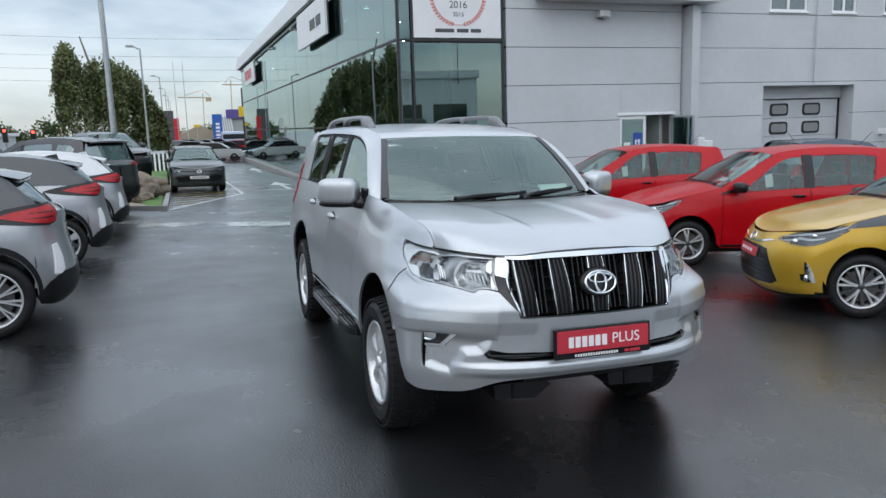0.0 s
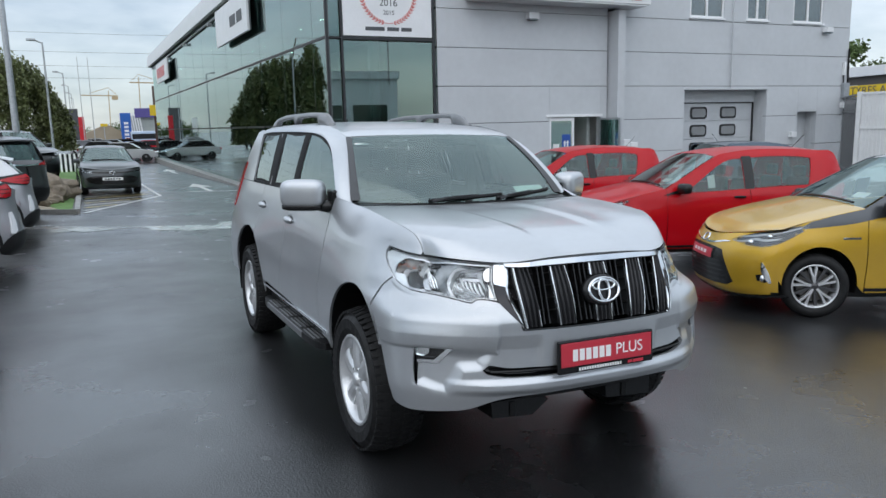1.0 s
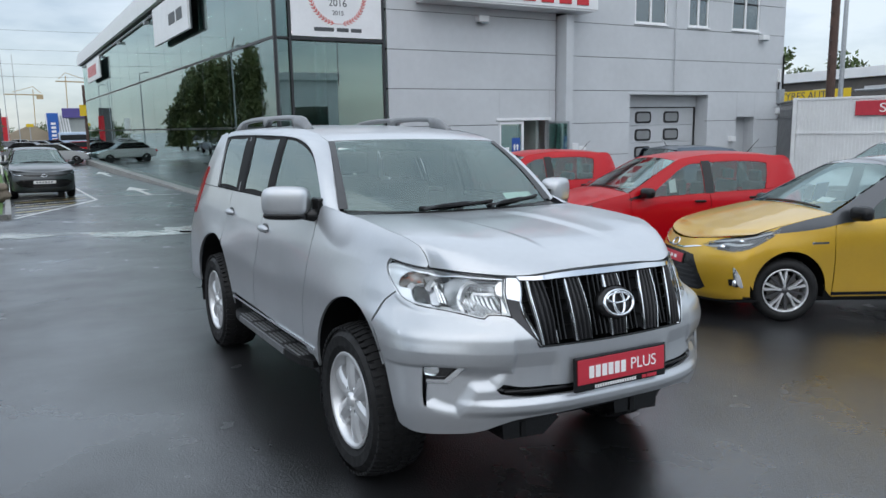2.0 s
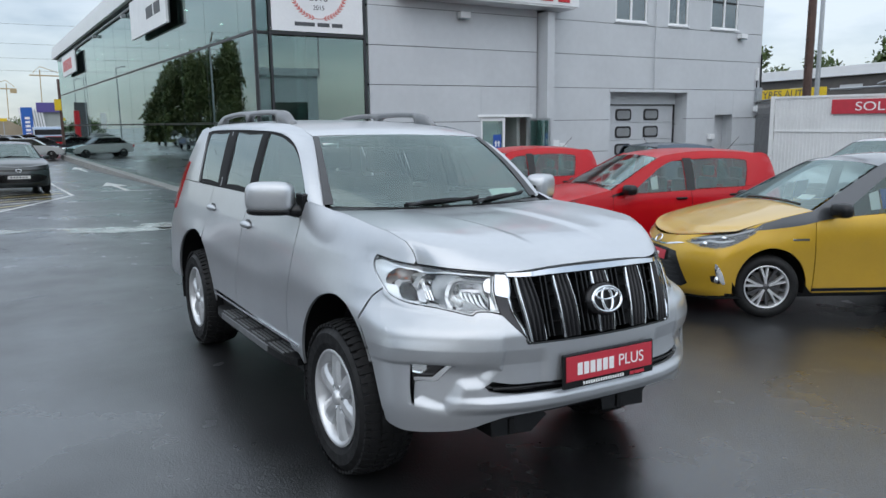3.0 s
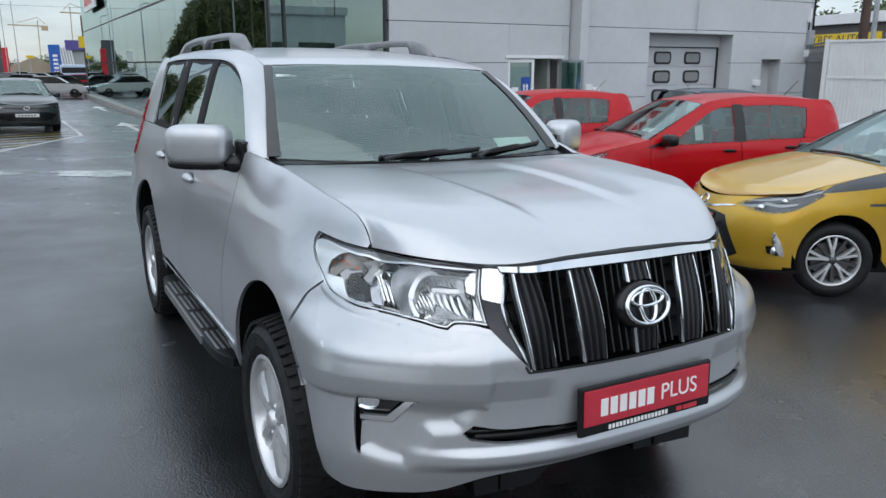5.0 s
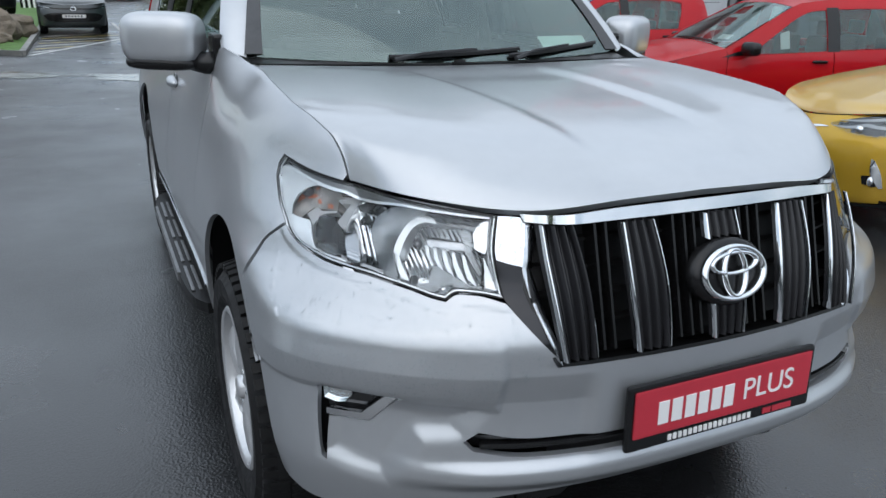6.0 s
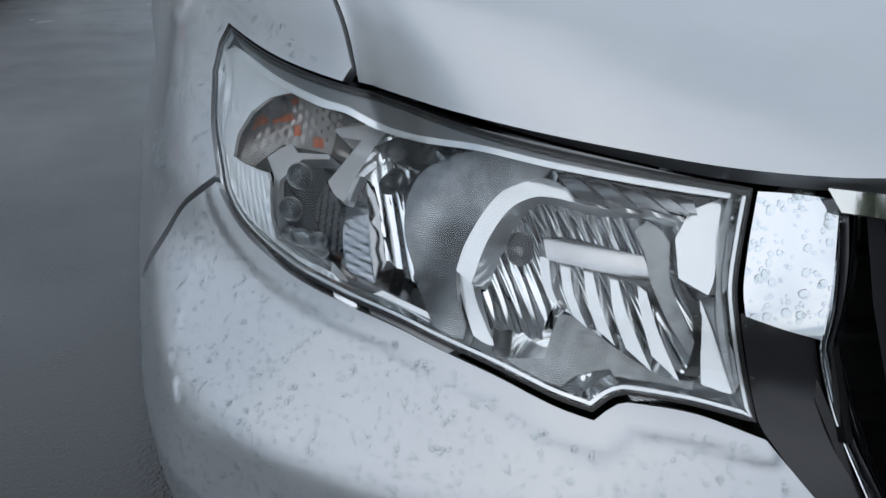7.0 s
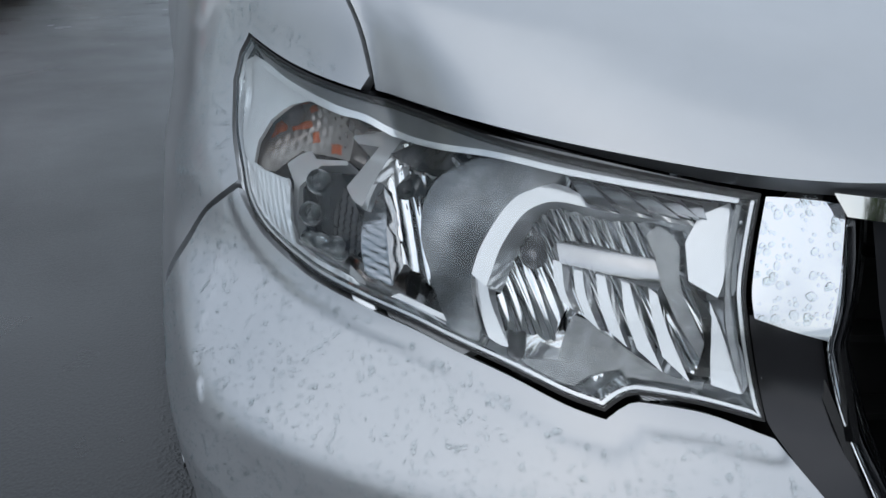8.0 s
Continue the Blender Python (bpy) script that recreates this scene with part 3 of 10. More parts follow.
def flank(y, z):
    """Half the width of the body at a place along its side."""
    y, z = np.asarray(y, float), np.asarray(z, float)
    h = FLANK(z)
    low = 1 - step_up(z, 0.86, 1.06)
    h = h + low * (0.020 * bell(y, -0.05, 0.42) + 0.022 * bell(y, 2.76, 0.50)) - 0.012 * bell(y, 1.3, 0.6) * bell(z, 0.92, 0.12)
    # the wing's shoulder rolls over to the bonnet's edge
    zt, ht = SEAM_Z(y), SEAM_H(y)
    drop = np.where(y < 0.62, 0.21, 0.10)
    q = np.clip((z - (zt - drop)) / drop, 0, 1)
    base = FLANK(zt - drop)
    roll = base - (base - ht) * (1 - np.clip(1 - q**1.4, 0, 1) ** 0.85)
    front = 1 - step_up(y, 0.18, 0.66)
    h = np.where((z > zt - drop), h * (1 - front) + np.minimum(h, roll) * front, h)
    return h - 0.03 * step_up(y, 3.2, 3.95)


def hull(phi, z, off=0.0):
    """The skin round the front corner: phi is the bearing from straight ahead, seen from the pivot; mirrored for the other side by its sign."""
    phi, z = np.asarray(phi, float), np.asarray(z, float)
    s, c = np.abs(np.sin(phi)) + 1e-6, np.cos(phi)
    y0, k, k2 = NOSE(z), SWEEP(z), np.maximum(TUCK(z), 0)
    t = (PIVOT - y0) / np.maximum(c, 0.25)
    t = np.minimum(t, 1.2 / s)
    for _ in range(18):
        h = t * s
        g = PIVOT - t * c - y0 - k * h**3 - k2 * h**8
        t = np.clip(t - g / (-c - 3 * k * s * h**2 - 8 * k2 * s * h**7), 0.05, 1.35 / s)
    t = np.maximum(t, 0.05)
    near, far = np.full_like(t, 0.2), 1.1 / s
    for _ in range(26):
        t2 = (near + far) / 2
        out = t2 * s > flank(PIVOT - np.minimum(t2, 3.0) * c, z)
        near, far = np.where(out, near, t2), np.where(out, t2, far)
    t2 = np.minimum(t2, 50)
    p = 38.0
    r = (t**-p + t2**-p) ** (-1 / p) - off
    return np.stack([np.sign(phi) * r * s, PIVOT - r * c, z + 0 * r], -1)
from mathutils.geometry import delaunay_2d_cdt


def inside(poly, pts):
    x, y = pts[:, 0], pts[:, 1]
    out = np.zeros(len(pts), bool)
    for (x0, y0), (x1, y1) in zip(poly, np.roll(poly, -1, 0)):
        with np.errstate(divide="ignore", invalid="ignore"):
            out ^= ((y0 > y) != (y1 > y)) & (x < (x1 - x0) * (y - y0) / (y1 - y0) + x0)
    return out


def reach(poly, pts, closed=True):
    """Distance to the nearest edge of an outline."""
    best = np.full(len(pts), 1e9)
    ends = np.roll(poly, -1, 0) if closed else poly[1:]
    for a, b in zip(poly, ends):
        d = b - a
        t = np.clip(((pts - a) @ d) / max(d @ d, 1e-12), 0, 1)
        best = np.minimum(best, np.hypot(*(pts - a - t[:, None] * d).T))
    return best


def rounded(pts, per=0.012, sharp=38, closed=True):
    """A smooth line through the points, kept sharp where it turns hard; closed unless told otherwise."""
    p = np.array(pts, float)
    n = len(p)
    out = []
    for i in range(n if closed else n - 1):
        a, b, c, d = (p[(i + k) % n] if closed else p[min(max(i + k, 0), n - 1)] for k in (-1, 0, 1, 2))

        def turn(u, v, w):
            e, g = v - u, w - v
            le, lg = np.linalg.norm(e), np.linalg.norm(g)
            return 0 if le < 1e-9 or lg < 1e-9 else math.degrees(math.acos(max(-1, min(1, e @ g / le / lg))))

        m0 = (c - b) if turn(a, b, c) > sharp else (c - a) / 2
        m1 = (c - b) if turn(b, c, d) > sharp else (d - b) / 2
        ln = np.linalg.norm(c - b)
        if np.linalg.norm(m0) > 1.5 * ln:
            m0 = m0 * 1.5 * ln / np.linalg.norm(m0)
        if np.linalg.norm(m1) > 1.5 * ln:
            m1 = m1 * 1.5 * ln / np.linalg.norm(m1)
        k = max(1, int(math.ceil(ln / per)))
        for j in range(k):
            t = j / k
            out.append((2 * t**3 - 3 * t**2 + 1) * b + (t**3 - 2 * t**2 + t) * m0 + (-2 * t**3 + 3 * t**2) * c + (t**3 - t**2) * m1)
    if not closed:
        out.append(p[-1])
    return np.array(out)


def flat_fill(outline, holes, step):
    """Triangles that fill an outline, with an even scatter of points inside."""
    loops = [outline, *holes]
    lo, hi = outline.min(0), outline.max(0)
    rows = []
    y, k = lo[1], 0
    while y < hi[1]:
        xs = np.arange(lo[0] + (k % 2) * step / 2, hi[0], step)
        rows.append(np.stack([xs, np.full_like(xs, y)], 1))
        y += step * 0.866
        k += 1
    pts = np.concatenate(rows) if rows else np.zeros((0, 2))
    keep = inside(outline, pts)
    for h in holes:
        keep &= ~inside(h, pts)
    pts = pts[keep]
    for l in loops:
        if len(pts):
            pts = pts[reach(l, pts) > 0.42 * step]
    coords, edges = [], []
    for l in loops:
        s = len(coords)
        coords += [Vector(p) for p in l]
        edges += [(s + i, s + (i + 1) % len(l)) for i in range(len(l))]
    coords += [Vector(p) for p in pts]
    vs, _, fs, *_ = delaunay_2d_cdt(coords, edges, [], 0, 1e-7)
    v = np.array([tuple(q) for q in vs])
    t = np.array([tuple(q) for q in fs if len(q) == 3])
    mid = v[t].mean(1)
    keep = inside(outline, mid)
    for h in holes:
        keep &= ~inside(h, mid)
    return v, t[keep]


CORE = np.array([0.0, 1.5, 0.75])


def normals_of(surf, uv, eps=0.002):
    du, dv = np.array([eps, 0]), np.array([0, eps])
    n = np.cross(surf(uv + du) - surf(uv - du), surf(uv + dv) - surf(uv - dv))
    ln = np.linalg.norm(n, axis=1, keepdims=True)
    return n / np.maximum(ln, 1e-12)


def skin(name, outline, surf, material, parent, holes=(), step=0.02, depth=0.015, mirror=False, label="", core=None, roll=0.0015, flip=False):
    """A panel cut to an outline from a surface, with its edges turned in. surf maps rows of two numbers to places."""
    outline = np.asarray(outline, float)
    holes = [np.asarray(h, float) for h in holes]
    uv, tri = flat_fill(outline, holes, step)
    used = np.unique(tri)
    back = np.full(len(uv), -1)
    back[used] = np.arange(len(used))
    uv, tri = uv[used], back[tri]
    p, n = surf(uv), normals_of(surf, uv)
    away = p - (CORE if core is None else np.array(core))
    if (n * away).sum(1).mean() < 0:
        n = -n
    if flip:
        n = -n
    fn = np.cross(p[tri[:, 1]] - p[tri[:, 0]], p[tri[:, 2]] - p[tri[:, 0]])
    wrong = (fn * n[tri].mean(1)).sum(1) < 0
    tri[wrong] = tri[wrong][:, ::-1]
    count = {}
    for a, b, c in tri:
        for e in ((a, b), (b, c), (c, a)):
            count[e] = count.get(e, 0) + 1
    rim = [e for e in count if (e[1], e[0]) not in count]
    edge = {i for e in rim for i in e}
    ix = np.array(sorted(edge))
    if len(ix) and roll:
        p = p.copy()
        p[ix] -= roll * n[ix]
    verts, norms, faces = [p], [n], [tuple(int(i) for i in t) for t in tri]
    if depth and rim:
        base = len(p)
        slot = {int(i): k for k, i in enumerate(ix)}
        m = len(ix)
        side = np.zeros((m, 3))
        for a, b in rim:
            d = p[b] - p[a]
            for i in (a, b):
                side[slot[int(i)]] += np.cross(d, n[i])
        side /= np.maximum(np.linalg.norm(side, axis=1, keepdims=True), 1e-9)
        verts += [p[ix], p[ix] - depth * n[ix]]
        norms += [side, side]
        for a, b in rim:
            i, j = slot[int(a)], slot[int(b)]
            faces.append((base + j, base + i, base + m + i, base + m + j))
    p, n = np.concatenate(verts), np.concatenate(norms)
    out = []
    for sgn in (1, -1) if mirror else (1,):
        me = bpy.data.meshes.new(name)
        q, nn, ff = (p, n, faces) if sgn == 1 else (p * (-1, 1, 1), n * (-1, 1, 1), [f[::-1] for f in faces])
        me.from_pydata(q.tolist(), [], ff)
        me.polygons.foreach_set("use_smooth", [True] * len(ff))
        me.materials.append(material)
        me.normals_split_custom_set_from_vertices(nn.tolist())
        ob = new(name, me)
        ob.parent = parent
        if label:
            ob["label"] = label
        out.append(ob)
    return out


def sheet(name, grid, material, parent, mirror=False, label="", core=None, thick=0.0):
    """A smooth sheet through a grid of places."""
    g = np.asarray(grid, float)
    r, c = g.shape[:2]
    du, dv = np.gradient(g, axis=0), np.gradient(g, axis=1)
    n = np.cross(du, dv)
    n /= np.maximum(np.linalg.norm(n, axis=2, keepdims=True), 1e-12)
    if ((g - (CORE if core is None else np.array(core))) * n).sum(2).mean() < 0:
        n = -n
    faces = []
    for i in range(r - 1):
        for j in range(c - 1):
            faces.append((i * c + j, i * c + j + 1, (i + 1) * c + j + 1, (i + 1) * c + j))
    p, nn = g.reshape(-1, 3), n.reshape(-1, 3)
    a, b, d = p[faces[0][0]], p[faces[0][1]], p[faces[0][2]]
    mid = faces[len(faces) // 2]
    fn = np.cross(p[mid[1]] - p[mid[0]], p[mid[2]] - p[mid[0]])
    if fn @ nn[mid[0]] < 0:
        faces = [f[::-1] for f in faces]
    if thick:
        base = len(p)
        faces = faces + [tuple(base + i for i in f[::-1]) for f in faces]
        loop = [j for j in range(c)] + [i * c + c - 1 for i in range(1, r)] + [(r - 1) * c + j for j in range(c - 2, -1, -1)] + [i * c for i in range(r - 2, 0, -1)]
        faces += [(loop[k], loop[(k + 1) % len(loop)], base + loop[(k + 1) % len(loop)], base + loop[k]) for k in range(len(loop))]
        p, nn = np.concatenate([p, p - thick * nn]), np.concatenate([nn, -nn])
    out = []
    for sgn in (1, -1) if mirror else (1,):
        me = bpy.data.meshes.new(name)
        me.from_pydata((p * (sgn, 1, 1)).tolist(), [], faces if sgn == 1 else [f[::-1] for f in faces])
        me.polygons.foreach_set("use_smooth", [True] * len(faces))
        me.materials.append(material)
        me.normals_split_custom_set_from_vertices((nn * (sgn, 1, 1)).tolist())
        ob = new(name, me)
        ob.parent = parent
        if label:
            ob["label"] = label
        out.append(ob)
    return out


def swept(name, path, section, material, parent, mirror=False, label=""):
    """A bar of constant section (points in side, up) along a path of places."""
    path = [Vector(p) for p in path]
    rows = []
    for i, p in enumerate(path):
        d = (path[min(i + 1, len(path) - 1)] - path[max(i - 1, 0)]).normalized()
        side = d.cross(Vector((0, 0, 1)))
        side = side.normalized() if side.length > 1e-4 else Vector((1, 0, 0))
        up = side.cross(d)
        rows.append([p + side * a + up * b for a, b in section])
    out = []
    for sgn in (1, -1) if mirror else (1,):
        bm = bmesh.new()
        vs = [[bm.verts.new((q.x * sgn, q.y, q.z)) for q in row] for row in rows]
        k = len(section)
        for a, b in zip(vs, vs[1:]):
            for j in range(k):
                bm.faces.new((a[j], a[(j + 1) % k], b[(j + 1) % k], b[j]))
        bm.faces.new(vs[0])
        bm.faces.new(vs[-1])
        bmesh.ops.recalc_face_normals(bm, faces=bm.faces)
        ob = part(name, bm, material, parent, label)
        out.append(ob)
    return out
# ---- the silver off-roader ----
def flake_paint(name, color, rough=0.32, metal=0.75, drops=0.0):
    """Metallic car paint: flakes under clear lacquer."""
    m = mat(name, color, rough, metal, 0.03, 3.0, coat=0.8)
    nt = m.node_tree
    b = nt.nodes["Principled BSDF"]
    tc, vo, bp = nt.nodes.new("ShaderNodeTexCoord"), nt.nodes.new("ShaderNodeTexVoronoi"), nt.nodes.new("ShaderNodeBump")
    b.inputs["Coat Roughness"].default_value = 0.03
    vo.inputs["Scale"].default_value = 1500
    bp.inputs["Strength"].default_value, bp.inputs["Distance"].default_value = 0.05, 0.001
    nt.links.new(tc.outputs["Object"], vo.inputs["Vector"])
    nt.links.new(vo.outputs["Color"], bp.inputs["Height"])
    nt.links.new(bp.outputs[0], b.inputs["Normal"])
    return m


SILVER = flake_paint("silver metallic paint", (0.51, 0.529, 0.550), 0.30, 0.64)
silver_skin = SILVER.node_tree.nodes["Principled BSDF"]
silver_skin.inputs["Coat Weight"].default_value, silver_skin.inputs["Coat Roughness"].default_value = 0.55, 0.06
STEPSTRIP = mat("grey step tread metal", (0.22, 0.225, 0.23), 0.38, 0.6, 0.15, 15, 0.05, 120)
RAIL = mat("grey painted roof rail", (0.20, 0.205, 0.21), 0.32, 0.5, 0.1, 10)
GLOSSBLACK = mat("gloss black plastic", (0.010, 0.010, 0.011), 0.08, vary=0.1, scale=5, coat=0.5)
DARKCHROME = mat("smoked chrome", (0.035, 0.035, 0.038), 0.12, 0.5, 0.05, 6)
CLEAR = pane_mat("clear lamp lens", (0.97, 0.98, 0.98), 0.035, 0.95, 1.45)
REFLECT = mat("lamp reflector", (0.86, 0.87, 0.88), 0.07, 1.0, 0.02, 9)
# the broad tone noise puts cloudy light into the frosted trim's colour
FROST = mat("frosted lamp trim", (0.44, 0.455, 0.47), 0.22, 0.80, 0.35, 9)
stripes, ridge_bump, frost_at = (FROST.node_tree.nodes.new("ShaderNode" + k) for k in ("TexWave", "Bump", "TexCoord"))
stripes.bands_direction = "DIAGONAL"
stripes.inputs["Scale"].default_value = 230
ridge_bump.inputs["Strength"].default_value, ridge_bump.inputs["Distance"].default_value = 0.5, 0.0006
FROST.node_tree.links.new(frost_at.outputs["Object"], stripes.inputs["Vector"])
FROST.node_tree.links.new(stripes.outputs[1], ridge_bump.inputs["Height"])
FROST.node_tree.links.new(ridge_bump.outputs[0], FROST.node_tree.nodes["Principled BSDF"].inputs["Normal"])
HOUSING = mat("grey lamp housing", (0.46, 0.47, 0.49), 0.12, 0.95, 0.1, 20)
SHELF = mat("dark ribbed lamp shelf", (0.22, 0.225, 0.23), 0.3, 0.5, 0.1, 20, 0.1, 300)
# pale half-diffuse colour stands in for white sky mirrored in the lamp's chrome
BRIGHT = mat("lamp chrome with sky in its colour", (0.93, 0.95, 0.97), 0.12, 0.50, 0.04, 12)
BULBGLASS = mat("grey bulb glass", (0.16, 0.16, 0.17), 0.08, 0.3, 0.1, 20, coat=0.6)
SMOKE = mat("smoky brown lamp bowl", (0.42, 0.37, 0.34), 0.16, 0.7, 0.3, 40)
AMBER = mat("painted amber glint", (0.50, 0.13, 0.05), 0.25, 0.3, 0.3, 60, 0.1, 120)
LAMPBLACK = mat("dark lamp bezel", (0.014, 0.014, 0.015), 0.22, 0.1, 0.1, 10)
REDPLATE = mat("red showroom plate", (0.52, 0.035, 0.055), 0.4, vary=0.06, scale=6, bump=0.02)
PLATEWHITE = mat("white plate print", (0.85, 0.84, 0.83), 0.5, vary=0.03)
TAILRED = mat("red tail lamp", (0.40, 0.006, 0.012), 0.14, 0.0, 0.15, 20, coat=0.3, spec=0.3)
FRIT = mat("black glass border", (0.012, 0.012, 0.013), 0.15, vary=0.1)
DROP = pane_mat("water drops", (0.97, 0.98, 0.98), 0.04, 0.75, 1.33)

suv = thing("silver_suv", "silver metallic off-road SUV parked on wet asphalt", "car", Matrix.Identity(4))
R = 1.7  # a bearing times this is roughly metres along the nose


def at_hull(off=0.0, relief=None):
    def surf(uv):
        o = off if relief is None else off - relief(uv)
        return hull(uv[:, 0] / R, uv[:, 1], o)

    return surf


def bearing(y, z):
    """Bearing of a place on the right-hand side, negative."""
    return -np.arctan2(flank(y, z), PIVOT - np.asarray(y, float))


def metric(pts):
    return np.array([(a * R, z) for a, z in pts])


LAMP = metric([(-0.5598, 1.1362), (-0.5087, 1.1222), (-0.4518, 1.1118), (-0.4072, 1.1081), (-0.3685, 1.102), (-0.3208, 1.0957), (-0.2708, 1.0886), (-0.2744, 1.0500), (-0.2762, 1.0225), (-0.2750, 0.9990), (-0.2722, 0.9720), (-0.2676, 0.9335), (-0.2895, 0.9388), (-0.3107, 0.9395), (-0.3190, 0.9370), (-0.3284, 0.9252), (-0.3441, 0.9285), (-0.3679, 0.9373), (-0.3939, 0.9440), (-0.414, 0.9494), (-0.4438, 0.9538), (-0.4799, 0.9606), (-0.5106, 0.9757), (-0.5285, 0.9962), (-0.5407, 1.0214), (-0.557, 1.0509), (-0.5708, 1.0904), (-0.5693, 1.1175)])
LAMP = rounded(LAMP, 0.008, 34)
RECESS = metric([(-0.468, 0.731), (-0.38, 0.728), (-0.277, 0.720), (-0.285, 0.69), (-0.300, 0.655), (-0.311, 0.630), (-0.352, 0.6216), (-0.389, 0.505), (-0.43, 0.528), (-0.474, 0.557)])
RECESS = rounded(RECESS, 0.01, 50)
BULGE = metric([(-0.80, 0.70), (-0.47, 0.72), (-0.272, 0.70), (-0.266, 0.78), (-0.268, 0.90), (-0.268, 1.10), (-0.8, 1.10)])


def bumper_relief(uv):
    q = np.stack([-np.abs(uv[:, 0]), uv[:, 1]], 1)
    ins, d = inside(RECESS, q), reach(RECESS, q)
    out = -0.019 * step_up(np.where(ins, d, -d), -0.012, 0.050) * step_up(q[:, 1], 0.47, 0.56)
    ins, d = inside(BULGE, q), reach(BULGE, q)
    out = out + 0.010 * step_up(np.where(ins, d, -d), -0.006, 0.014) * (1 - step_up(q[:, 1], 0.74, 0.90))
    # the face tucks in below a soft crease
    fall = np.clip((0.785 - q[:, 1]) / 0.065, 0, 1)
    out = out - 0.013 * fall * step_up(q[:, 1], 0.52, 0.70) * step_up(-q[:, 0], 0.27, 0.31)
    d = reach(LAMP, q)
    out = out + 0.0040 * (1 - step_up(d, 0.014, 0.028)) * step_up(q[:, 1], 0.84, 0.91)
    # the lip below the slot rolls under
    mid = 1 - step_up(-q[:, 0], 0.48, 0.72)
    out = out + 0.016 * mid * step_up(q[:, 1], 0.50, 0.54) * (1 - step_up(q[:, 1], 0.555, 0.59))
    return out


# front bumper, one piece round both corners
half_top = [(0.0, 0.803), (-0.205, 0.806), (-0.2655, 0.9265), (-0.2895, 0.9362), (-0.3107, 0.9368), (-0.3190, 0.9344), (-0.3284, 0.9226), (-0.3441, 0.9259), (-0.3679, 0.9347), (-0.3939, 0.9414), (-0.414, 0.9468), (-0.4438, 0.9512), (-0.4799, 0.9580), (-0.5110, 0.9732), (-0.5305, 0.9950), (-0.5385, 1.0065), (-0.5572, 0.983), (-0.5727, 0.961), (-0.5880, 0.921), (-0.6120, 0.859), (-0.591, 0.806), (-0.572, 0.72), (-0.560, 0.642), (-0.547, 0.55), (-0.535, 0.461), (-0.5224, 0.4369), (-0.4814, 0.4197), (-0.40, 0.425), (-0.3415, 0.4384), (-0.2552, 0.490), (-0.112, 0.505)]
bumper_line = rounded(metric(half_top + [(0.0, 0.506)] + [(-a, z) for a, z in half_top[:0:-1]]), 0.012, 34)
slot = [(-0.309, 0.628), (-0.293, 0.651), (-0.231, 0.634), (0.231, 0.634), (0.293, 0.651), (0.309, 0.628), (0.298, 0.606), (0.232, 0.590), (-0.232, 0.590), (-0.298, 0.606)]
SLOT = rounded(metric(slot), 0.012, 15)
FOG = rounded(metric([(-0.4728, 0.7194), (-0.4246, 0.7231), (-0.3730, 0.7239), (-0.4125, 0.6478), (-0.4600, 0.6465), (-0.4622, 0.5993), (-0.4632, 0.5466), (-0.4700, 0.5528), (-0.4734, 0.6332)]), 0.01, 20)
FOG_R = FOG[::-1] * (-1, 1)
skin("front_bumper", bumper_line, at_hull(0, bumper_relief), SILVER, suv, [SLOT, FOG, FOG_R], 0.0075, 0.02)
skin("intake_mesh", rounded(metric([(a * 1.04, 0.619 + (z - 0.619) * 1.25) for a, z in slot]), 0.02, 15), at_hull(0.045), GLOSSBLACK, suv, step=0.03, depth=0.0)
bar_path = [tuple(hull(np.array([a]), np.array([0.615 + 0.008 * abs(a)]), 0.02)[0]) for a in np.linspace(-0.29, 0.29, 30)]
swept("intake_bar", bar_path, [(-0.01, -0.006), (0.01, -0.006), (0.012, 0.0), (0.01, 0.006), (-0.01, 0.006)], SATINBLACK, suv)
under = [tuple(hull(np.array([a]), np.array([0.485]), 0.15)[0]) for a in np.linspace(-0.19, 0.19, 20)]
swept("lower_valance", under, [(-0.03, -0.045), (0.03, -0.045), (0.04, 0.06), (-0.02, 0.06)], BLACKPLASTIC, suv)

# lamps below the ledge
for sgn in (1, -1):
    q = (1, 1) if sgn == 1 else (-1, 1)
    line = FOG if sgn == 1 else FOG_R
    bez = skin("fog_lamp", line, at_hull(0.052), GLOSSBLACK, suv, step=0.02, depth=0.0)[0]
    tagged(bez, "fog lamp in a gloss black pocket")
    trim = rounded(metric([(-0.4640, 0.6490), (-0.4130, 0.6505), (-0.3780, 0.7200), (-0.3915, 0.7200), (-0.4225, 0.6660), (-0.4640, 0.6635)]), 0.01, 15)
    skin("fog_trim", trim if sgn == 1 else trim[::-1] * q, at_hull(0.026), CHROME, bez, step=0.012, depth=0.012)
    lens = rounded(metric([(-0.4668, 0.7134), (-0.4503, 0.7205), (-0.4339, 0.7143), (-0.4351, 0.6899), (-0.4504, 0.6785), (-0.4669, 0.6831)]), 0.006, 80)
    skin("fog_reflector", lens if sgn == 1 else lens[::-1] * q, at_hull(0.045), REFLECT, bez, step=0.01, depth=0.0)
    skin("fog_lens", lens if sgn == 1 else lens[::-1] * q, at_hull(0.034), CLEAR, bez, step=0.01, depth=0.01)

# wings
fy = np.concatenate([np.linspace(-0.512, -0.43, 12), np.linspace(-0.41, 0.60, 36)])
seam = [(float(-np.arctan2(SEAM_H(y), PIVOT - y)), float(SEAM_Z(y)) - 0.004) for y in fy]
arch = [(-0.055 + 0.457 * math.cos(a), 0.45 + 0.475 * math.sin(a)) for a in np.linspace(0.02, math.pi - 0.53, 40)]
wing = [(a - 0.0035, z) for a, z in seam]
wing += [(float(bearing(0.612, z)), z) for z in np.linspace(1.31, 0.53, 30)]
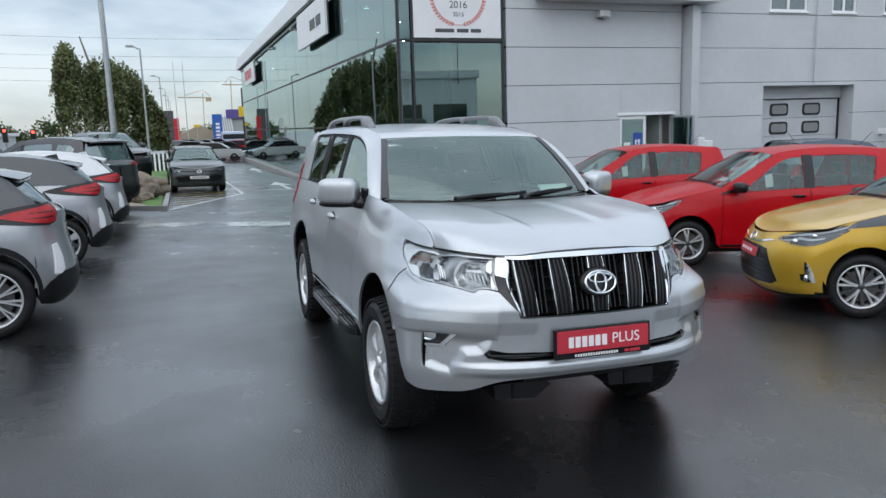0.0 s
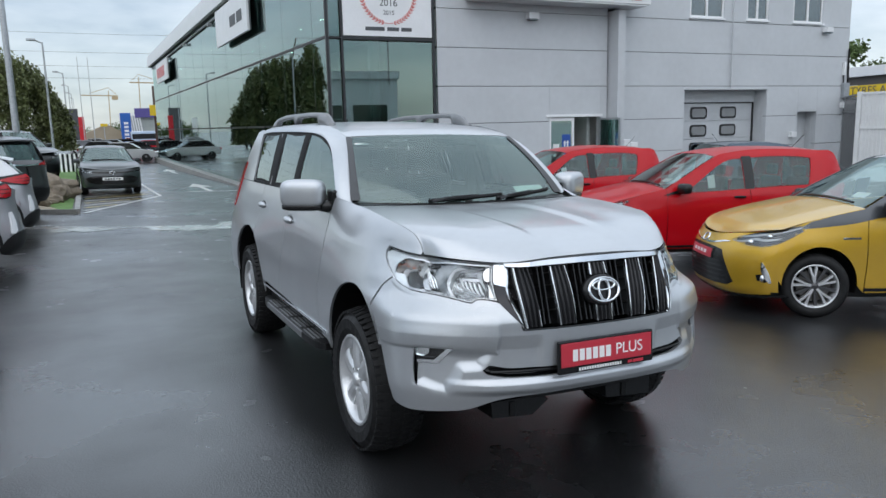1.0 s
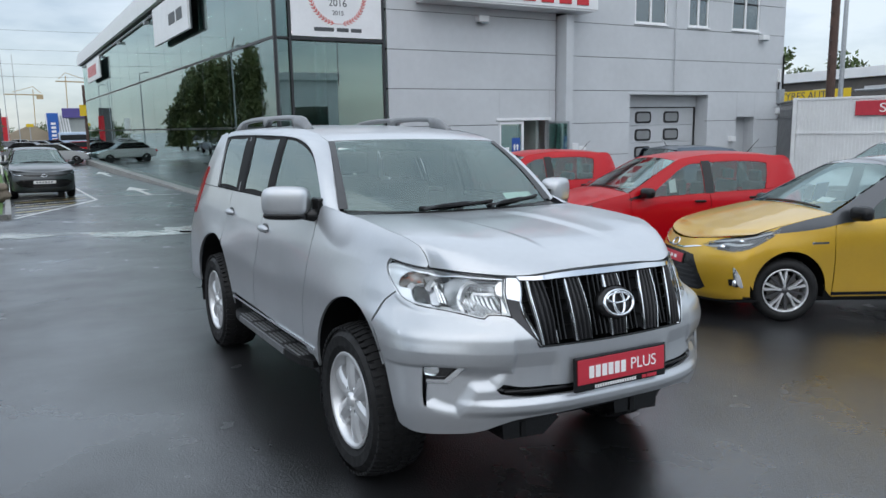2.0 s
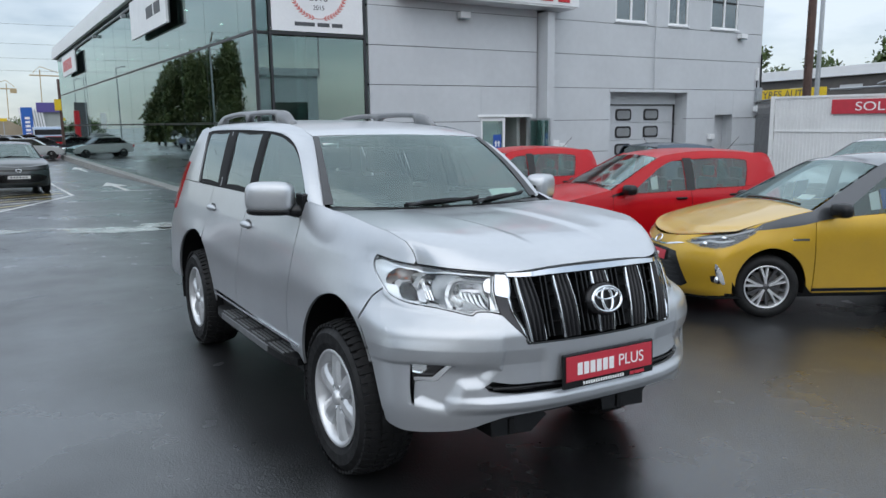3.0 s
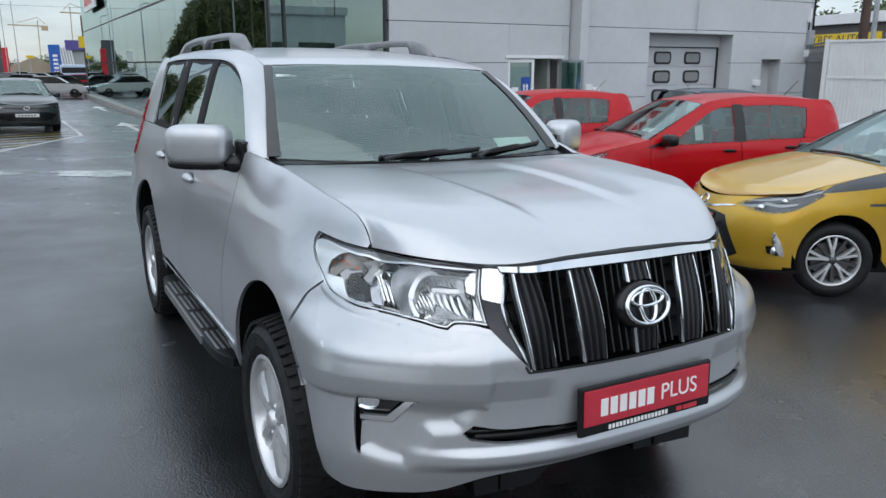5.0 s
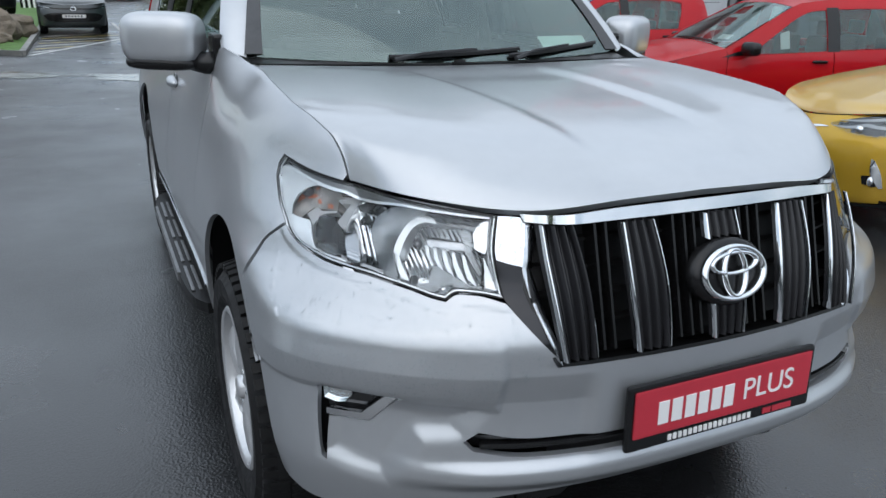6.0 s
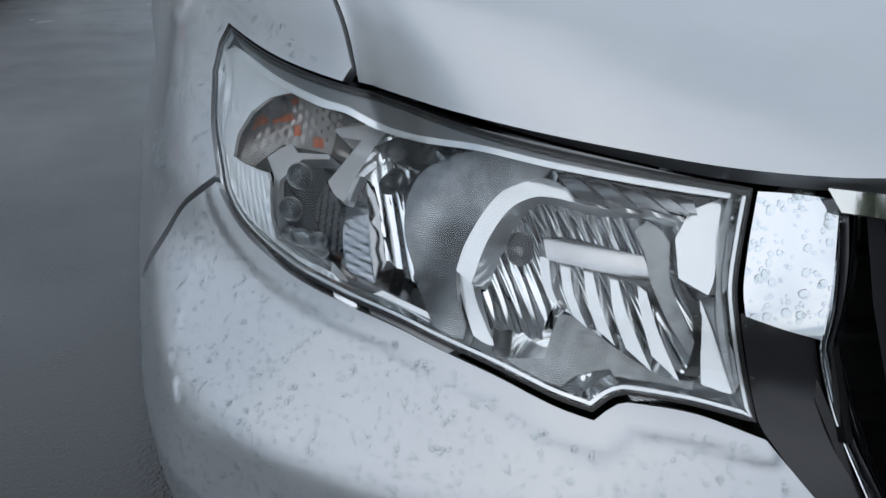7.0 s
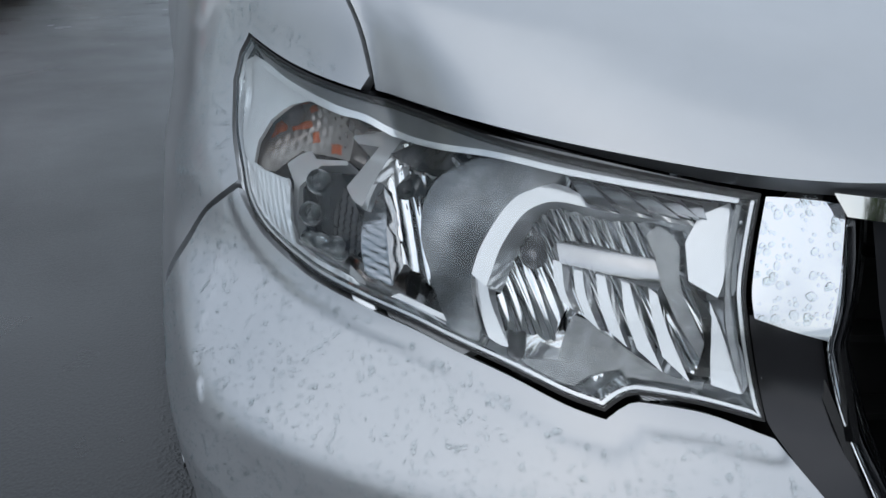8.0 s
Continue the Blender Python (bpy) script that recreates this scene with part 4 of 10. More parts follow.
wing += [(float(bearing(y, 0.50)), 0.50) for y in (0.55, 0.47)]
wing += [(float(bearing(y, z)), z) for y, z in arch]
wing += [(-0.6135, 0.871), (-0.5968, 0.916), (-0.5772, 0.9622), (-0.5600, 0.9875), (-0.5412, 1.0110), (-0.5455, 1.0205), (-0.5615, 1.0500), (-0.5752, 1.0900), (-0.5738, 1.1190), (-0.5635, 1.1412), (-0.5100, 1.1262), (-0.4560, 1.1160)]
skin("front_wing", rounded(metric(wing), 0.014, 30), at_hull(), SILVER, suv, step=0.014, depth=0.014, mirror=True)


# bonnet: a patch hung between its four edges
def hood_front(s):
    a = np.asarray(s) * 0.447
    z = curve([(0.0, 1.113), (0.12, 1.108), (0.235, 1.0925), (0.2708, 1.0935), (0.3208, 1.0988), (0.3685, 1.1037), (0.407, 1.1075), (0.447, 1.1120)])(np.abs(a))
    return hull(a, z)


HOOD_Y = curve([(0.0, -0.512), (0.05, -0.495), (0.10, -0.468), (0.17, -0.415), (0.30, -0.27), (0.55, -0.03), (1.0, 0.35)])


def hood_side(q):
    y = HOOD_Y(q)
    return hull(-np.arctan2(SEAM_H(y), PIVOT - y), SEAM_Z(y) - 0.002)


def hood_back(s):
    s = np.asarray(s, float)
    x = s * abs(hood_side(np.array([1.0]))[0, 0])
    return np.stack([x, 0.46 - 0.115 * s**2, 1.262 + 0.028 * s**2], -1)


def hood(uv):
    s, q = uv[:, 0] / 0.74, uv[:, 1]
    f0, f1 = hood_front(s), hood_back(s)
    l1 = hood_side(q)
    f0l, f1l = hood_front(np.array([-1.0]))[0], hood_back(np.array([-1.0]))[0]
    left, right = l1, l1 * (-1, 1, 1)
    u, v = ((s + 1) / 2)[:, None], q[:, None]
    mir = np.array([-1, 1, 1])
    p = (1 - v) * f0 + v * f1 + (1 - u) * left + u * right - ((1 - u) * (1 - v) * f0l + u * (1 - v) * f0l * mir + (1 - u) * v * f1l + u * v * f1l * mir)
    rise = (1 - np.exp(-q / 0.07)) * (1 - step_up(q, 0.55, 1.0))
    edge = 1 - np.abs(s) ** 6
    ax = np.abs(p[:, 0])
    valley = (1 - step_up(ax, 0.17 + 0.05 * q, 0.235 + 0.06 * q)) * step_up(q, 0.02, 0.3) * (1 - step_up(q, 0.75, 0.95))
    ridge = bell(np.abs(s), 0.66, 0.2)
    p[:, 2] -= curve([(0.0, 0.0), (0.02, 0.006), (0.05, 0.0165), (0.10, 0.031), (0.17, 0.024), (0.30, 0.009), (0.5, 0.0), (1.0, 0.0)])(q) * (1 - np.abs(s) ** 3)
    # the nose rolls down to the lamps and the grille
    p[:, 2] -= (0.011 + 0.004 * step_up(np.abs(s), 0.85, 1.0)) * np.exp(-q / 0.05)
    p[:, 2] += 0.004 * rise * edge + 0.012 * ridge * step_up(q, 0.02, 0.25) * (1 - step_up(q, 0.8, 1.0)) - 0.013 * valley
    return p


hood_line = [(-0.74 + 1.48 * t, 0.0) for t in np.linspace(0, 1, 100)[:-1]] + [(0.74, q) for q in np.linspace(0, 1, 60)[:-1]] + [(0.74 - 1.48 * t, 1.0) for t in np.linspace(0, 1, 100)[:-1]] + [(-0.74, 1 - q) for q in np.linspace(0, 1, 60)[:-1]]
skin("bonnet", hood_line, hood, SILVER, suv, step=0.018, depth=0.02, roll=0.003, core=(0, 0, 0.5))
part("engine_bay_floor", box((-0.70, -0.66, 0.55), (0.70, 0.5, 0.9), 0.05), BLACKPLASTIC, suv)


# doors and flanks
def at_flank(off=0.0):
    def surf(uv):
        return np.stack([-(flank(uv[:, 0], uv[:, 1]) - off), uv[:, 0], uv[:, 1]], -1)

    return surf


BELT = 1.292
PILLARBLACK = mat("matt black pillar tape", (0.006, 0.006, 0.0065), 0.55, vary=0.1, scale=8, spec=0.12)
arch_r = [(2.74 + 0.565 * math.cos(a), 0.45 + 0.50 * math.sin(a)) for a in np.linspace(math.pi - 0.05, 0.05, 50)]
front_door = [(0.620, 0.545), (0.620, 1.0), (0.620, BELT), (1.10, BELT + 0.004), (1.600, BELT + 0.006), (1.600, 1.0), (1.600, 0.56), (1.1, 0.55)]
rear_door = [(1.608, 0.56), (1.608, 1.0), (1.608, BELT + 0.006), (2.05, BELT + 0.008), (2.500, BELT + 0.008), (2.505, 1.0)] + [p for p in arch_r if p[0] < 2.50][::-1] + [(2.170, 0.57)]
quarter = [(2.508, 0.99)] + [(2.508, BELT + 0.008), (3.0, BELT + 0.01), (3.62, BELT + 0.012), (3.72, 1.0), (3.70, 0.60), (3.40, 0.52)] + [p for p in arch_r if p[0] > 2.50][::-1]
fd = skin("front_door", rounded(front_door, 0.03, 20), at_flank(), SILVER, suv, step=0.03, mirror=True)
rd = skin("rear_door", rounded(rear_door, 0.03, 20), at_flank(), SILVER, suv, step=0.03, mirror=True)
skin("rear_quarter", rounded(quarter, 0.03, 20), at_flank(), SILVER, suv, step=0.03, mirror=True)
for door, y0, z0 in ((fd, 1.50, 1.105), (rd, 2.40, 1.145)):
    for sgn, ob in zip((-1, 1), door):
        h = float(flank(y0, z0))
        bm = bmesh.new()
        bmesh.ops.create_uvsphere(bm, u_segments=20, v_segments=12, radius=1)
        bmesh.ops.scale(bm, vec=(0.028, 0.095, 0.024), verts=bm.verts)
        bmesh.ops.translate(bm, vec=(sgn * (h + 0.012), y0, z0), verts=bm.verts)
        part("door_handle", bm, SILVER, ob, smooth=True)
        # a dark bump paints in the shade of the hollow behind the handle
        bm = bmesh.new()
        bmesh.ops.create_uvsphere(bm, u_segments=20, v_segments=12, radius=1)
        bmesh.ops.scale(bm, vec=(0.010, 0.075, 0.042), verts=bm.verts)
        bmesh.ops.translate(bm, vec=(sgn * (h - 0.002), y0 - 0.01, z0 - 0.005), verts=bm.verts)
        part("handle_recess_shade", bm, LAMPBLACK, ob, smooth=True)
# chrome sill strip and dark sill
sill = [(-float(flank(y, 0.53)) - 0.004, y, 0.545 - 0.004 * math.cos((y - 1.3) * 2)) for y in np.linspace(0.44, 2.14, 24)]
swept("sill_strip", sill, [(-0.004, -0.008), (0.004, -0.008), (0.005, 0.0), (0.003, 0.008), (-0.004, 0.008)], CHROME, suv, mirror=True)
swept("sill", [(x + 0.085, y, 0.46) for x, y, z in sill], [(-0.03, -0.08), (0.03, -0.08), (0.035, 0.07), (-0.03, 0.07)], BLACKPLASTIC, suv, mirror=True)

# glasshouse: pillars and cant rail swept from the screen's foot to the tailgate
DLO = [(0.565, 1.305), (0.67, 1.405), (0.785, 1.500), (0.915, 1.590), (1.06, 1.652), (1.25, 1.690), (1.45, 1.708), (1.75, 1.718), (2.3, 1.727), (2.9, 1.728), (3.12, 1.715)]
SCREEN_EDGE = [(0.735, 0.50, 1.295), (0.700, 0.62, 1.405), (0.665, 0.76, 1.52), (0.632, 0.88, 1.61), (0.606, 0.975, 1.672), (0.600, 1.15, 1.722), (0.602, 1.40, 1.757), (0.604, 1.75, 1.772), (0.604, 2.3, 1.780), (0.602, 2.9, 1.776), (0.598, 3.2, 1.768)]
inner = rounded(DLO, 0.02, 90, False)
tt = np.linspace(0, 1, len(inner))
outer = np.stack([np.interp(tt, np.linspace(0, 1, len(SCREEN_EDGE)), [p[k] for p in SCREEN_EDGE]) for k in range(3)], 1)
ins = np.stack([flank(inner[:, 0], inner[:, 1]), inner[:, 0], inner[:, 1]], 1)
rows = []
for k in np.linspace(0, 1, 9):
    row = (1 - k) * ins + k * outer
    out_dir = np.stack([np.full(len(tt), 0.8), -0.35 * (1 - step_up(tt, 0.3, 0.5)), np.full(len(tt), 0.5)], 1)
    rows.append((row + 0.05 * k * (1 - k) * out_dir) * (-1, 1, 1))
sheet("roof_side", rows, SILVER, suv, mirror=True, thick=0.004)
tailside = [(3.12, 1.722), (3.20, 1.757), (3.36, 1.735), (3.55, 1.5), (3.65, 1.31), (3.0, 1.308), (3.06, 1.55)]
skin("rear_pillar", rounded(tailside, 0.03, 20), at_flank(), SILVER, suv, step=0.03, mirror=True)


def window(name, line, glass):
    """A pane and its black border, set in the side."""
    o = rounded(line, 0.02, 25)
    c = o.mean(0)
    i = c + (o - c) * (1 - 0.022 / np.maximum(np.linalg.norm(o - c, axis=1, keepdims=True), 0.05))
    skin(name, o, at_flank(0.013), glass, suv, step=0.05, depth=0.0, mirror=True)
    skin("window_seal", o, at_flank(0.009), PILLARBLACK, suv, [i], step=0.05, depth=0.006, mirror=True)


top = lambda y: float(np.interp(y, [p[0] for p in DLO], [p[1] for p in DLO])) - 0.008
wf = [(0.58, 1.316)] + [(y, top(y)) for y in (0.67, 0.785, 0.915, 1.06, 1.25, 1.45)] + [(1.565, top(1.56)), (1.545, 1.316), (1.0, 1.314)]
wr = [(1.655, 1.316), (1.675, top(1.67)), (2.0, top(2.0)), (2.31, top(2.3)), (2.25, 1.5), (2.245, 1.318)]
wq = [(2.43, 1.318), (2.50, top(2.5)), (2.9, top(2.9)), (3.06, top(3.06)), (3.06, 1.6), (3.02, 1.45), (2.97, 1.320)]
window("front_window", wf, SIDEGLASS)
window("rear_window", wr, PRIVACY)
window("quarter_window", wq, PRIVACY)
for line in ([(1.538, 1.30), (1.558, 1.712), (1.682, 1.714), (1.662, 1.30)], [(2.238, 1.30), (2.303, 1.722), (2.508, 1.722), (2.437, 1.30)]):
    skin("door_pillar", line, at_flank(0.006), PILLARBLACK, suv, step=0.04, depth=0.02, mirror=True)
# thin grey strip down the middle of the black rear pillar
skin("pillar_strip", [(2.325, 1.312), (2.385, 1.712), (2.405, 1.712), (2.345, 1.312)], at_flank(0.001), RAIL, suv, step=0.04, depth=0.004, mirror=True)
skin("belt_seal", [(0.585, 1.294)] + [(y, 1.318) for y in (0.60, 1.5, 2.99)] + [(2.985, 1.306)], at_flank(0.003), PILLARBLACK, suv, step=0.05, depth=0.01, mirror=True)


# roof, screen, cowl
def roof_z(x, y):
    z = curve([(0.93, 1.690), (1.05, 1.722), (1.25, 1.757), (1.5, 1.782), (2.0, 1.802), (2.8, 1.800), (3.25, 1.775), (3.40, 1.745), (3.5, 1.70)])(y)
    return z - 0.026 * (np.abs(x) / 0.6) ** 2.2


gx, gy = np.linspace(-0.604, 0.604, 41), np.linspace(0, 1, 61)
roof = [[(x, (0.925 + 0.055 * (abs(x) / 0.6) ** 2) * (1 - t) + (3.44 - 0.1 * (abs(x) / 0.6) ** 2) * t, 0) for x in gx] for t in gy]
sheet("roof_panel", [[(x, y, float(roof_z(x, y))) for x, y, _ in row] for row in roof], SILVER, suv, thick=0.01)
foot = lambda s: np.array([0.735 * s, 0.43 + 0.08 * abs(s) ** 2.4, 1.272 + 0.025 * s * s])
head = lambda s: np.array([0.604 * s, 0.925 + 0.052 * s * s, 1.690 - 0.020 * abs(s) ** 2.2])
pane = []
for t in np.linspace(0, 1, 31):
    pane.append([((1 - t) * foot(s) + t * head(s)) + np.array([0, -0.42, 0.58]) * 0.055 * t * (1 - t) * 4 * (0.6) for s in np.linspace(-1, 1, 41)])
pane = np.array(pane)
sheet("windscreen", pane, SCREEN, suv)
frit = pane + np.array([0, 0.004, -0.003])
sheet("screen_border", frit[:3], FRIT, suv)
sheet("screen_border", frit[-2:], FRIT, suv)
sheet("screen_border", frit[:, :2], FRIT, suv)
sheet("screen_border", frit[:, -2:], FRIT, suv)
GASKET = mat("dark grey screen gasket", (0.07, 0.072, 0.076), 0.4, vary=0.1, scale=8, spec=0.3)
for side in (-1, 1):
    edge = pane[:, 0 if side < 0 else -1] + np.array([0, -0.006, 0.006])
    sheet("screen_gasket", [[tuple(p + np.array([side * w * (1 if w > 0 else 1 + 0.6 * (1 - k / 30) ** 3), -0.001, 0.001 - max(0, w) * 0.4])) for w in (-0.034, -0.017, 0.0, 0.006)] for k, p in enumerate(edge)], GASKET, suv)
SHADE = pane_mat("tinted shade band", (0.35, 0.42, 0.44), 0.03, 0.2)
sheet("shade_band", (pane + np.array([0, 0.003, -0.002]))[-7:-1, 1:-1], SHADE, suv)
cowl = [[tuple(hood_back(np.array([s]))[0] * (1 - t) + foot(s) * t + np.array([0, 0, -0.012 * math.sin(math.pi * t)]) + np.array([0, 0.0, -0.004])) for s in np.linspace(-0.99, 0.99, 31)] for t in np.linspace(-0.25, 1.0, 6)]
sheet("scuttle_panel", cowl, SATINBLACK, suv, core=(0, 0.5, 0))
part("washer_jet", box((-0.02, 0.42, 1.268), (0.02, 0.45, 1.280), 0.004), BLACKPLASTIC, suv)


def on_screen(s, t, lift=0.0):
    i, j = t * 30, (s + 1) * 20
    p = pane[int(round(min(max(i, 0), 30))), int(round(min(max(j, 0), 40)))]
    return Vector(p) + Vector((0, -0.6, 0.8)) * lift


for s0, s1 in ((-0.36, 0.35), (0.28, 0.86)):
    path = [(Vector(foot(s0 + (s1 - s0) * k / 14)) + Vector((0, 0.005 + 0.022 * k / 14, 0.016 + 0.022 * k / 14))) for k in range(15)]
    wiper = swept("wiper", path, [(-0.008, -0.006), (0.008, -0.006), (0.007, 0.005), (0.0, 0.009), (-0.007, 0.005)], SATINBLACK, suv)[0]
    part("wiper_arm", tube([path[0] + Vector((0.0, -0.05, -0.005)), path[3] + Vector((0, -0.02, 0.010)), path[9] + Vector((0, -0.01, 0.013))], 0.008, 8, taper=0.6), SATINBLACK, wiper)
part("price_card", box((-0.12, -0.001, -0.055), (0.12, 0.001, 0.055), m=Matrix.Translation(on_screen(0.70, 0.10, -0.02)) @ pose(0, 0, 0, -48, 0, 10)), mat("pale green window card", (0.55, 0.66, 0.60), 0.6, vary=0.05), suv, "pale green card behind the windscreen")
part("permit_sticker", box((-0.045, -0.001, -0.007), (0.045, 0.001, 0.007), m=Matrix.Translation(on_screen(-0.86, 0.86, -0.004)) @ pose(0, 0, 0, -42, 0, -4)), PLATEWHITE, suv)

# roof rails: one long bar that widens down into a foot at either end
RAIL_TOP = curve([(1.47, 1.772), (1.52, 1.800), (1.58, 1.832), (1.66, 1.850), (1.80, 1.860), (2.3, 1.868), (2.9, 1.862), (3.12, 1.842), (3.24, 1.81), (3.32, 1.765)])
for sgn in (-1, 1):
    bm = bmesh.new()
    rows = []
    for y in np.concatenate([np.linspace(1.47, 1.90, 30), np.linspace(1.95, 2.9, 16), np.linspace(2.93, 3.32, 24)]):
        top_z, low = float(RAIL_TOP(y)), float(roof_z(0.545, y)) - 0.012
        clear = float(step_up(y, 1.70, 1.77) * (1 - step_up(y, 3.02, 3.09)) * (1 - bell(y, 2.38, 0.035)))
        bot = low + (max(low, top_z - 0.036) - low) * clear
        lean = -0.012 * sgn
        half = 0.021 + 0.006 * (1 - clear)
        rows.append([bm.verts.new((sgn * 0.548 + dx * half + lean * dz, float(y), bot + (top_z - bot) * dz)) for dx, dz in ((-1, 0), (1, 0), (1, 0.55), (0.55, 1), (-0.55, 1), (-1, 0.55))])
    for p, q in zip(rows, rows[1:]):
        for k in range(6):
            bm.faces.new((p[k], p[(k + 1) % 6], q[(k + 1) % 6], q[k]))
    bm.faces.new(rows[0])
    bm.faces.new(rows[-1][::-1])
    bmesh.ops.recalc_face_normals(bm, faces=bm.faces)
    part("roof_rail", bm, RAIL, suv, smooth=True)

# rear end, mostly unseen
tail = [[(x, 3.70 + 0.14 * (1 - (abs(x) / 0.9) ** 2) - 0.62 * max(0, z - 1.3), z) for x in float(flank(3.62, z) - 0.025) * np.linspace(-1, 1, 21)] for z in np.linspace(0.5, 1.72, 21)]
sheet("tailgate", tail, SILVER, suv)
sheet("rear_glass", [[(x * 0.62, y + 0.02, z) for x, y, z in row] for row in tail[14:20]], PRIVACY, suv)
part("rear_bumper", box((-0.88, 3.55, 0.42), (0.88, 3.90, 0.70), 0.06), SILVER, suv)
skin("tail_lamp", rounded([(3.44, 1.46), (3.50, 1.47), (3.60, 1.36), (3.68, 1.20), (3.70, 1.05), (3.62, 1.05), (3.57, 1.20), (3.51, 1.34)], 0.015, 30), at_flank(-0.010), TAILRED, suv, step=0.03, depth=0.03, mirror=True)

# door mirrors
def super_shape(n=28, e=0.6):
    bm = bmesh.new()
    bmesh.ops.create_uvsphere(bm, u_segments=n, v_segments=n // 2, radius=1)
    for v in bm.verts:
        v.co = Vector([math.copysign(abs(c) ** e, c) for c in v.co])
    return bm


for sgn in (-1, 1):
    m = Matrix.Translation((sgn * 0.962, 0.735, 1.340)) @ pose(0, 0, 0, 0, 0, sgn * 34)
    mirror = part("door_mirror", super_shape(36, 0.52), SILVER, suv, smooth=True)
    mirror.data.transform(m @ Matrix.Diagonal((0.134, 0.080, 0.086, 1)))
    low = part("mirror_base", super_shape(28, 0.6), SATINBLACK, mirror, smooth=True)
    low.data.transform(Matrix.Translation((0, 0.004, -0.078)) @ m @ Matrix.Diagonal((0.128, 0.076, 0.026, 1)))
    part("mirror_arm", tube([(sgn * 0.90, 0.70, 1.275), (sgn * 0.84, 0.66, 1.262), (sgn * 0.80, 0.645, 1.265)], 0.034, 12, taper=1.2), SATINBLACK, mirror, smooth=True)
    part("mirror_sail", box((sgn * 0.785, 0.60, 1.235), (sgn * 0.822, 0.72, 1.36), 0.012), SATINBLACK, mirror)
    ind = part("side_repeater", super_shape(20, 0.7), CHROME, mirror, smooth=True)
    ind.data.transform(Matrix.Translation((sgn * 0.0, -0.006, -0.012)) @ m @ Matrix.Translation((sgn * 0.045, 0, 0)) @ Matrix.Diagonal((0.085, 0.0745, 0.005, 1)))
    g = part("mirror_glass", super_shape(20, 0.5), CHROME, mirror, smooth=True)
    g.data.transform(m @ Matrix.Translation((0, 0.066, 0)) @ Matrix.Diagonal((0.10, 0.008, 0.05, 1)))

# side steps
for sgn in (-1, 1):
    outline = [(sgn * 0.80, 0.47), (sgn * 0.925, 0.47), (sgn * 0.965, 0.56), (sgn * 0.982, 0.80), (sgn * 0.985, 1.75), (sgn * 0.965, 1.95), (sgn * 0.925, 2.03), (sgn * 0.80, 2.03)]
    step = part("side_step", prism([tuple(p) for p in rounded(outline, 0.03, 50)], 0.430, 0.470, "z"), BLACKPLASTIC, suv)
    for k in range(5):
        x = sgn * (0.852 + 0.026 * k)
        for y0, y1 in ((0.60, 0.86), (0.92, 1.18), (1.24, 1.50), (1.56, 1.82)):
            part("tread_strip", box((x - 0.006, y0, 0.4705), (x + 0.006, y1, 0.477), 0.002), STEPSTRIP, step)
    swept("step_edge", [(sgn * 0.984, y, 0.460) for y in np.linspace(0.80, 1.76, 8)], [(-0.007, -0.022), (0.007, -0.022), (0.009, 0.0), (0.006, 0.014), (-0.006, 0.014)], STEPSTRIP, step)
    for y in (0.75, 1.7):
        part("step_bracket", box((sgn * 0.6, y - 0.03, 0.40), (sgn * 0.9, y + 0.03, 0.429)), BLACKPLASTIC, step)


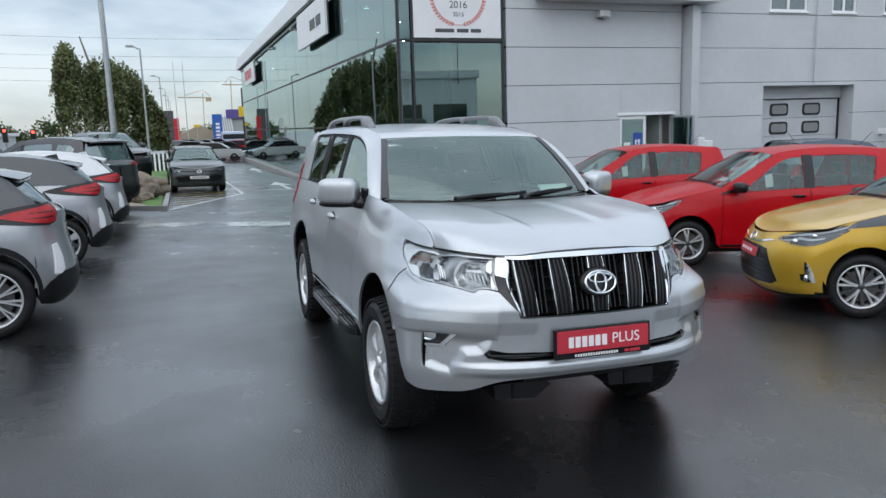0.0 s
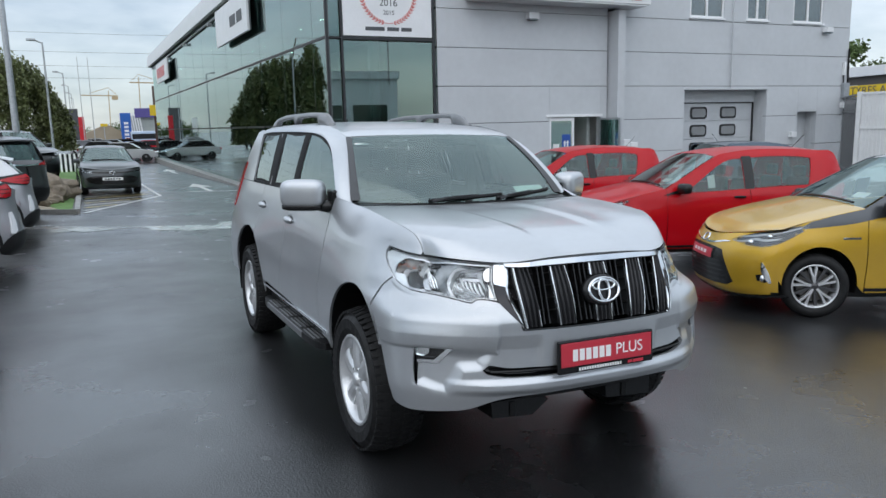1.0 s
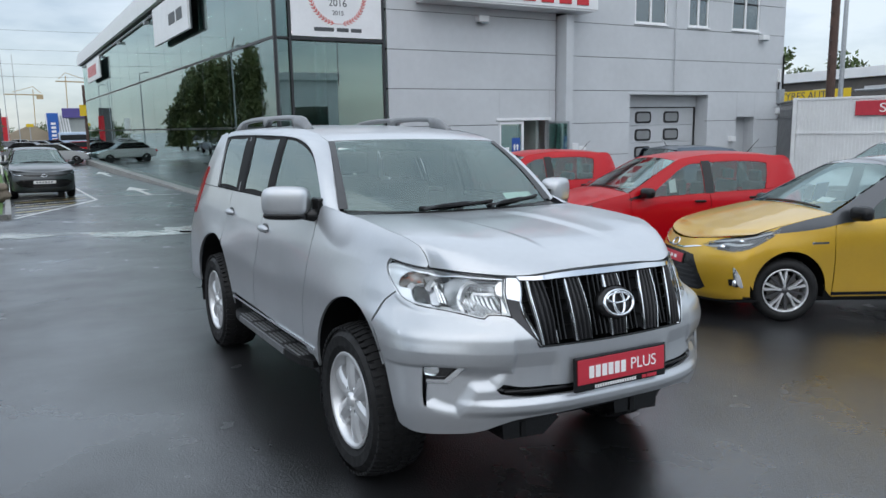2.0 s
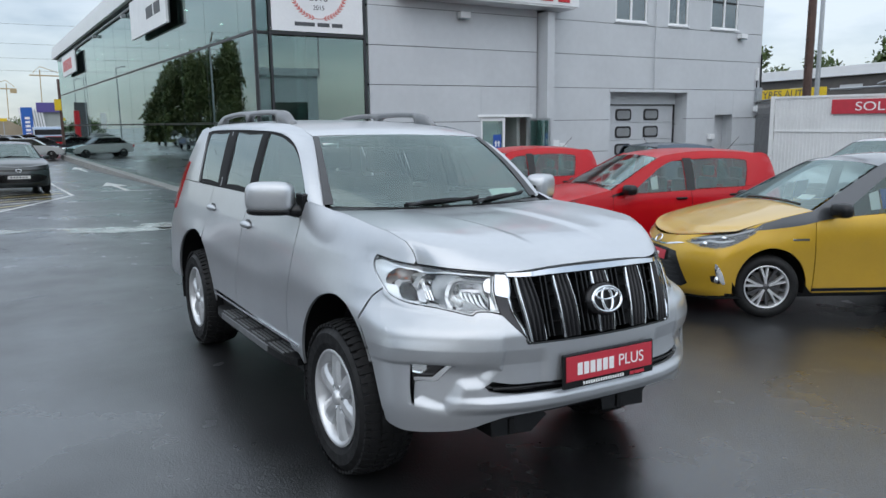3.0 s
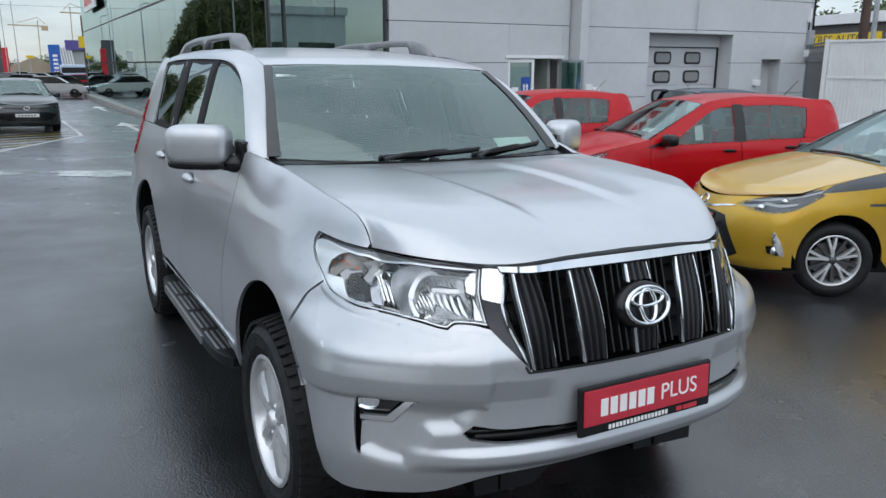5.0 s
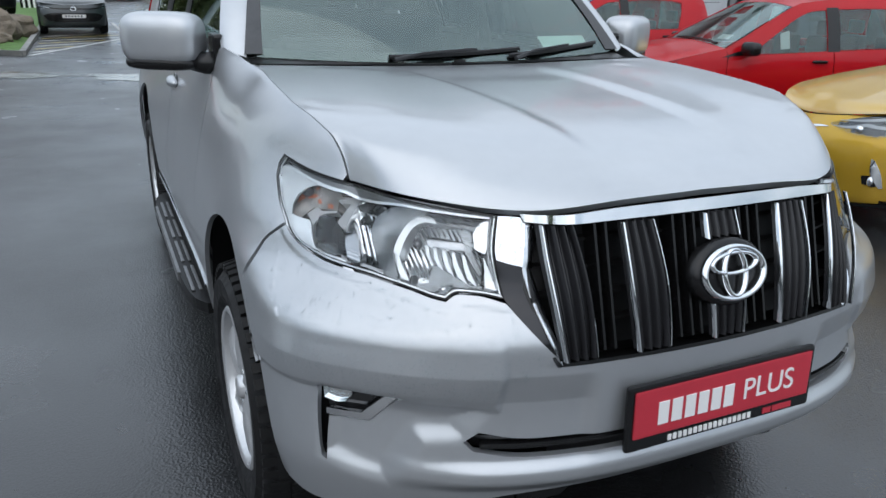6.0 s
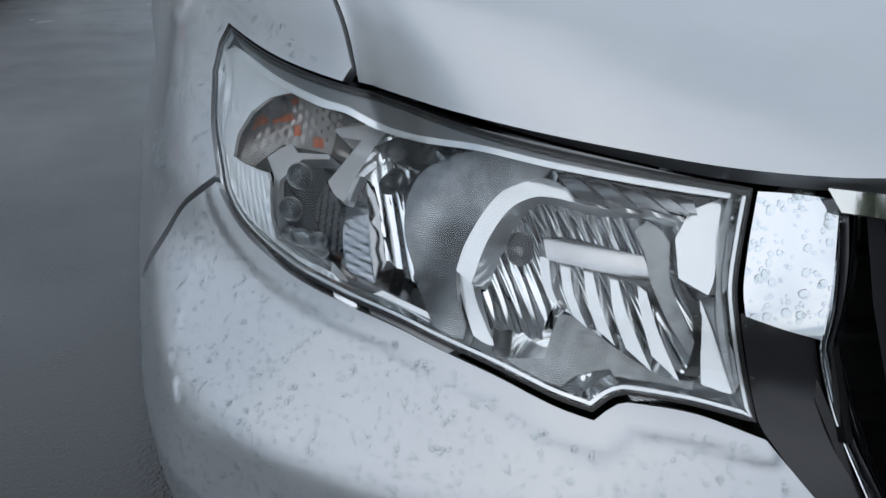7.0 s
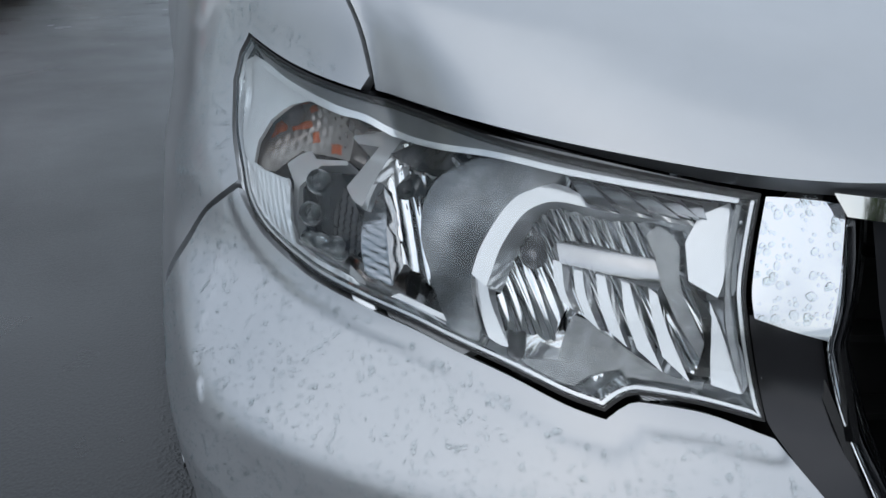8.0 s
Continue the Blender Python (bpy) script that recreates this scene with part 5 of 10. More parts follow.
# wheels
def off_road_wheel(name, centre, owner, sgn=-1, R0=0.388, rim=0.246, width=0.265, spokes=6):
    """Tyre with lugs, alloy rim and cap; the outer face looks to the sgn side."""
    cx, cy, cz = centre
    w = width / 2
    prof = [(-w + 0.02, rim - 0.005), (-w, rim + 0.03), (-w - 0.004, rim + 0.08), (-w + 0.012, R0 - 0.045), (-w + 0.035, R0 - 0.014), (-w + 0.06, R0 - 0.006), (0, R0 - 0.004), (w - 0.06, R0 - 0.006), (w - 0.035, R0 - 0.014), (w - 0.012, R0 - 0.045), (w + 0.004, rim + 0.08), (w, rim + 0.03), (w - 0.02, rim - 0.005)]
    wheel = thing_part(name, owner, centre)
    tyre = part("tyre", lathe(prof, (0, 0, 0), "x", 72), RUBBER, wheel)
    bm = bmesh.new()
    n = 56
    for k in range(n):
        a = 2 * math.pi * k / n
        for side in (-1, 1):
            for (x0, x1, r0, r1, da) in ((0.060, w - 0.006, R0 - 0.03, R0, 0.62), (0.012, 0.052, R0 - 0.02, R0 + 0.001, 0.55)):
                sh = a + (0.5 * 2 * math.pi / n if side < 0 else 0) + (0.3 if x0 < 0.03 else 0) * 2 * math.pi / n
                hw = da * math.pi / n
                vs = []
                for x in (x0, x1):
                    dr = -0.016 if (x == x1 and x1 > 0.1) else 0.0
                    for r in (r0, r1 + dr):
                        for b in (sh - hw, sh + hw):
                            vs.append(bm.verts.new((side * x, r * math.cos(b), r * math.sin(b))))
                for q in ((0, 1, 3, 2), (4, 6, 7, 5), (2, 3, 7, 6), (0, 2, 6, 4), (1, 5, 7, 3)):
                    bm.faces.new([vs[i] for i in q])
    part("tread", bm, RUBBER, tyre)["kind"] = "stuff"
    o = sgn
    prof = [(o * (w - 0.012), rim - 0.002), (o * (w - 0.004), rim - 0.012), (o * (w - 0.014), rim - 0.022), (o * (w - 0.035), rim - 0.030), (o * (w - 0.10), rim - 0.045), (-o * (w - 0.02), rim - 0.03)]
    bm = lathe(prof, (0, 0, 0), "x", 72)
    for fc in bm.faces:
        fc.smooth = True
    rimob = part("rim", bm, ALLOY, wheel)
    face = o * (w - 0.028)
    for k in range(spokes):
        a = 2 * math.pi * k / spokes + 0.35
        bm = bmesh.new()
        rows = []
        for r, hw, x, th in ((0.030, 0.036, -0.004, 0.05), (0.075, 0.044, 0.004, 0.045), (0.12, 0.046, 0.006, 0.045), (0.178, 0.052, 0.002, 0.05), (rim - 0.020, 0.076, -0.006, 0.05)):
            sec = []
            for tx, dx in ((-1, -0.014), (-0.55, 0.0), (0.0, 0.007), (0.55, 0.0), (1, -0.014), (1.05, -th), (-1.05, -th)):
                ca, sa = math.cos(a), math.sin(a)
                sec.append(bm.verts.new((face + o * (x + dx), r * ca - hw * tx * sa, r * sa + hw * tx * ca)))
            rows.append(sec)
        for p, q in zip(rows, rows[1:]):
            for i in range(7):
                bm.faces.new((p[i], p[(i + 1) % 7], q[(i + 1) % 7], q[i]))
        bmesh.ops.recalc_face_normals(bm, faces=bm.faces)
        part("spoke", bm, ALLOY, rimob)
    part("hub_cap", lathe([(face + o * 0.022, 0.0), (face + o * 0.020, 0.026), (face + o * 0.014, 0.034), (face - o * 0.02, 0.046)], (0, 0, 0), "x", 32), ALLOY, rimob, smooth=True)
    for k in range(6):
        a = 2 * math.pi * (k + 0.5) / 6 + 0.35
        part("wheel_nut", lathe([(face + o * 0.006, 0.0), (face + o * 0.004, 0.009), (face - o * 0.02, 0.011)], (0, 0.062 * math.cos(a), 0.062 * math.sin(a)), "x", 8), CHROME, rimob)
    part("brake_disc", lathe([(face - o * 0.075, 0.05), (face - o * 0.075, 0.165), (face - o * 0.095, 0.165)], (0, 0, 0), "x", 36), mat_iron, rimob)
    return wheel


mat_iron = mat("brake iron", (0.12, 0.115, 0.11), 0.4, 0.7, 0.2, 20)


def thing_part(name, owner, centre):
    ob = new(name)
    ob.empty_display_size = 0.05
    ob.parent = owner
    ob.location = centre
    return ob


for sgn in (-1, 1):
    for y in (0.0, 2.79):
        off_road_wheel("wheel", (sgn * 0.792, y, 0.388), suv, sgn)
        c = (-0.055, 0.45) if y == 0 else (2.74, 0.45)
        a, b = (0.47, 0.50) if y == 0 else (0.575, 0.51)
        rows = [[(sgn * x, c[0] + a * math.cos(t), c[1] + b * math.sin(t)) for t in np.linspace(-0.3, math.pi + (0.06 if y == 0 else 0.3), 36)] for x in (0.50, 0.70, 0.91)]
        sheet("wheel_arch_liner", rows, BLACKPLASTIC, suv, core=(sgn * 0.7, c[0], 2.0))
        part("arch_wall", prism([(c[0] + a * math.cos(t), c[1] + b * math.sin(t)) for t in np.linspace(-0.3, math.pi + (0.06 if y == 0 else 0.3), 24)], sgn * 0.49, sgn * 0.50, "x"), BLACKPLASTIC, suv)
    part("mud_flap", box((sgn * 0.70, 0.43, 0.24), (sgn * 0.90, 0.445, 0.52), 0.005), BLACKPLASTIC, suv)
    part("mud_flap", box((sgn * 0.70, 3.22, 0.24), (sgn * 0.90, 3.235, 0.55), 0.005), BLACKPLASTIC, suv)
part("underbody", box((-0.62, -0.30, 0.30), (0.62, 3.6, 0.50), 0.04), BLACKPLASTIC, suv)
for x0, x1 in ((-0.49, -0.20), (0.17, 0.455)):
    part("tow_bracket_cover", prism([(x0, 0.43), (x0 + 0.01, 0.352), (x1 - 0.06 * (x0 < 0), 0.336), (x1 + 0.03 * (x0 < 0), 0.40), (x1, 0.43)], -0.74, -0.42, "y"), SATINBLACK, suv)
    part("cover_step", box((x0 + 0.10, -0.748, 0.348), (x0 + 0.13, -0.742, 0.42), 0.003), BLACKPLASTIC, suv)
part("body_floor", box((-0.86, 0.48, 0.46), (0.86, 2.2, 0.56), 0.02), BLACKPLASTIC, suv)
part("body_floor", box((-0.48, 2.2, 0.5), (0.48, 3.6, 0.6), 0.02), BLACKPLASTIC, suv)

# cabin
part("dashboard", box((-0.70, 0.50, 0.85), (0.70, 1.02, 1.262), 0.06), CABIN, suv)
part("instrument_hood", box((-0.55, 0.78, 1.20), (-0.18, 1.04, 1.325), 0.05), CABIN, suv)
part("steering_wheel", lathe([(0.0, 0.172), (0.012, 0.185), (0.0, 0.198), (-0.012, 0.185), (0.0, 0.172)], (0, 0, 0), "y", 32), CABIN, suv, smooth=True).matrix_basis = pose(-0.36, 1.14, 1.15, -22, 0, 0)
for x in (-0.37, 0.37):
    for y, z in ((1.55, 0.0), (2.45, 0.03)):
        seat = part("seat", box((x - 0.25, y - 0.10, 0.62), (x + 0.25, y + 0.40, 0.86), 0.06), CABIN, suv)
        part("backrest", box((x - 0.24, y + 0.32, 0.80), (x + 0.24, y + 0.48, 1.38), 0.06), CABIN, seat)
        part("headrest", box((x - 0.13, y + 0.38, 1.40), (x + 0.13, y + 0.48, 1.58), 0.04), CABIN, seat)
part("cabin_back", box((-0.62, 3.45, 0.6), (0.62, 3.50, 1.66), 0.02), CABIN, suv)
part("headliner", box((-0.56, 1.15, 1.70), (0.56, 3.4, 1.715), 0.003), mat("grey headlining", (0.28, 0.28, 0.27), 0.9, vary=0.05), suv)
part("rear_view_mirror", box((-0.12, 0.98, 1.565), (0.12, 1.01, 1.63), 0.012), CABIN, suv)

for sgn in (-1, 1):
    part("pillar_lining", box((sgn * 0.56, 2.98, 0.60), (sgn * 0.67, 3.26, 1.64), 0.02), CABIN, suv)
    part("pillar_lining", box((sgn * 0.60, 1.60, 1.0), (sgn * 0.68, 1.67, 1.70), 0.02), CABIN, suv)
part("rear_header", box((-0.58, 3.20, 1.64), (0.58, 3.36, 1.74), 0.02), CABIN, suv)
for sgn in (-1, 1):
    part("door_card", box((sgn * 0.765, 0.60, 0.56), (sgn * 0.80, 2.42, 1.27), 0.01), CABIN, suv)
    part("pillar_lining", tube([(sgn * 0.735, 1.61, 1.25), (sgn * 0.655, 1.63, 1.52), (sgn * 0.60, 1.64, 1.68)], 0.035, 8), CABIN, suv)
    part("pillar_lining", tube([(sgn * 0.72, 2.34, 1.25), (sgn * 0.64, 2.39, 1.52), (sgn * 0.59, 2.41, 1.68)], 0.05, 8), CABIN, suv)
    part("roof_lining", tube([(sgn * 0.53, 1.25, 1.67), (sgn * 0.56, 1.7, 1.70), (sgn * 0.56, 3.2, 1.70)], 0.035, 8), CABIN, suv)
# ---- grille, badge, plate ----
def grille_y(h, z):
    back = np.maximum(0.0, np.abs(h) - 0.34) ** 2 * np.clip((np.asarray(z, float) - 0.82) / 0.2, 0, 1)
    return -0.945 + (z - 0.82) * 0.31 + 0.15 * h * h + 4.2 * back


def at_grille(off=0.0):
    def surf(uv):
        return np.stack([uv[:, 0], grille_y(uv[:, 0], uv[:, 1]) + off, uv[:, 1]], -1)

    return surf


def mirrored(half):
    """Closes an outline from its points on the right-hand side, listed from the top middle down to the bottom middle."""
    return half + [(-x, z) for x, z in half[::-1] if abs(x) > 1e-6]


GRILLEBLACK = mat("matt black grille plastic", (0.017, 0.017, 0.019), 0.27, vary=0.1, scale=8, spec=0.4)
grille = new("grille")
grille.parent = suv
grille["label"] = "black grille with chrome edged upright bars"
opening = mirrored([(-0.20, 1.084), (-0.434, 1.078), (-0.455, 1.045), (-0.463, 1.005), (-0.447, 0.93), (-0.427, 0.845), (-0.411, 0.815), (-0.20, 0.812)])
skin("grille_back", rounded(opening, 0.03, 20), at_grille(0.075), BLACKPLASTIC, grille, step=0.05, depth=0.0, core=(0, 1, 0.9))
skin("grille_rim", rounded(mirrored([(-0.20, 1.088), (-0.440, 1.083), (-0.461, 1.047), (-0.469, 1.004), (-0.453, 0.93), (-0.432, 0.84), (-0.416, 0.808), (-0.20, 0.803)]), 0.03, 20), at_grille(0.012), SATINBLACK, grille, [rounded(opening, 0.03, 20)], step=0.03, depth=0.065, core=(0, 1, 0.9))
# chrome surround: bar along the bonnet and the two side blades
skin("chrome_bar", rounded(mirrored([(-0.2, 1.112), (-0.405, 1.1005), (-0.452, 1.0975), (-0.446, 1.083), (-0.20, 1.088)]), 0.02, 20), at_grille(-0.006), CHROME, grille, step=0.02, depth=0.03, core=(0, 1, 0.9))
crease = [(-0.2400, 1.0870), (-0.2412, 1.060), (-0.2428, 1.030), (-0.2462, 0.9930), (-0.2425, 0.960), (-0.2350, 0.918), (-0.2240, 0.866), (-0.2100, 0.8105)]
inner_crease = [(-0.2300, 1.0835), (-0.2308, 1.060), (-0.2330, 1.030), (-0.2378, 0.9880), (-0.2320, 0.955), (-0.2255, 0.913), (-0.2160, 0.863), (-0.2060, 0.8105)]
tt = np.linspace(0, 1, 44)
pick = lambda l: np.stack([np.interp(tt, np.linspace(0, 1, len(l)), l[:, k]) for k in (0, 1)], 1)
edge_a, edge_b = (at_hull(off)(pick(rounded(metric(l), 0.008, 20, False))) for l, off in ((crease, -0.004), (inner_crease, 0.004)))
sheet("chrome_blade", [edge_a, edge_a * 0.5 + edge_b * 0.5 + np.array([0, -0.001, 0]), edge_b, edge_b + np.array([0.002, 0.006, 0])], CHROME, grille, mirror=True, core=(0, 1, 0.9), thick=0.003)
sheet("grille_cheek", [edge_b + np.array([0.001, 0.005, 0]), edge_b + np.array([0.004, 0.03, 0]), edge_b + np.array([0.004, 0.075, 0])], SATINBLACK, grille, mirror=True, core=(0, 1, 0.9), thick=0.003)
# bright block beside the lamp, smoked wedge below it
block = metric([(-0.2700, 1.0890), (-0.2620, 1.0893), (-0.2520, 1.0888), (-0.2405, 1.0870), (-0.2417, 1.060), (-0.2433, 1.030), (-0.2466, 0.9955), (-0.2611, 1.0010), (-0.2738, 1.0070), (-0.2748, 1.025), (-0.2732, 1.0525)])
skin("chrome_block", rounded(block, 0.008, 20), at_hull(-0.004), CHROME, grille, step=0.01, depth=0.04, mirror=True)
wedge = metric([(-0.2738, 1.0055), (-0.2611, 0.9995), (-0.2466, 0.9940), (-0.2430, 0.960), (-0.2355, 0.918), (-0.2245, 0.866), (-0.2105, 0.8105), (-0.2130, 0.8105), (-0.2645, 0.9270), (-0.2663, 0.9330), (-0.2708, 0.9720), (-0.2736, 0.9990)])
skin("smoked_wedge", rounded(wedge, 0.012, 20), at_hull(0.004), DARKCHROME, grille, step=0.012, depth=0.05, mirror=True)


def bar_group(tops, bots, z0=0.822, z1=1.080, cut=None):
    """A fluted upright bar with bright edges; its middle third leans outwards like the rest of the face."""
    (a1, b1), (a0, b0) = tops, bots
    spans = [(z0, z1)] if cut is None else [(z0, cut[0]), (cut[1], z1)]
    for lo, hi in spans:
        zs = np.linspace(lo, hi, 14)
        n = 41
        rows = []
        for z in zs:
            k = (z - z0) / (z1 - z0)
            bulge = math.sin(math.pi * min(1, max(0, k)))
            a, b = a0 + (a1 - a0) * k, b0 + (b1 - b0) * k
            grow = 0.006 * bulge
            row = []
            for j in range(n):
                t = j / (n - 1)
                x = a - grow + (b - a + 2 * grow) * t
                flute = 0.0 if t < 0.12 or t > 0.88 else -0.015 * (0.5 - 0.5 * math.cos((t - 0.12) / 0.76 * 2 * math.pi * 3))
                edge = 0.018 * (max(0, 0.10 - t) / 0.10 + max(0, t - 0.90) / 0.10)
                row.append((x, grille_y(x, z) - 0.002 - 0.012 * bulge - flute + edge, z))
            rows.append(row)
        bar = sheet("grille_bar", rows, GRILLEBLACK, grille, core=(0, 1, 0.95), thick=0.012)[0]
        for t0, t1 in ((-0.01, 0.105), (0.955, 1.01)):
            edge = []
            for row in rows:
                p, q = np.array(row[0]), np.array(row[-1])
                c = [p + (q - p) * t for t in np.linspace(t0, t1, 5)]
                base = np.array(row[6])[1]
                edge.append([(v[0], base - 0.005 + 0.010 * abs(u) ** 2, v[2]) for v, u in zip(c, np.linspace(-1, 1, 5))])
            sheet("bright_edge", edge, CHROME, bar, core=(0, 1, 0.95), thick=0.004)


for t, b in (((-0.423, -0.355), (-0.408, -0.330)), ((-0.253, -0.173), (-0.239, -0.154)), ((0.173, 0.253), (0.154, 0.239)), ((0.355, 0.423), (0.330, 0.408))):
    bar_group(t, b)
bar_group((-0.043, 0.043), (-0.042, 0.042), cut=(0.895, 1.03))
for x in (-0.31, -0.285, -0.12, -0.09, -0.065, 0.065, 0.09, 0.12, 0.285, 0.31, -0.445, 0.445):
    swept("grille_fin", [(x, grille_y(x, z) + 0.03, z) for z in np.linspace(0.825 if abs(x) < 0.4 else 0.92, 1.075 if abs(x) < 0.4 else 1.04, 6)], [(-0.003, -0.02), (0.003, -0.02), (0.003, 0.02), (-0.003, 0.02)], SATINBLACK, grille)
for z in (0.875, 0.93, 0.985, 1.04):
    swept("grille_fin", [(x, grille_y(x, z) + 0.055, z) for x in np.linspace(-0.42, 0.42, 9)], [(-0.012, -0.003), (0.012, -0.003), (0.012, 0.003), (-0.012, 0.003)], BLACKPLASTIC, grille)

# oval badge
badge = part("badge", lathe([(0.02, 0.0), (0.0, 0.09), (0.012, 0.1), (0.06, 0.104)], (0, 0, 0), "y", 48), SATINBLACK, suv, "oval badge with chrome rings", smooth=True)
bm4 = Matrix.Translation((0.0, -0.926, 0.963)) @ pose(0, 0, 0, -17, 0, 0) @ Matrix.Diagonal((0.98, 0.5, 0.72, 1))
badge.matrix_basis = bm4


def ring(a, b, w, cx=0.0, cz=0.0, n=56):
    bm = bmesh.new()
    rows = []
    for k in range(n):
        t = 2 * math.pi * k / n
        ca, sa = math.cos(t), math.sin(t)
        rows.append([bm.verts.new((cx + (a + dx) * ca, dy, cz + (b + dx) * sa)) for dx, dy in ((-w, 0.004), (-w * 0.5, -0.006), (w * 0.5, -0.006), (w, 0.004))])
    for p, q in zip(rows, rows[1:] + rows[:1]):
        for i in range(3):
            bm.faces.new((p[i], p[i + 1], q[i + 1], q[i]))
    bmesh.ops.recalc_face_normals(bm, faces=bm.faces)
    return bm


face = Matrix.Translation((0.0, -0.934, 0.963)) @ pose(0, 0, 0, -17, 0, 0)
for a, b, w, cz in ((0.083, 0.056, 0.0085, 0.0), (0.030, 0.050, 0.007, 0.0), (0.062, 0.022, 0.007, 0.021)):
    r = part("badge_ring", ring(a, b, w * 0.66, 0, cz), CHROME, badge, smooth=True)
    r.data.transform(bm4.inverted() @ face)

# show plate in its black holder; the words stay as bars but for one
plate = part("show_plate", box((-0.272, -0.006, -0.075), (0.272, 0.010, 0.080), 0.008), SATINBLACK, suv, "red showroom plate in a black holder")
plate.matrix_basis = Matrix.Translation((0.008, -0.952, 0.668)) @ pose(0, 0, 0, -3, 0, 0)
part("plate_face", box((-0.258, -0.010, -0.042), (0.258, -0.0062, 0.068), 0.003), REDPLATE, plate)
for k in range(6):
    part("word_bar", box((-0.196 + k * 0.037, -0.0125, -0.018), (-0.168 + k * 0.037, -0.0102, 0.036), 0.001), PLATEWHITE, plate)
lettering("lettering", "PLUS", 0.074, PLATEWHITE, plate, Matrix.Translation((0.125, -0.0105, 0.010)) @ pose(0, 0, 0, 90, 0, 0), 0.001)
for k in range(17):
    part("word_bar", box((-0.16 + k * 0.0145, -0.0085, -0.066), (-0.151 + k * 0.0145, -0.0062, -0.052)), PLATEWHITE, plate)
for x0, x1 in ((0.12, 0.145), (0.15, 0.21)):
    part("word_bar", box((x0, -0.0085, -0.066), (x1, -0.0062, -0.052)), REDPLATE, plate)

# ---- headlamps ----
def head_lamp(sgn):
    lamp = new("headlamp")
    lamp.parent = suv
    lamp["label"] = "clear headlamp with chrome reflectors and amber indicator"

    def flat(pts):
        q = np.asarray(pts, float)
        return q if sgn < 0 else q[::-1] * (-1, 1)

    def piece(name, pts, off, material, depth=0.0, step=0.012, round_at=25, per=0.008, relief=None, owner=None, holes=()):
        line = flat(rounded(metric(pts), per, round_at))
        rel = None if relief is None else (lambda uv: relief(np.stack([-np.abs(uv[:, 0]) / R, uv[:, 1]], 1)))
        return skin(name, line, at_hull(off, rel), material, owner or lamp, holes, step, depth)[0]

    nrm = np.roll(LAMP, -1, 0) - np.roll(LAMP, 1, 0)
    nrm = np.stack([nrm[:, 1], -nrm[:, 0]], 1)
    nrm /= np.maximum(np.linalg.norm(nrm, axis=1, keepdims=True), 1e-9)
    if not inside(LAMP, (LAMP[:1] + 0.004 * nrm[:1]))[0]:
        nrm = -nrm
    seal = LAMP + 0.0016 * nrm
    skin("lamp_seal", flat(LAMP - 0.0008 * nrm), at_hull(0.002), SATINBLACK, lamp, [flat(seal)], 0.02, 0.02)
    skin("lens", flat(LAMP + 0.0014 * nrm), at_hull(0.001), CLEAR, lamp, step=0.016, depth=0.0, roll=0.0)
    skin("lens_rim", flat(LAMP + 0.0018 * nrm), at_hull(0.004), BRIGHT, lamp, [flat(LAMP + 0.0042 * nrm)], 0.02, 0.004)
    piece("top_seal", [(-0.5590, 1.1355), (-0.5087, 1.1217), (-0.4518, 1.1113), (-0.4072, 1.1076), (-0.3685, 1.1015), (-0.3208, 1.0952), (-0.2715, 1.0881), (-0.2720, 1.0835), (-0.3208, 1.0905), (-0.3685, 1.0968), (-0.4072, 1.1025), (-0.4518, 1.1060), (-0.5087, 1.1155), (-0.5560, 1.1295)], 0.0022, SATINBLACK, 0.0, 0.012)
    # housing: walls and back
    rows = []
    for off in (0.006, 0.012, 0.04, 0.075, 0.10):
        shrink = (off - 0.006) * 0.25
        ring_uv = LAMP + (0.0044 + shrink) * nrm
        rows.append(hull(ring_uv[:, 0] / R, ring_uv[:, 1], off) * (-sgn, 1, 1))
    rows = [np.concatenate([r, r[:1]]) for r in rows]
    sheet("lamp_housing", rows, REFLECT, lamp, core=(sgn * 0.6, -0.45, 1.03))
    skin("lamp_back", flat(LAMP + 0.02 * nrm), at_hull(0.10), DARKCHROME, lamp, step=0.02, depth=0.0)
    def dish(ca, cz, ra, rz, deep, ribs=0.0, count=0, lean=0.0):
        def rel(q):
            u, v = (q[:, 0] - ca) / ra, (q[:, 1] - cz) / rz
            out = -deep * np.clip(1 - u * u - v * v, -0.3, 1)
            if count:
                t = (q[:, 0] - ca + lean * (q[:, 1] - cz)) / ra
                out = out + ribs * np.abs(np.sin(t * count * math.pi / 2))
            return out

        return rel

    def lean(z0, k):
        """A bright face tipped towards the sky."""
        return lambda q: -k * (q[:, 1] - z0)

    def flutes(gap, high, slant, z0=1.0, k=0.0):
        return lambda q: high * np.abs(np.sin((q[:, 1] + slant * q[:, 0]) / gap * math.pi)) - k * (q[:, 1] - z0)

    def aim(a, z, off, lift=0.15):
        p = hull(np.array([a]), np.array([z]), off)[0] * (-sgn, 1, 1)
        return Matrix.Translation(p) @ Vector((p[0] * 0.8, -1.0, lift)).normalized().to_track_quat("Z", "Y").to_matrix().to_4x4()

    # dark strip and bright line along the top
    piece("upper_trim", [(-0.5513, 1.1260), (-0.4885, 1.1145), (-0.4531, 1.1050), (-0.3993, 1.1052), (-0.3467, 1.1011), (-0.3012, 1.0933), (-0.2733, 1.0871), (-0.2784, 1.0837), (-0.3011, 1.0858), (-0.3464, 1.0895), (-0.3819, 1.0921), (-0.4250, 1.0847), (-0.4525, 1.0944), (-0.4701, 1.0968), (-0.5076, 1.1064), (-0.5389, 1.1173)], 0.006, SHELF, 0.002, 0.01)
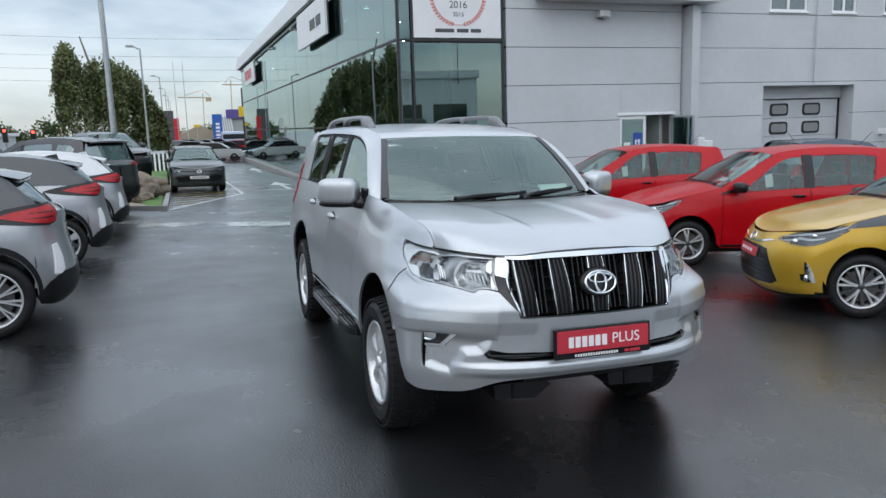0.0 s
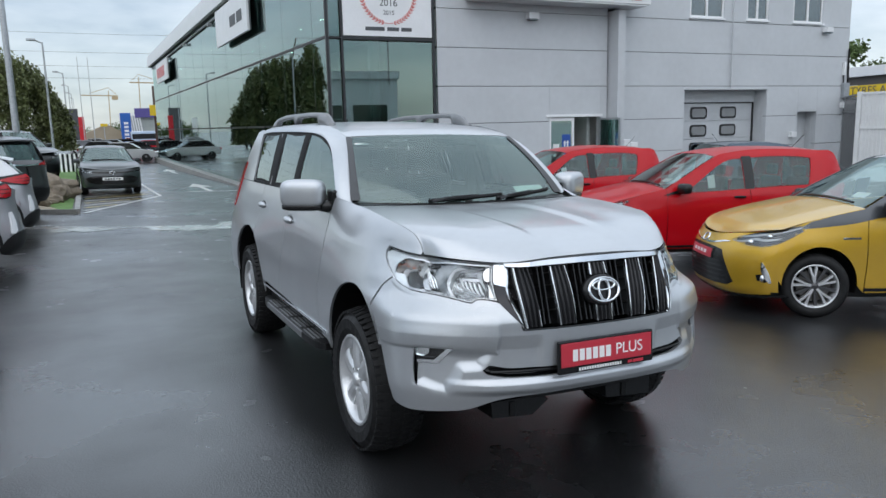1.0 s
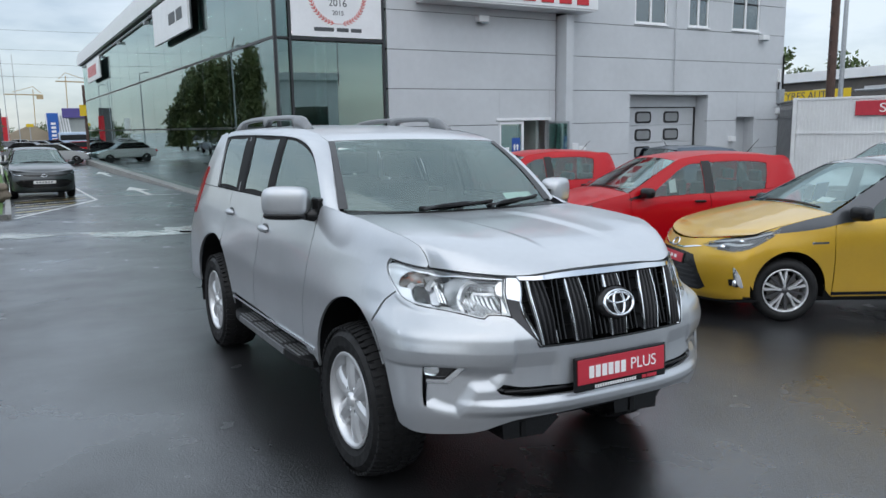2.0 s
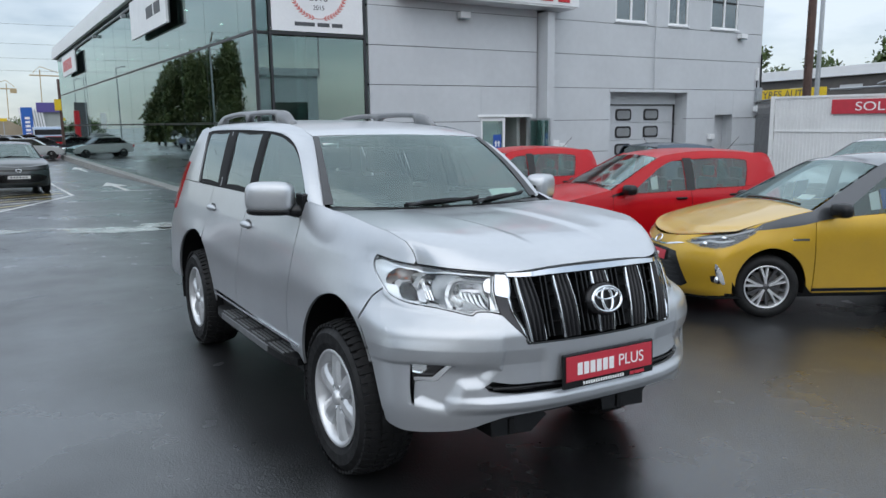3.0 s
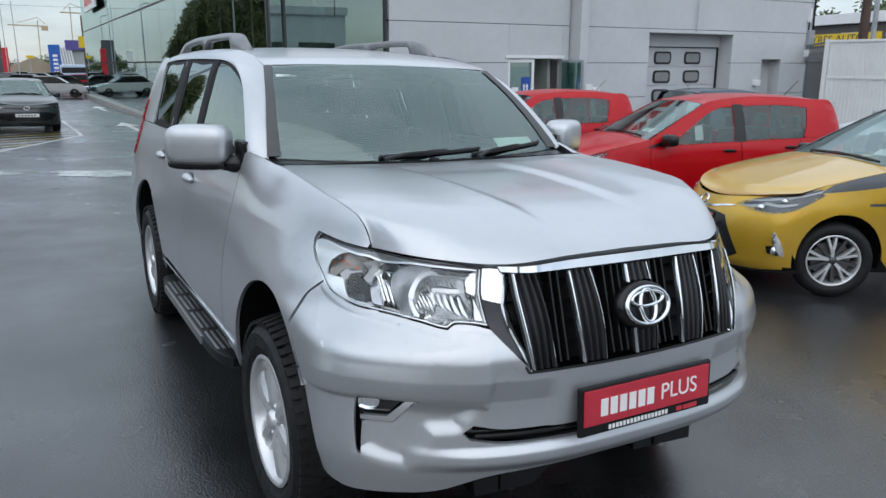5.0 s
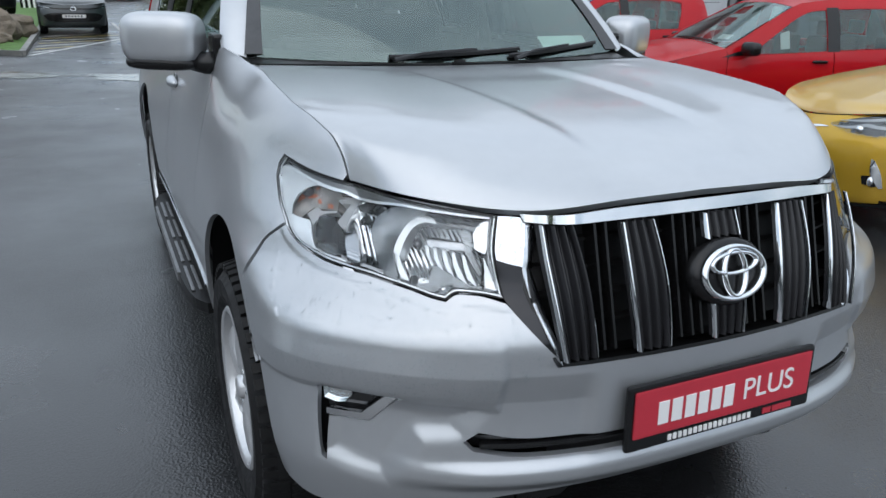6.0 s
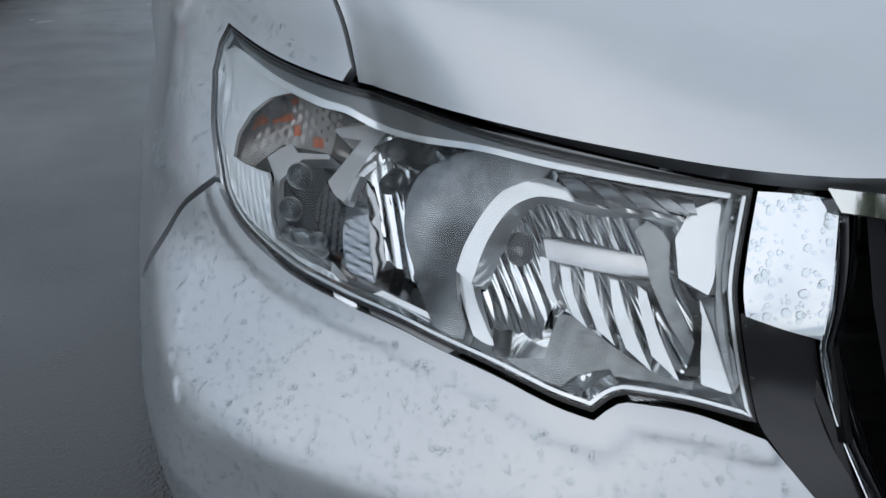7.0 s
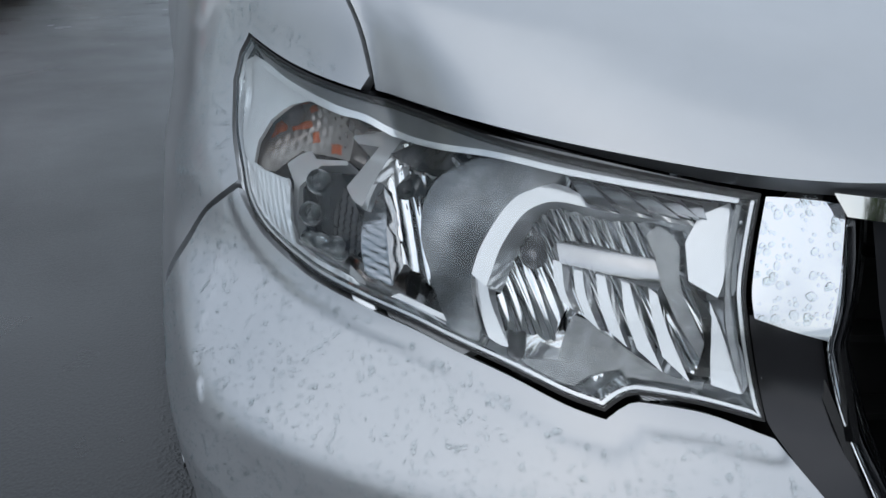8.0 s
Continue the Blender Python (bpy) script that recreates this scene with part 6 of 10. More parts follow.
    piece("top_trim", [(-0.5567, 1.1206), (-0.5385, 1.1176), (-0.5073, 1.1066), (-0.4699, 1.0970), (-0.4523, 1.0947), (-0.4249, 1.0850), (-0.3819, 1.0924), (-0.3465, 1.0897), (-0.3013, 1.0861), (-0.2777, 1.0841), (-0.2783, 1.0801), (-0.3012, 1.0817), (-0.3464, 1.0852), (-0.3818, 1.0876), (-0.4248, 1.0797), (-0.4539, 1.0890), (-0.4715, 1.0902), (-0.5082, 1.1001), (-0.5432, 1.1129)], 0.005, BRIGHT, 0.002, 0.008)
    # outer end: a bright reflector over a fluted one
    piece("outer_reflector", [(-0.5697, 1.1067), (-0.5564, 1.1176), (-0.5383, 1.1107), (-0.5070, 1.0974), (-0.4910, 1.0946), (-0.5129, 1.0821), (-0.5279, 1.0650), (-0.5341, 1.0453), (-0.5324, 1.0276), (-0.5499, 1.0294), (-0.5640, 1.0521), (-0.5733, 1.0840)], 0.007, BRIGHT, 0.004, 0.006, relief=lambda q: -0.010 * bell(q[:, 1], 1.075, 0.03))
    piece("fluted_end", [(-0.5517, 1.0294), (-0.5332, 1.0270), (-0.5203, 1.0244), (-0.5033, 1.0237), (-0.4997, 1.0183), (-0.4954, 0.9911), (-0.4900, 0.9726), (-0.4736, 0.9673), (-0.4508, 0.9648), (-0.4435, 0.9581), (-0.4352, 0.9521), (-0.4611, 0.9549), (-0.4988, 0.9628), (-0.5246, 0.9794), (-0.5409, 1.0053)], 0.008, BRIGHT, 0.004, 0.003, relief=lambda q: 0.0010 * np.abs(np.sin((q[:, 0] * 0.9 + q[:, 1] * 0.35) / 0.0028 * math.pi)) - 0.002)
    # indicator: a smoky bowl; amber patches paint in the orange glints round its bulb
    bowl_dish = dish(-0.4938, 1.0583, 0.045, 0.045, 0.03, 0.0012, 16)
    bowl = piece("indicator_bowl", [(-0.5225, 1.0737), (-0.4986, 1.0874), (-0.4854, 1.0851), (-0.4653, 1.0792), (-0.4511, 1.0747), (-0.4646, 1.0623), (-0.4657, 1.0420), (-0.4918, 1.0372), (-0.5040, 1.0366), (-0.5131, 1.0261), (-0.5179, 1.0194), (-0.5331, 1.0200), (-0.5409, 1.0313), (-0.5378, 1.0514)], 0.03, SMOKE, 0.02, 0.006, relief=bowl_dish)
    piece("orange_glint", [(-0.5298, 1.0425), (-0.5293, 1.0550), (-0.5232, 1.0643), (-0.5188, 1.0513)], 0.0285, AMBER, 0.0, 0.003, owner=bowl, relief=bowl_dish)
    piece("orange_glint", [(-0.5177, 1.0568), (-0.5021, 1.0639), (-0.4992, 1.0577), (-0.5153, 1.0504)], 0.0285, AMBER, 0.0, 0.003, owner=bowl, relief=bowl_dish)
    piece("orange_glint", [(-0.5052, 1.0742), (-0.4990, 1.0812), (-0.4956, 1.0740), (-0.5025, 1.0699)], 0.0285, AMBER, 0.0, 0.003, owner=bowl, relief=bowl_dish)
    piece("orange_glint", [(-0.4999, 1.0529), (-0.4943, 1.0572), (-0.4906, 1.0474), (-0.4974, 1.0423)], 0.0285, AMBER, 0.0, 0.003, owner=bowl, relief=bowl_dish)
    piece("orange_glint", [(-0.4836, 1.0497), (-0.4718, 1.0524), (-0.4725, 1.0435), (-0.4809, 1.0417)], 0.0285, AMBER, 0.0, 0.003, owner=bowl, relief=bowl_dish)
    piece("orange_glint", [(-0.5158, 1.0792), (-0.5011, 1.0853), (-0.5001, 1.0819), (-0.5130, 1.0759)], 0.0285, AMBER, 0.0, 0.003, owner=bowl, relief=bowl_dish)
    o = part("indicator_bulb", lathe([(-0.02, 0.011), (0.0, 0.0135), (0.006, 0.012), (0.010, 0.0)], (0, 0, 0), "z", 24), BULBGLASS, lamp, smooth=True)
    o.data.transform(aim(-0.5156, 1.0676, 0.044))
    # running lights: three lenses in a dark pod with a bright collar
    piece("bright_collar", [(-0.5113, 1.0269), (-0.5016, 1.0381), (-0.4944, 1.0424), (-0.4888, 1.0376), (-0.4663, 1.0431), (-0.4651, 1.0399), (-0.4847, 1.0337), (-0.4934, 1.0197), (-0.4973, 1.0130), (-0.4944, 0.9882), (-0.4906, 0.9747), (-0.4802, 0.9668), (-0.4704, 0.9595), (-0.4494, 0.9624), (-0.4507, 0.9589), (-0.4707, 0.9536), (-0.4838, 0.9596), (-0.4950, 0.9691), (-0.4989, 0.9887), (-0.5021, 1.0146)], 0.018, BRIGHT, 0.02, 0.005, relief=lean(0.97, 0.3))
    pod = piece("running_light_pod", [(-0.5025, 1.0047), (-0.4983, 1.0117), (-0.4892, 1.0257), (-0.4690, 1.0316), (-0.4663, 1.0167), (-0.4714, 1.0030), (-0.4699, 0.9669), (-0.4660, 0.9485), (-0.4741, 0.9483), (-0.4846, 0.9555), (-0.4952, 0.9626), (-0.4996, 0.9810)], 0.04, LAMPBLACK, 0.02, 0.008)
    for a, z, r in ((-0.4830, 1.0207, 0.0135), (-0.4862, 0.9924, 0.0125), (-0.4773, 0.9688, 0.0125), (-0.4647, 0.9753, 0.009)):
        m = aim(a, z, 0.034)
        o = part("light_ring", lathe([(0.0, r), (0.003, r - 0.0006), (0.001, r - 0.002), (-0.006, r - 0.003)], (0, 0, 0), "z", 32), FROST, pod, smooth=True)
        o.data.transform(m)
        bm = bmesh.new()
        bmesh.ops.create_uvsphere(bm, u_segments=24, v_segments=14, radius=r * 0.85)
        bmesh.ops.scale(bm, vec=(1, 1, 0.6), verts=bm.verts)
        o = part("light_lens", bm, CLEAR, pod, smooth=True)
        o.data.transform(m)
        for k in (0.72, 0.48, 0.26):
            o = part("light_ring", lathe([(-0.004, r * k), (-0.002, r * k - 0.0006), (-0.004, r * k - 0.0012)], (0, 0, 0), "z", 28), FROST, pod, smooth=True)
            o.data.transform(m)
    piece("dark_pocket", [(-0.4677, 1.0220), (-0.4691, 1.0122), (-0.4711, 1.0004), (-0.4699, 0.9655), (-0.4658, 0.9470), (-0.4528, 0.9494), (-0.4552, 0.9627), (-0.4490, 0.9758), (-0.4501, 0.9950), (-0.4555, 1.0082), (-0.4622, 1.0171)], 0.044, DARKCHROME, 0.02, 0.004, relief=lambda q: 0.004 * np.abs(np.sin(q[:, 0] / 0.0045 * math.pi)))
    # bright divider, then the main beam with its scalloped side
    piece("bright_divider", [(-0.4622, 1.0698), (-0.4444, 1.0774), (-0.4222, 1.0827), (-0.4327, 1.0671), (-0.4410, 1.0479), (-0.4467, 1.0309), (-0.4498, 1.0176), (-0.4561, 1.0195), (-0.4624, 1.0270), (-0.4554, 1.0412), (-0.4459, 1.0605), (-0.4600, 1.0590), (-0.4647, 1.0623)], 0.022, BRIGHT, 0.03, 0.006, relief=lean(1.02, 0.5))
    piece("divider_tip", [(-0.4533, 0.9699), (-0.4428, 0.9623), (-0.4346, 0.9485), (-0.4401, 0.9455), (-0.4473, 0.9484), (-0.4518, 0.9560)], 0.026, BRIGHT, 0.02, 0.005, relief=lean(0.98, 0.7))
    piece("scalloped_side", [(-0.4474, 1.0353), (-0.4397, 1.0327), (-0.4346, 1.0054), (-0.4305, 0.9737), (-0.4258, 0.9547), (-0.4361, 0.9464), (-0.4438, 0.9585), (-0.4484, 0.9800), (-0.4498, 1.0095)], 0.034, HOUSING, 0.02, 0.003, relief=flutes(0.0065, 0.0012, 0.25, 1.0, 0.2))
    piece("main_beam_reflector", [(-0.4473, 1.0356), (-0.4375, 1.0591), (-0.4226, 1.0703), (-0.4048, 1.0775), (-0.3949, 1.0699), (-0.4053, 1.0543), (-0.4122, 1.0394), (-0.4158, 1.0229), (-0.4134, 0.9992), (-0.4064, 0.9734), (-0.4024, 0.9600), (-0.4261, 0.9524), (-0.4309, 0.9719), (-0.4350, 1.0038), (-0.4401, 1.0315)], 0.038, REFLECT, 0.03, 0.003, relief=dish(-0.4242, 1.0129, 0.034, 0.07, 0.034, 0.0028, 9, 0.2))
    piece("beam_crown", [(-0.4367, 1.0613), (-0.4220, 1.0727), (-0.4044, 1.0798), (-0.3947, 1.0723), (-0.4022, 1.0613), (-0.4152, 1.0571), (-0.4256, 1.0558)], 0.03, DARKCHROME, 0.01, 0.004, relief=flutes(0.005, 0.002, 0.8))
    # frosted wall between the two beams, rippled to give streaky reflections
    piece("frosted_divider", [(-0.4049, 1.0569), (-0.3845, 1.0770), (-0.3653, 1.0808), (-0.3442, 1.0775), (-0.3471, 1.0708), (-0.3622, 1.0578), (-0.3725, 1.0439), (-0.3828, 1.0194), (-0.3867, 0.9959), (-0.3850, 0.9732), (-0.3812, 0.9556), (-0.3826, 0.9375), (-0.3943, 0.9436), (-0.4026, 0.9653), (-0.4080, 0.9867), (-0.4133, 1.0075), (-0.4142, 1.0268), (-0.4116, 1.0425)], 0.028, FROST, 0.02, 0.004, relief=lambda q: 0.007 * bell(q[:, 0], -0.3756, 0.022) - 0.2 * (q[:, 1] - 1.02) + 0.0022 * np.sin((q[:, 0] - 0.35 * q[:, 1]) / 0.0062) + 0.0015 * np.sin(q[:, 1] / 0.011 + 60 * q[:, 0]))
    piece("ribbed_sill", [(-0.4339, 0.9544), (-0.4245, 0.9622), (-0.3865, 0.9527), (-0.3818, 0.9430), (-0.3901, 0.9358), (-0.4275, 0.9450)], 0.018, SHELF, 0.012, 0.005, relief=lambda q: 0.0008 * np.abs(np.sin(q[:, 0] / 0.0022 * math.pi)) - 0.6 * (q[:, 1] - 0.96))
    piece("sill_edge", [(-0.4276, 0.9587), (-0.4227, 0.9629), (-0.3875, 0.9559), (-0.3874, 0.9525), (-0.4232, 0.9590)], 0.012, BRIGHT, 0.006, 0.005, relief=lean(0.96, 0.5))
    # dipped beam: bright arch, dish, lintel, vanes and facets
    piece("bright_arch", [(-0.3866, 0.9992), (-0.3827, 1.0188), (-0.3727, 1.0455), (-0.3625, 1.0608), (-0.3489, 1.0696), (-0.3428, 1.0685), (-0.3355, 1.0639), (-0.3238, 1.0618), (-0.3034, 1.0591), (-0.2908, 1.0574), (-0.2910, 1.0542), (-0.3033, 1.0555), (-0.3260, 1.0563), (-0.3450, 1.0580), (-0.3548, 1.0546), (-0.3643, 1.0437), (-0.3732, 1.0215), (-0.3775, 1.0028), (-0.3794, 0.9932)], 0.018, BRIGHT, 0.045, 0.005, relief=lean(1.0314, 0.4))
    piece("arch_leg", [(-0.3868, 0.9964), (-0.3793, 0.9914), (-0.3773, 0.9748), (-0.3727, 0.9595), (-0.3661, 0.9413), (-0.3604, 0.9333), (-0.3687, 0.9339), (-0.3760, 0.9445), (-0.3828, 0.9686)], 0.02, BRIGHT, 0.045, 0.005, relief=lean(0.9648, 0.25))
    piece("dipped_beam_reflector", [(-0.3777, 0.9898), (-0.3727, 1.0134), (-0.3635, 1.0364), (-0.3537, 1.0476), (-0.3434, 1.0510), (-0.3236, 1.0493), (-0.3000, 1.0483), (-0.2903, 1.0467), (-0.2925, 1.0332), (-0.2928, 1.0086), (-0.2852, 0.9934), (-0.2811, 0.9769), (-0.2815, 0.9399), (-0.2961, 0.9379), (-0.3171, 0.9515), (-0.3293, 0.9581), (-0.3392, 0.9633), (-0.3452, 0.9481), (-0.3459, 0.9351), (-0.3579, 0.9281), (-0.3672, 0.9379), (-0.3747, 0.9582)], 0.04, REFLECT, 0.03, 0.0032, relief=dish(-0.3327, 0.9974, 0.052, 0.06, 0.042, 0.0034, 17, 0.30))
    piece("beam_lintel", [(-0.3479, 1.0278), (-0.3370, 1.0312), (-0.3067, 1.0273), (-0.3044, 1.0134), (-0.3051, 1.0042), (-0.3179, 1.0089), (-0.3296, 1.0128), (-0.3464, 1.0141)], 0.024, HOUSING, 0.02, 0.004, relief=lambda q: -25.0 * (q[:, 1] - 1.0151) ** 2)
    piece("reflector_vane", [(-0.3487, 1.0101), (-0.3448, 1.0105), (-0.3434, 0.9911), (-0.3397, 0.9799), (-0.3451, 0.9842), (-0.3481, 0.9960)], 0.026, BRIGHT, 0.02, 0.005, relief=lambda q: 0.5 * (q[:, 0] +0.3434) - 0.35 * (q[:, 1] - 0.98))
    piece("reflector_vane", [(-0.3399, 1.0121), (-0.3360, 1.0117), (-0.3342, 0.9900), (-0.3289, 0.9705), (-0.3348, 0.9764), (-0.3386, 0.9928)], 0.026, BRIGHT, 0.02, 0.005, relief=lambda q: 0.5 * (q[:, 0] +0.3342) - 0.35 * (q[:, 1] - 0.98))
    piece("reflector_vane", [(-0.3298, 1.0103), (-0.3263, 1.0089), (-0.3237, 0.9883), (-0.3180, 0.9630), (-0.3249, 0.9702), (-0.3286, 0.9875)], 0.026, BRIGHT, 0.02, 0.005, relief=lambda q: 0.5 * (q[:, 0] +0.3237) - 0.35 * (q[:, 1] - 0.98))
    piece("reflector_vane", [(-0.3190, 1.0069), (-0.3158, 1.0045), (-0.3125, 0.9831), (-0.3041, 0.9514), (-0.3133, 0.9611), (-0.3178, 0.9823)], 0.026, BRIGHT, 0.02, 0.005, relief=lambda q: 0.5 * (q[:, 0] +0.3125) - 0.35 * (q[:, 1] - 0.98))
    piece("reflector_vane", [(-0.3078, 1.0026), (-0.3043, 0.9993), (-0.3010, 0.9779), (-0.2937, 0.9479), (-0.3033, 0.9591), (-0.3065, 0.9815)], 0.026, BRIGHT, 0.02, 0.005, relief=lambda q: 0.5 * (q[:, 0] +0.3010) - 0.35 * (q[:, 1] - 0.98))
    piece("facet_cell", [(-0.3440, 1.0788), (-0.3352, 1.0782), (-0.3241, 1.0653), (-0.3374, 1.0664)], 0.024, HOUSING, 0.006, 0.004, relief=lambda q: 0.7 * (q[:, 0] +0.3440) - 0.5 * (q[:, 1] - 1.0788))
    piece("facet_cell", [(-0.3333, 1.0774), (-0.3233, 1.0762), (-0.3116, 1.0663), (-0.3237, 1.0671)], 0.024, HOUSING, 0.006, 0.004, relief=lambda q: 0.7 * (q[:, 0] +0.3333) - 0.5 * (q[:, 1] - 1.0774))
    piece("facet_cell", [(-0.3210, 1.0759), (-0.3106, 1.0747), (-0.3003, 1.0660), (-0.3121, 1.0666)], 0.024, HOUSING, 0.006, 0.004, relief=lambda q: 0.7 * (q[:, 0] +0.3210) - 0.5 * (q[:, 1] - 1.0759))
    piece("facet_cell", [(-0.3090, 1.0742), (-0.2992, 1.0730), (-0.2922, 1.0660), (-0.3010, 1.0667)], 0.024, HOUSING, 0.006, 0.004, relief=lambda q: 0.7 * (q[:, 0] +0.3090) - 0.5 * (q[:, 1] - 1.0742))
    piece("facet_cell", [(-0.2977, 1.0734), (-0.2896, 1.0725), (-0.2887, 1.0655), (-0.2918, 1.0649)], 0.024, HOUSING, 0.006, 0.004, relief=lambda q: 0.7 * (q[:, 0] +0.2977) - 0.5 * (q[:, 1] - 1.0734))
    piece("facet_band", [(-0.3438, 1.0762), (-0.3198, 1.0734), (-0.2874, 1.0704), (-0.2738, 1.0702), (-0.2873, 1.0591), (-0.2963, 1.0549), (-0.3220, 1.0576), (-0.3365, 1.0608)], 0.034, DARKCHROME, 0.006, 0.008)
    piece("frosted_hook", [(-0.3099, 1.0428), (-0.3044, 1.0501), (-0.2988, 1.0443), (-0.2961, 1.0385), (-0.2971, 1.0170), (-0.2947, 1.0015), (-0.2886, 0.9778), (-0.2905, 0.9679), (-0.2981, 0.9880), (-0.3052, 1.0149), (-0.3062, 1.0286)], 0.018, FROST, 0.01, 0.005, relief=lean(1.0, 0.3))
    piece("dark_slit", [(-0.2948, 1.0183), (-0.2890, 1.0060), (-0.2848, 0.9938), (-0.2840, 0.9496), (-0.2903, 0.9484), (-0.2871, 0.9686), (-0.2889, 0.9936)], 0.02, LAMPBLACK, 0.012, 0.006)
    piece("lower_shelf", [(-0.3663, 0.9413), (-0.3465, 0.9466), (-0.3432, 0.9630), (-0.3397, 0.9754), (-0.3316, 0.9740), (-0.3198, 0.9630), (-0.3083, 0.9543), (-0.2983, 0.9492), (-0.2880, 0.9492), (-0.2903, 0.9398), (-0.3124, 0.9341), (-0.3205, 0.9487), (-0.3329, 0.9425), (-0.3400, 0.9344), (-0.3550, 0.9343), (-0.3619, 0.9340)], 0.018, FROST, 0.02, 0.006, relief=lean(0.96, 0.5))
    piece("lower_glint", [(-0.3396, 0.9311), (-0.3282, 0.9400), (-0.3198, 0.9451), (-0.3122, 0.9310), (-0.3201, 0.9267), (-0.3271, 0.9214), (-0.3350, 0.9231)], 0.024, REFLECT, 0.01, 0.003, relief=lambda q: 0.004 * np.abs(np.sin((q[:, 0] + 0.3 * q[:, 1]) / 0.004 * math.pi)))
    piece("inner_panel", [(-0.2901, 1.0642), (-0.2767, 1.0756), (-0.2787, 1.0522), (-0.2819, 1.0204), (-0.2842, 1.0112), (-0.2951, 1.0198), (-0.2960, 1.0449)], 0.018, BRIGHT, 0.02, 0.006, relief=lean(1.0434, 0.15))
    piece("inner_trim", [(-0.2848, 1.0029), (-0.2811, 0.9871), (-0.2752, 0.9590), (-0.2699, 0.9323), (-0.2846, 0.9440), (-0.2845, 0.9778)], 0.02, BRIGHT, 0.02, 0.006, relief=lean(0.9676, 0.15))
    piece("lens_edge", [(-0.2771, 1.0811), (-0.2745, 1.0799), (-0.2782, 1.0468), (-0.2783, 1.0000), (-0.2744, 0.9677), (-0.2674, 0.9323), (-0.2709, 0.9352), (-0.2773, 0.9670), (-0.2813, 0.9994), (-0.2808, 1.0464)], 0.012, FROST, 0.008, 0.006, relief=lambda q: 0.0007 * np.abs(np.sin(q[:, 1] / 0.002 * math.pi)))
    for a, z, off, r, m in ((-0.4246, 1.0357, 0.036, 0.009, LAMPBLACK), (-0.3569, 1.0089, 0.04, 0.011, BULBGLASS)):
        o = part("bulb", lathe([(-0.03, r), (0.0, r), (0.006, r * 0.8), (0.008, 0.0)], (0, 0, 0), "z", 20), m, lamp, smooth=True)
        o.data.transform(aim(a, z, off, 0.1))
    return lamp


for sgn in (-1, 1):
    head_lamp(sgn)


# ---- rain on the paint, the bright block and the bonnet's edge ----
def rain_on_car():
    rnd = np.random.default_rng(7)
    verts, faces = [], []

    def dome(p, n, r, h, stretch):
        n = Vector(n).normalized()
        q = n.to_track_quat("Z", "Y").to_matrix()
        base = len(verts)
        turn = rnd.uniform(0, 6.28)
        for ring_r, lift in ((1.0, -0.0002), (0.80, h * 0.55), (0.42, h * 0.92)):
            for k in range(8):
                a = turn + 2 * math.pi * k / 8
                wob = 1 + 0.18 * math.sin(2 * a + turn)
                v = q @ Vector((r * ring_r * wob * math.cos(a), r * ring_r * stretch * math.sin(a), lift))
                verts.append(tuple(Vector(p) + v))
        verts.append(tuple(Vector(p) + q @ Vector((0, 0, h))))
        for j in range(2):
            for k in range(8):
                a, b = base + 8 * j + k, base + 8 * j + (k + 1) % 8
                faces.append((a, b, b + 8, a + 8))
        for k in range(8):
            faces.append((base + 16 + k, base + 16 + (k + 1) % 8, base + 24))

    def scatter(surf, lo, hi, count, ok, big):
        uv = rnd.uniform(lo, hi, (count, 2))
        uv = uv[ok(uv)]
        p, n = surf(uv), normals_of(surf, uv)
        n = np.where((n * (p - CORE)).sum(1, keepdims=True) < 0, -n, n)
        for a, b in zip(p, n):
            r = big * (0.28 + 0.72 * rnd.random() ** 2.8)
            dome(a, b, r, r * rnd.uniform(0.26, 0.38), rnd.uniform(0.9, 1.25))

    body = rounded(metric([(-0.2663, 0.921), (-0.3, 0.925), (-0.33, 0.905), (-0.387, 0.932), (-0.45, 0.947), (-0.512, 0.968), (-0.5385, 1.0), (-0.5572, 0.98), (-0.575, 0.955), (-0.611, 0.859), (-0.59, 0.80), (-0.47, 0.74), (-0.28, 0.73), (-0.215, 0.815)]), 0.02, 30)
    scatter(at_hull(0, bumper_relief), (-1.05, 0.73), (-0.36, 1.01), 8500, lambda q: inside(body, q), 0.0032)
    side = rounded(metric([(-0.460, 1.1205), (-0.510, 1.130), (-0.5655, 1.1455), (-0.579, 1.119), (-0.580, 1.09), (-0.566, 1.05), (-0.550, 1.02), (-0.60, 0.93), (-0.66, 0.98), (-0.64, 1.10), (-0.60, 1.175), (-0.56, 1.175), (-0.50, 1.155)]), 0.02, 30)
    scatter(at_hull(), (-1.13, 0.92), (-0.78, 1.19), 5000, lambda q: inside(side, q), 0.0029)
    scatter(at_hull(-0.0042), (-0.472, 1.004), (-0.397, 1.089), 160, lambda q: inside(np.array(block), q), 0.0042)
    scatter(at_hull(0.0058), (-0.472, 0.82), (-0.36, 1.004), 60, lambda q: inside(np.array(wedge), q), 0.0032)
    scatter(at_hull(0.0028), (-0.96, 0.93), (-0.46, 1.13), 110, lambda q: inside(LAMP, q), 0.0018)
    me = bpy.data.meshes.new("rain")
    me.from_pydata(verts, [], faces)
    me.polygons.foreach_set("use_smooth", [True] * len(faces))
    me.materials.append(DROP)
    ob = new("rain", me)
    ob.parent = suv
    tagged(ob, "clear rain drops beaded on the silver paint", kind="stuff")


rain_on_car()
